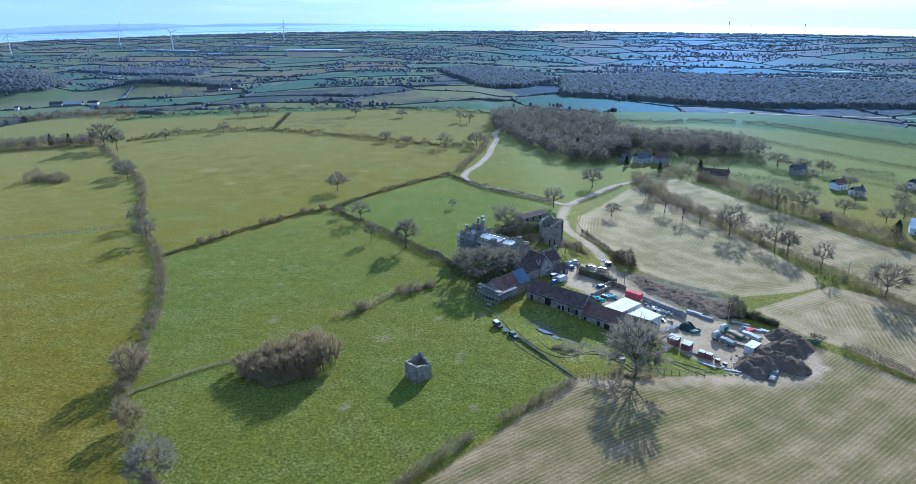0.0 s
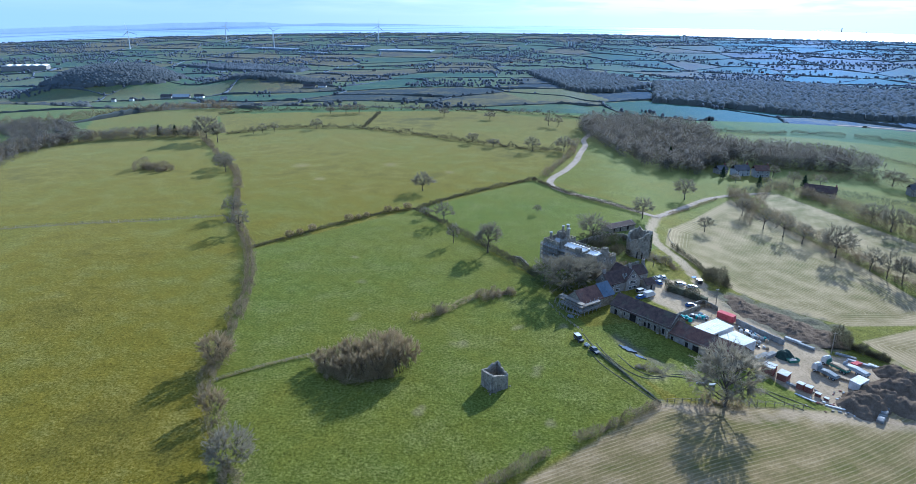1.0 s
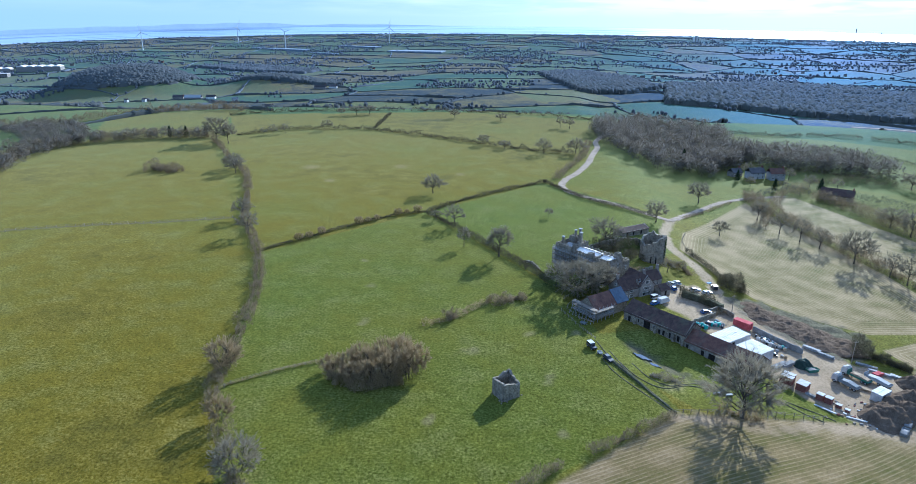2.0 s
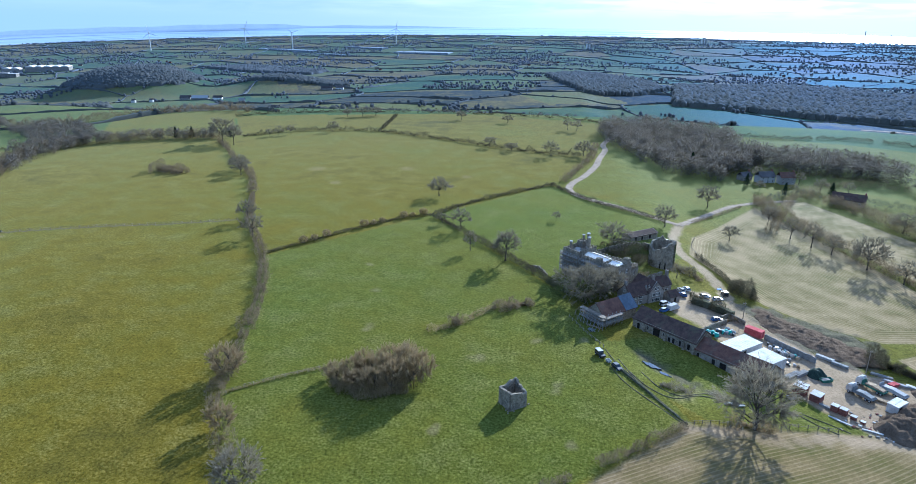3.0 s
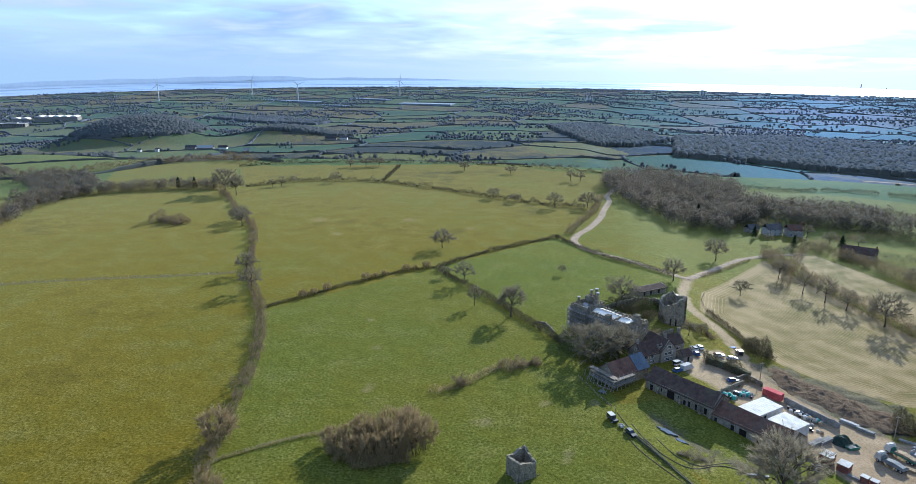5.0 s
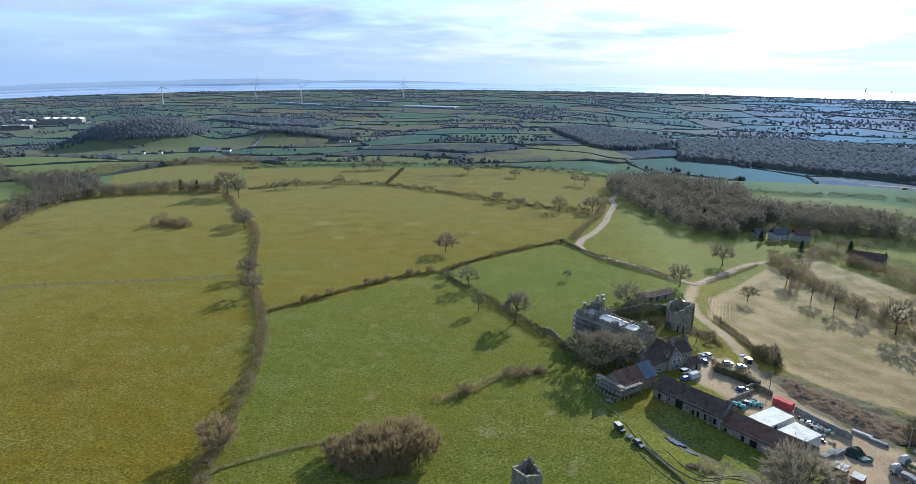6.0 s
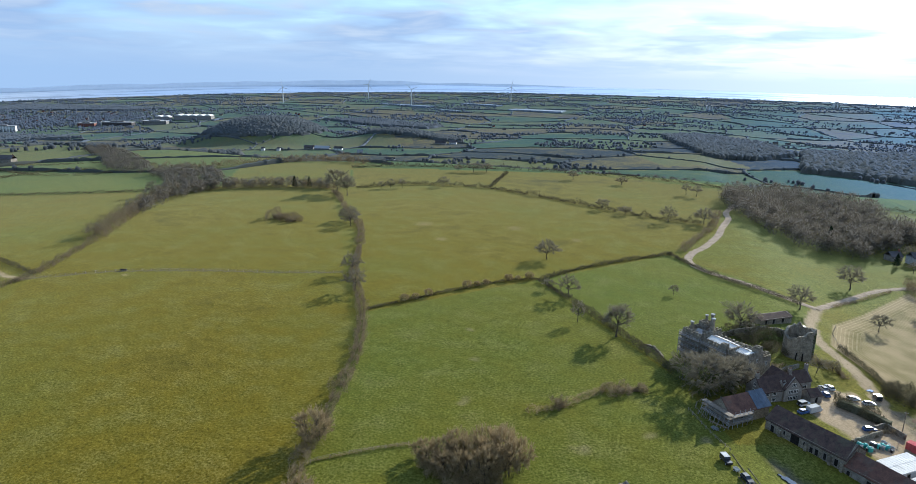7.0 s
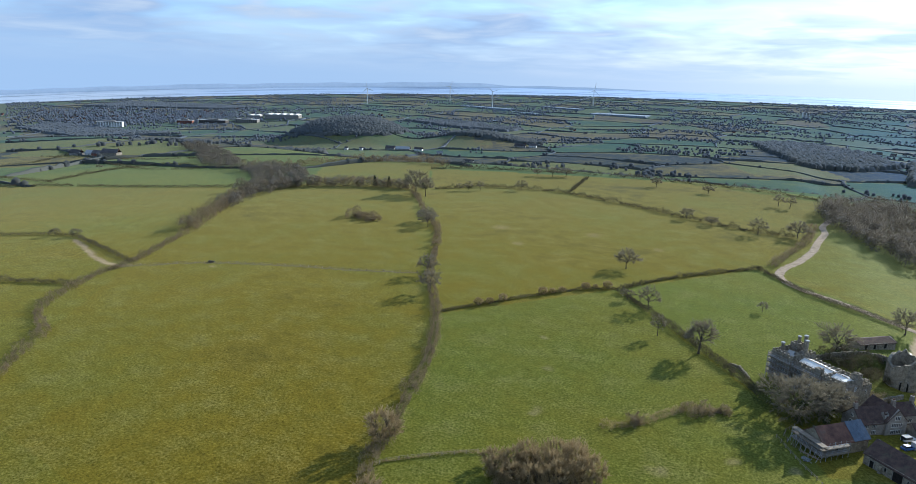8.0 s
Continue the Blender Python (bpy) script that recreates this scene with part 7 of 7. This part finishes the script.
heap(85.5, 205.2, [(84.6, 206.4, 2.2, 1.5), (86.4, 207.6, 1.6, 1.2)], "spoil mound under a dark green cover", M_NET, 4.5, 5, "covered_mound", 0.3, 0.3)
heap(91, 237, [(81 + 2.6 * i + 0.9 * math.sin(i * 5.1), 250 - 2.7 * i - 5 * k + math.cos(i * 3.7), 0.55 + 0.3 * math.sin(i * 2.2 + k), 2.4) for i in range(10) for k in range(3)], "rough dark spoil banks between drive and stubble", M_EARTH, 22, 7, "spoil_bank", 0.6)
for i in range(70):
    x, y = heap_rng.choice(((88, 180), (93, 183), (86, 186), (92, 178)))
    x, y = x + heap_rng.gauss(0, 3.4), y + heap_rng.gauss(0, 2.4)
    s = heap_rng.uniform(0.15, 0.5)
    ob = thing("rubble_block", x, y, heap_rng.uniform(0, 180), "broken block lying at the yard edge", "rubble", group="rubble at the yard edge")
    part("block", box(-s, s, -s * 0.6, s * 0.6, -0.05, s * 0.7, bevel=0.04), heap_rng.choice((M_CONCRETE, M_WHITE, M_BRICKRED, M_BOARD, M_TIMBER)), ob)


def pole(x, y, high, label):
    p = thing("telegraph_pole", x, y, 0, label, "pole")
    part("shaft", tube((0, 0, -0.5), (0, 0, high), 0.16, 8, r2=0.11), M_BOARD, p)
    part("crossbar", box(-0.7, 0.7, -0.06, 0.06, high - 0.6, high - 0.48), M_BOARD, p)
    for s in (-0.6, -0.2, 0.2, 0.6):
        part("insulator", tube((s, 0, high - 0.48), (s, 0, high - 0.3), 0.05), M_WHITE, p)


pole(101.6, 211.8, 8.0, "wooden telegraph pole beside the yard track")
pole(71.1, 241.4, 7.0, "wooden telegraph pole beside the drive")
pole(166, 250, 8.0, "wooden telegraph pole in the field hedge")


def fence(line, every, high, label, rails=2):
    p = spline(line, every)
    c = p[0]
    z0 = float(land(np.array(c[0]), np.array(c[1])))
    f = thing("fence", c[0], c[1], 0, label, "fence")
    mesh = bpy.data.meshes.new("post")
    b = box(-0.09, 0.09, -0.09, 0.09, -0.4, high, bevel=0.02)
    b.to_mesh(mesh)
    b.free()
    mesh.materials.append(M_BOARD)
    z = land(p[:, 0], p[:, 1]) - z0
    for q, h in zip(p, z):
        o = new("post", mesh)
        o.parent = f
        o.location = (q[0] - c[0], q[1] - c[1], h)
    for k in range(rails):
        for a, b2, h1, h2 in zip(p[:-1], p[1:], z[:-1], z[1:]):
            h = high * (0.9 - 0.4 * k)
            part("rail", tube((a[0] - c[0], a[1] - c[1], h1 + h), (b2[0] - c[0], b2[1] - c[1], h2 + h), 0.035, 4), M_BOARD, f)
    return f


fence(FENCE_TRACK, 4.5, 1.2, "post and wire fence across the olive pasture")
fence([(38.2, 164), (47, 166.5), (59, 169), (69, 173), (80, 175)], 3.0, 1.2, "post and rail fence below the oak")
fence([(5, 246), (14, 238), (10, 226), (16, 216)], 3.0, 1.2, "wooden fence below the castle trees")
fence([(8, 224), (14, 212), (19, 204)], 3.0, 1.1, "wooden rail fence beside the barn grass")
fence(FIELD_FENCE, 3.5, 1.1, "old post fence at the field corner")
fence([(70, 334), (66, 318), (68, 300)], 4, 1.1, "post fence along the drive")


def puddle(cx, cy, l, w, turn, seed, label):
    bm = bmesh.new()
    r = random.Random(seed)
    pts = []
    for i in range(22):
        a = 2 * math.pi * i / 22
        k = 1 + r.uniform(-0.3, 0.25)
        pts.append(Vector((l * math.cos(a) * k, w * math.sin(a) * k, 0)))
    v = [bm.verts.new(p) for p in pts]
    f = bm.faces.new(v)
    ext = bmesh.ops.extrude_face_region(bm, geom=[f])
    bmesh.ops.translate(bm, vec=(0, 0, -0.5), verts=[e for e in ext["geom"] if isinstance(e, bmesh.types.BMVert)])
    bmesh.ops.recalc_face_normals(bm, faces=bm.faces)
    me = bpy.data.meshes.new("puddle")
    bm.to_mesh(me)
    bm.free()
    me.materials.append(M_PUDDLE)
    ob = new("puddle", me)
    hi = max(float(land(np.array(cx + d[0]), np.array(cy + d[1]))) for d in ((0, 0), (l, 0), (-l, 0), (0, l)))
    ob.matrix_basis = pose(cx, cy, hi + 0.03, 0, 0, turn)
    tagged(ob, label, "puddle", kind="structure")


puddle(33.2, 196.4, 3.2, 0.9, AL, 1, "long sky-bright puddle in the muddy grass")
puddle(36.6, 192.0, 2.0, 0.6, AL, 2, "sky-bright puddle in the muddy grass")
puddle(68.4, 268.5, 1.2, 0.8, 30, 3, "puddle on the stony drive")

# ---- far buildings ----
M_BRIGHT = plain("white_render_wall", (0.60, 0.60, 0.58), (0.78, 0.78, 0.75), 0.3, 0.9, 0.1, vary=0.25)
M_TOWNWALL = plain("dull_pale_walls", (0.28, 0.27, 0.25), (0.45, 0.44, 0.41), 0.3, 0.9, 0.1, vary=0.4)
M_POLY = plain("pale_polytunnel", (0.15, 0.19, 0.24), (0.24, 0.29, 0.34), 0.05, 0.95, 0.05, vary=0.2)
M_FARROOF = plain("far_roofs", (0.06, 0.055, 0.055), (0.14, 0.125, 0.12), 0.1, 0.9, 0.1, vary=0.4)
M_LAKE = plain("lake_water", (0.05, 0.06, 0.07), (0.08, 0.09, 0.10), 0.01, 0.08, 0.6, bump=0.0)


def turbine(x, y, turn, spin, label):
    t = thing("wind_turbine", x, y, turn, label, "wind turbine", group="wind turbines on the plain")
    part("tower", tube((0, 0, -3), (0, 0, 82), 2.6, 12, r2=1.5), M_BRIGHT, t)
    part("nacelle", loft([(-4.5, 1.6, 81, 84.6), (3.5, 1.8, 80.8, 84.8)]), M_BRIGHT, t)
    hub = part("hub", tube((0, -5.2, 83), (0, -3.6, 83), 1.6, 10), M_BRIGHT, t)
    for i in range(3):
        b = part("blade", loft([(0, 0.5, -0.6, 0.6), (10, 0.5, -1.7, 1.5), (42, 0.25, -0.3, 0.3)]), M_BRIGHT, hub)
        b.matrix_basis = pose(0, -4.6, 83, 0, -(spin + 120 * i), 0)


turbine(-2055, 3110, 30, 100, "white wind turbine on the coastal plain")
turbine(-1750, 3520, 30, 65, "white wind turbine on the coastal plain")
turbine(-1370, 3262, 30, 20, "white wind turbine on the coastal plain")
turbine(-930, 3650, 30, 80, "white wind turbine on the coastal plain")


def cottage(x, y, turn, l, w, h, wall, tile, label, wins=3):
    c = thing("house", x, y, turn, label, "house")
    part("wall", box(-l / 2, l / 2, -w / 2, w / 2, -2, h), wall, c)
    part("roof", roof(-l / 2, l / 2, -w / 2, w / 2, h, h + w * 0.42, 0.2, 0.35), tile, c)
    k = part("chimney", box(l / 2 - 1.1, l / 2 - 0.3, -0.4, 0.4, h + w * 0.2, h + w * 0.42 + 1.1), M_BRICKRED, c)
    part("chimney_pot", tube((l / 2 - 0.7, 0, h + w * 0.42 + 1.1), (l / 2 - 0.7, 0, h + w * 0.42 + 1.5), 0.15, 6), M_TILE_RED, k)
    for i in range(wins):
        for z in (0.9, 3.2) if h > 4 else (0.9,):
            window(c, -l / 2 + l * (i + 0.5) / wins, -w / 2, z, 1.1, 1.1, "-y")
    part("door", box(-0.5, 0.5, -w / 2 - 0.04, -w / 2 + 0.1, 0, 2.0), M_BLACK, c)
    return c


for x, y, turn, l, w, h, wall, tile, label in (
        (141, 476, 20, 11, 7, 4.6, M_TOWNWALL, M_FARROOF, "white rendered cottage among garden trees"),
        (154, 474, 10, 10, 7, 5.0, M_TOWNWALL, M_TILE_RED, "white cottage with a red-brown roof"),
        (129, 481, 30, 8, 6, 3.2, M_STONE_PALE, M_FARROOF, "low stone cottage at the wood's edge"),
        (176, 426, -25, 18, 8, 3.4, M_STONE, M_TILE, "long dark farm building behind the hedge"),
        (246, 402, 20, 8, 6, 4.2, M_BRIGHT, M_TILE_RED, "white house beside the tall trees"),
        (250, 388, 10, 7, 6, 3.0, M_BRIGHT, M_FARROOF, "small white annex beside the house"),
        (238, 438, 0, 9, 6, 4.8, M_STONE_PALE, M_FARROOF, "grey cottage below the green slope"),
        (242, 312, -30, 16, 9, 4.0, M_BRIGHT, M_SHEET, "low white building with a pale roof"),
        (300, 408, 15, 8, 6, 5.0, M_BRIGHT, M_FARROOF, "white house at the hedge's end"),
        (202, 334, -20, 5, 4, 2.4, M_CONCRETE, M_FARROOF, "small garden shed in the hedgerow"),
        (-870, 662, 15, 26, 12, 6.5, M_STONE_PALE, M_FARROOF, "large dark-roofed stone farmhouse with a bright gable"),
        (-905, 668, 8, 20, 10, 4.2, M_BRICKRED, M_FARROOF, "low farm barn beside the farmhouse"),
        (-935, 676, 0, 18, 9, 3.8, M_BRIGHT, M_LEAD, "pale farm shed beside the barn"),
        (-962, 672, 0, 22, 11, 4.0, M_CONCRETE, M_FARROOF, "grey farm shed at the end of the row"),
        (-733, 1437, 30, 14, 9, 6, M_BRIGHT, M_BLUEGREY, "white house with a blue roof in the valley trees"),
        (-880, 1512, 10, 40, 14, 5, M_CONCRETE, M_LEAD, "pale-roofed valley farm shed"),
        (-930, 1530, 10, 26, 12, 5, M_CONCRETE, M_FARROOF, "grey valley farm barn"),
        (-836, 1516, 10, 22, 11, 5, M_BRIGHT, M_FARROOF, "white farmhouse in the valley"),
        (-985, 1472, 0, 9, 7, 6, M_BRIGHT, M_FARROOF, "small white house below the wooded hill"),
        (-1030, 1468, 0, 9, 7, 6, M_BRIGHT, M_FARROOF, "small white house below the wooded hill"),
        (-625, 1705, 10, 30, 12, 5, M_CONCRETE, M_FARROOF, "grey farm barn below the knoll"),
        (-597, 1728, 10, 20, 11, 5, M_BRIGHT, M_FARROOF, "white farmhouse below the knoll"),
        (-590, 1296, 10, 22, 9, 4, M_BRIGHT, M_FARROOF, "long pale house in the valley trees")):
    cottage(x, y, turn, l, w, h, wall, tile, label)


def big_block(x, y, turn, l, w, storeys, cols, label, wall=None):
    b = thing("hospital_block" if storeys > 3 else "works_building", x, y, turn, label, "building")
    h = storeys * 4.2
    part("wall", box(-l / 2, l / 2, -w / 2, w / 2, -6, h), wall or M_BRIGHT, b)
    part("roof", box(-l / 2 - 1, l / 2 + 1, -w / 2 - 1, w / 2 + 1, h, h + 1.4), M_LEAD, b)
    part("plant_room", box(-l / 4, l / 5, -w / 4, w / 4, h + 1.4, h + 5), M_CONCRETE, b)
    for i in range(cols):
        for k in range(storeys):
            u = -l / 2 + l * (i + 0.5) / cols
            part("window", box(u - l / cols * 0.32, u + l / cols * 0.32, -w / 2 - 0.15, -w / 2 + 0.2, k * 4.2 + 1, k * 4.2 + 3.2), M_GLASS, b)


big_block(-2372, 1772, 38, 88, 24, 5, 9, "long white hospital block with rows of windows")
big_block(-2205, 1990, 30, 60, 30, 3, 8, "brown brick works building", M_BRICKRED)
big_block(-2110, 2052, 25, 110, 40, 3, 12, "dark grey works hall with long roofs", M_FARROOF)
big_block(-2000, 2130, 25, 90, 36, 3, 10, "grey works hall beside the wooded hill", M_CONCRETE)
big_block(114, 3580, 10, 28, 24, 6, 2, "tall pale block on the far plain")
big_block(769, 4060, 10, 28, 24, 7, 2, "tall pale block on the far plain")


def arched_hall(x, y, turn, l, w, h, n, label, mat):
    """A hall or glasshouse with several parallel vaults, each a piece."""
    a = thing("glasshouse" if mat is M_POLY else "works_hall", x, y, turn, label, "building")
    part("wall", box(-l / 2, l / 2, -w / 2, w / 2, -8, h), M_POLY if mat is M_POLY else M_CONCRETE, a)
    for i in range(n):
        u0, u1 = -l / 2 + l * i / n, -l / 2 + l * (i + 1) / n
        b = bmesh.new()
        rows = []
        for v in (-w / 2, w / 2):
            rows.append([b.verts.new((u0 + (u1 - u0) * k / 6, v, h + (u1 - u0) * 0.16 * math.sin(math.pi * k / 6))) for k in range(7)])
        for k in range(6):
            b.faces.new((rows[0][k], rows[0][k + 1], rows[1][k + 1], rows[1][k]))
        for row_ in rows:
            b.faces.new(row_)
        bmesh.ops.recalc_face_normals(b, faces=b.faces)
        part("vault", b, mat, a)


arched_hall(-1980, 2330, 25, 150, 60, 16, 5, "big works hall with bright white vaulted roofs", M_SHEET)
arched_hall(-2085, 2265, 25, 60, 40, 14, 2, "smaller works hall with a bright white roof", M_SHEET)
arched_hall(-1390, 3235, -22, 350, 60, 3.5, 30, "long pale glasshouses on the plain", M_POLY)
arched_hall(-1030, 3420, -18, 230, 60, 3.5, 22, "long pale glasshouses on the plain", M_POLY)
arched_hall(-690, 3245, -4, 270, 110, 3.5, 26, "pale glasshouses beside the far hedges", M_POLY)
arched_hall(-1110, 3075, -22, 180, 24, 3, 20, "thin line of pale glasshouses", M_POLY)


def chimney_stack(x, y, h, label):
    c = thing("factory_chimney", x, y, 0, label, "chimney")
    part("shaft", tube((0, 0, -8), (0, 0, h), h * 0.045, 10, r2=h * 0.03), M_CONCRETE, c)
    part("rim", tube((0, 0, h), (0, 0, h + 1.5), h * 0.036, 10), M_FARROOF, c)


chimney_stack(-2218, 2010, 42, "slim pale works chimney")
chimney_stack(1700, 4280, 70, "tall coastal works chimney")
chimney_stack(1830, 4260, 52, "lower coastal works chimney")
chimney_stack(2110, 4150, 60, "thin grey mast near the coast")


def lake(x, y, l, w, turn, label):
    me = bpy.data.meshes.new("lake")
    b = bmesh.new()
    r = random.Random(int(x))
    pts = [(l * math.cos(t) * r.uniform(0.75, 1.1), w * math.sin(t) * r.uniform(0.75, 1.1)) for t in (2 * math.pi * i / 24 for i in range(24))]
    top = [b.verts.new((p[0], p[1], 0)) for p in pts]
    low = [b.verts.new((p[0] * 0.97, p[1] * 0.97, -6)) for p in pts]
    b.faces.new(top)
    b.faces.new(low[::-1])
    for i in range(24):
        b.faces.new((top[i], low[i], low[(i + 1) % 24], top[(i + 1) % 24]))
    bmesh.ops.recalc_face_normals(b, faces=b.faces)
    b.to_mesh(me)
    b.free()
    me.materials.append(M_LAKE)
    ob = new("lake", me)
    a = radians(turn)
    z = max(float(land(np.array(x + k * l * math.cos(a)), np.array(y + k * l * math.sin(a)))) for k in (-0.5, 0, 0.5))
    ob.matrix_basis = pose(x, y, z + 0.4, 0, 0, turn)
    tagged(ob, label, "lake", kind="structure")


lake(1305, 2550, 60, 42, -42, "bright lake on the hazy plain")
lake(1392, 2428, 45, 22, -40, "long bright water on the hazy plain")
lake(716, 2365, 30, 60, -10, "small bright lake on the plain")
lake(1735, 3905, 40, 40, -40, "bright flooded ground near the coast")

# the town on the plain: small pale and dark houses among trees
def far_house(l, w, h, wall, label):
    c = thing("house", 0, 0, 0, label, "house")
    part("wall", box(-l / 2, l / 2, -w / 2, w / 2, -2, h), wall, c)
    part("roof", roof(-l / 2, l / 2, -w / 2, w / 2, h, h + w * 0.42, 0.2, 0.35), M_FARROOF, c)
    part("chimney", box(l / 2 - 1.2, l / 2 - 0.3, -0.4, 0.4, h + w * 0.2, h + w * 0.42 + 1.1), M_BRICKRED, c)
    return c


proto = [far_house(10, 8, 5.0, M_TOWNWALL, "pale-walled town house on the plain"), far_house(15, 8, 5.0, M_STONE_PALE, "long grey-walled town house on the plain"),
         far_house(9, 7, 4.6, M_BRICKRED, "red brick town house on the plain")]
town = random.Random(6)
for i in range(190):
    x, y = town.choice(((-2750, 1900), (-2640, 2080), (-2450, 2130), (-2900, 2150), (-2350, 2280), (-3050, 2000), (-2250, 2420)))
    x, y = x + town.gauss(0, 130), y + town.gauss(0, 110)
    made = copy_thing(town.choice(proto), stand(None, x, y, town.uniform(-0.9, 0.9), town.uniform(0.8, 1.15)))
    made["group"] = "houses of the far town"
for i in range(50):
    x, y = town.choice(((300, 1010), (560, 1000), (760, 880), (420, 2300), (900, 2700), (1500, 3300), (-60, 2800), (-1700, 2600), (-600, 2500)))
    x, y = x + town.gauss(0, 90), y + town.gauss(0, 50)
    made = copy_thing(town.choice(proto), stand(None, x, y, town.uniform(-0.6, 0.6), 0.95))
    made["group"] = "houses of the far villages"
r_ = np.random.default_rng(61)
at_ = np.array([(-2750, 1880), (-2600, 2060), (-2400, 2130), (-2900, 2150), (-2300, 2300), (-3050, 2000), (-2500, 1800)])[r_.integers(0, 7, 2600)]
far_wood(at_ + r_.standard_normal((2600, 2)) * np.array([170, 120]), "garden and street trees of the far town", 62, M_FARWOOD, (5, 11), "far_trees")
for p in proto:
    for o in (*p.children_recursive, p):
        bpy.data.objects.remove(o)
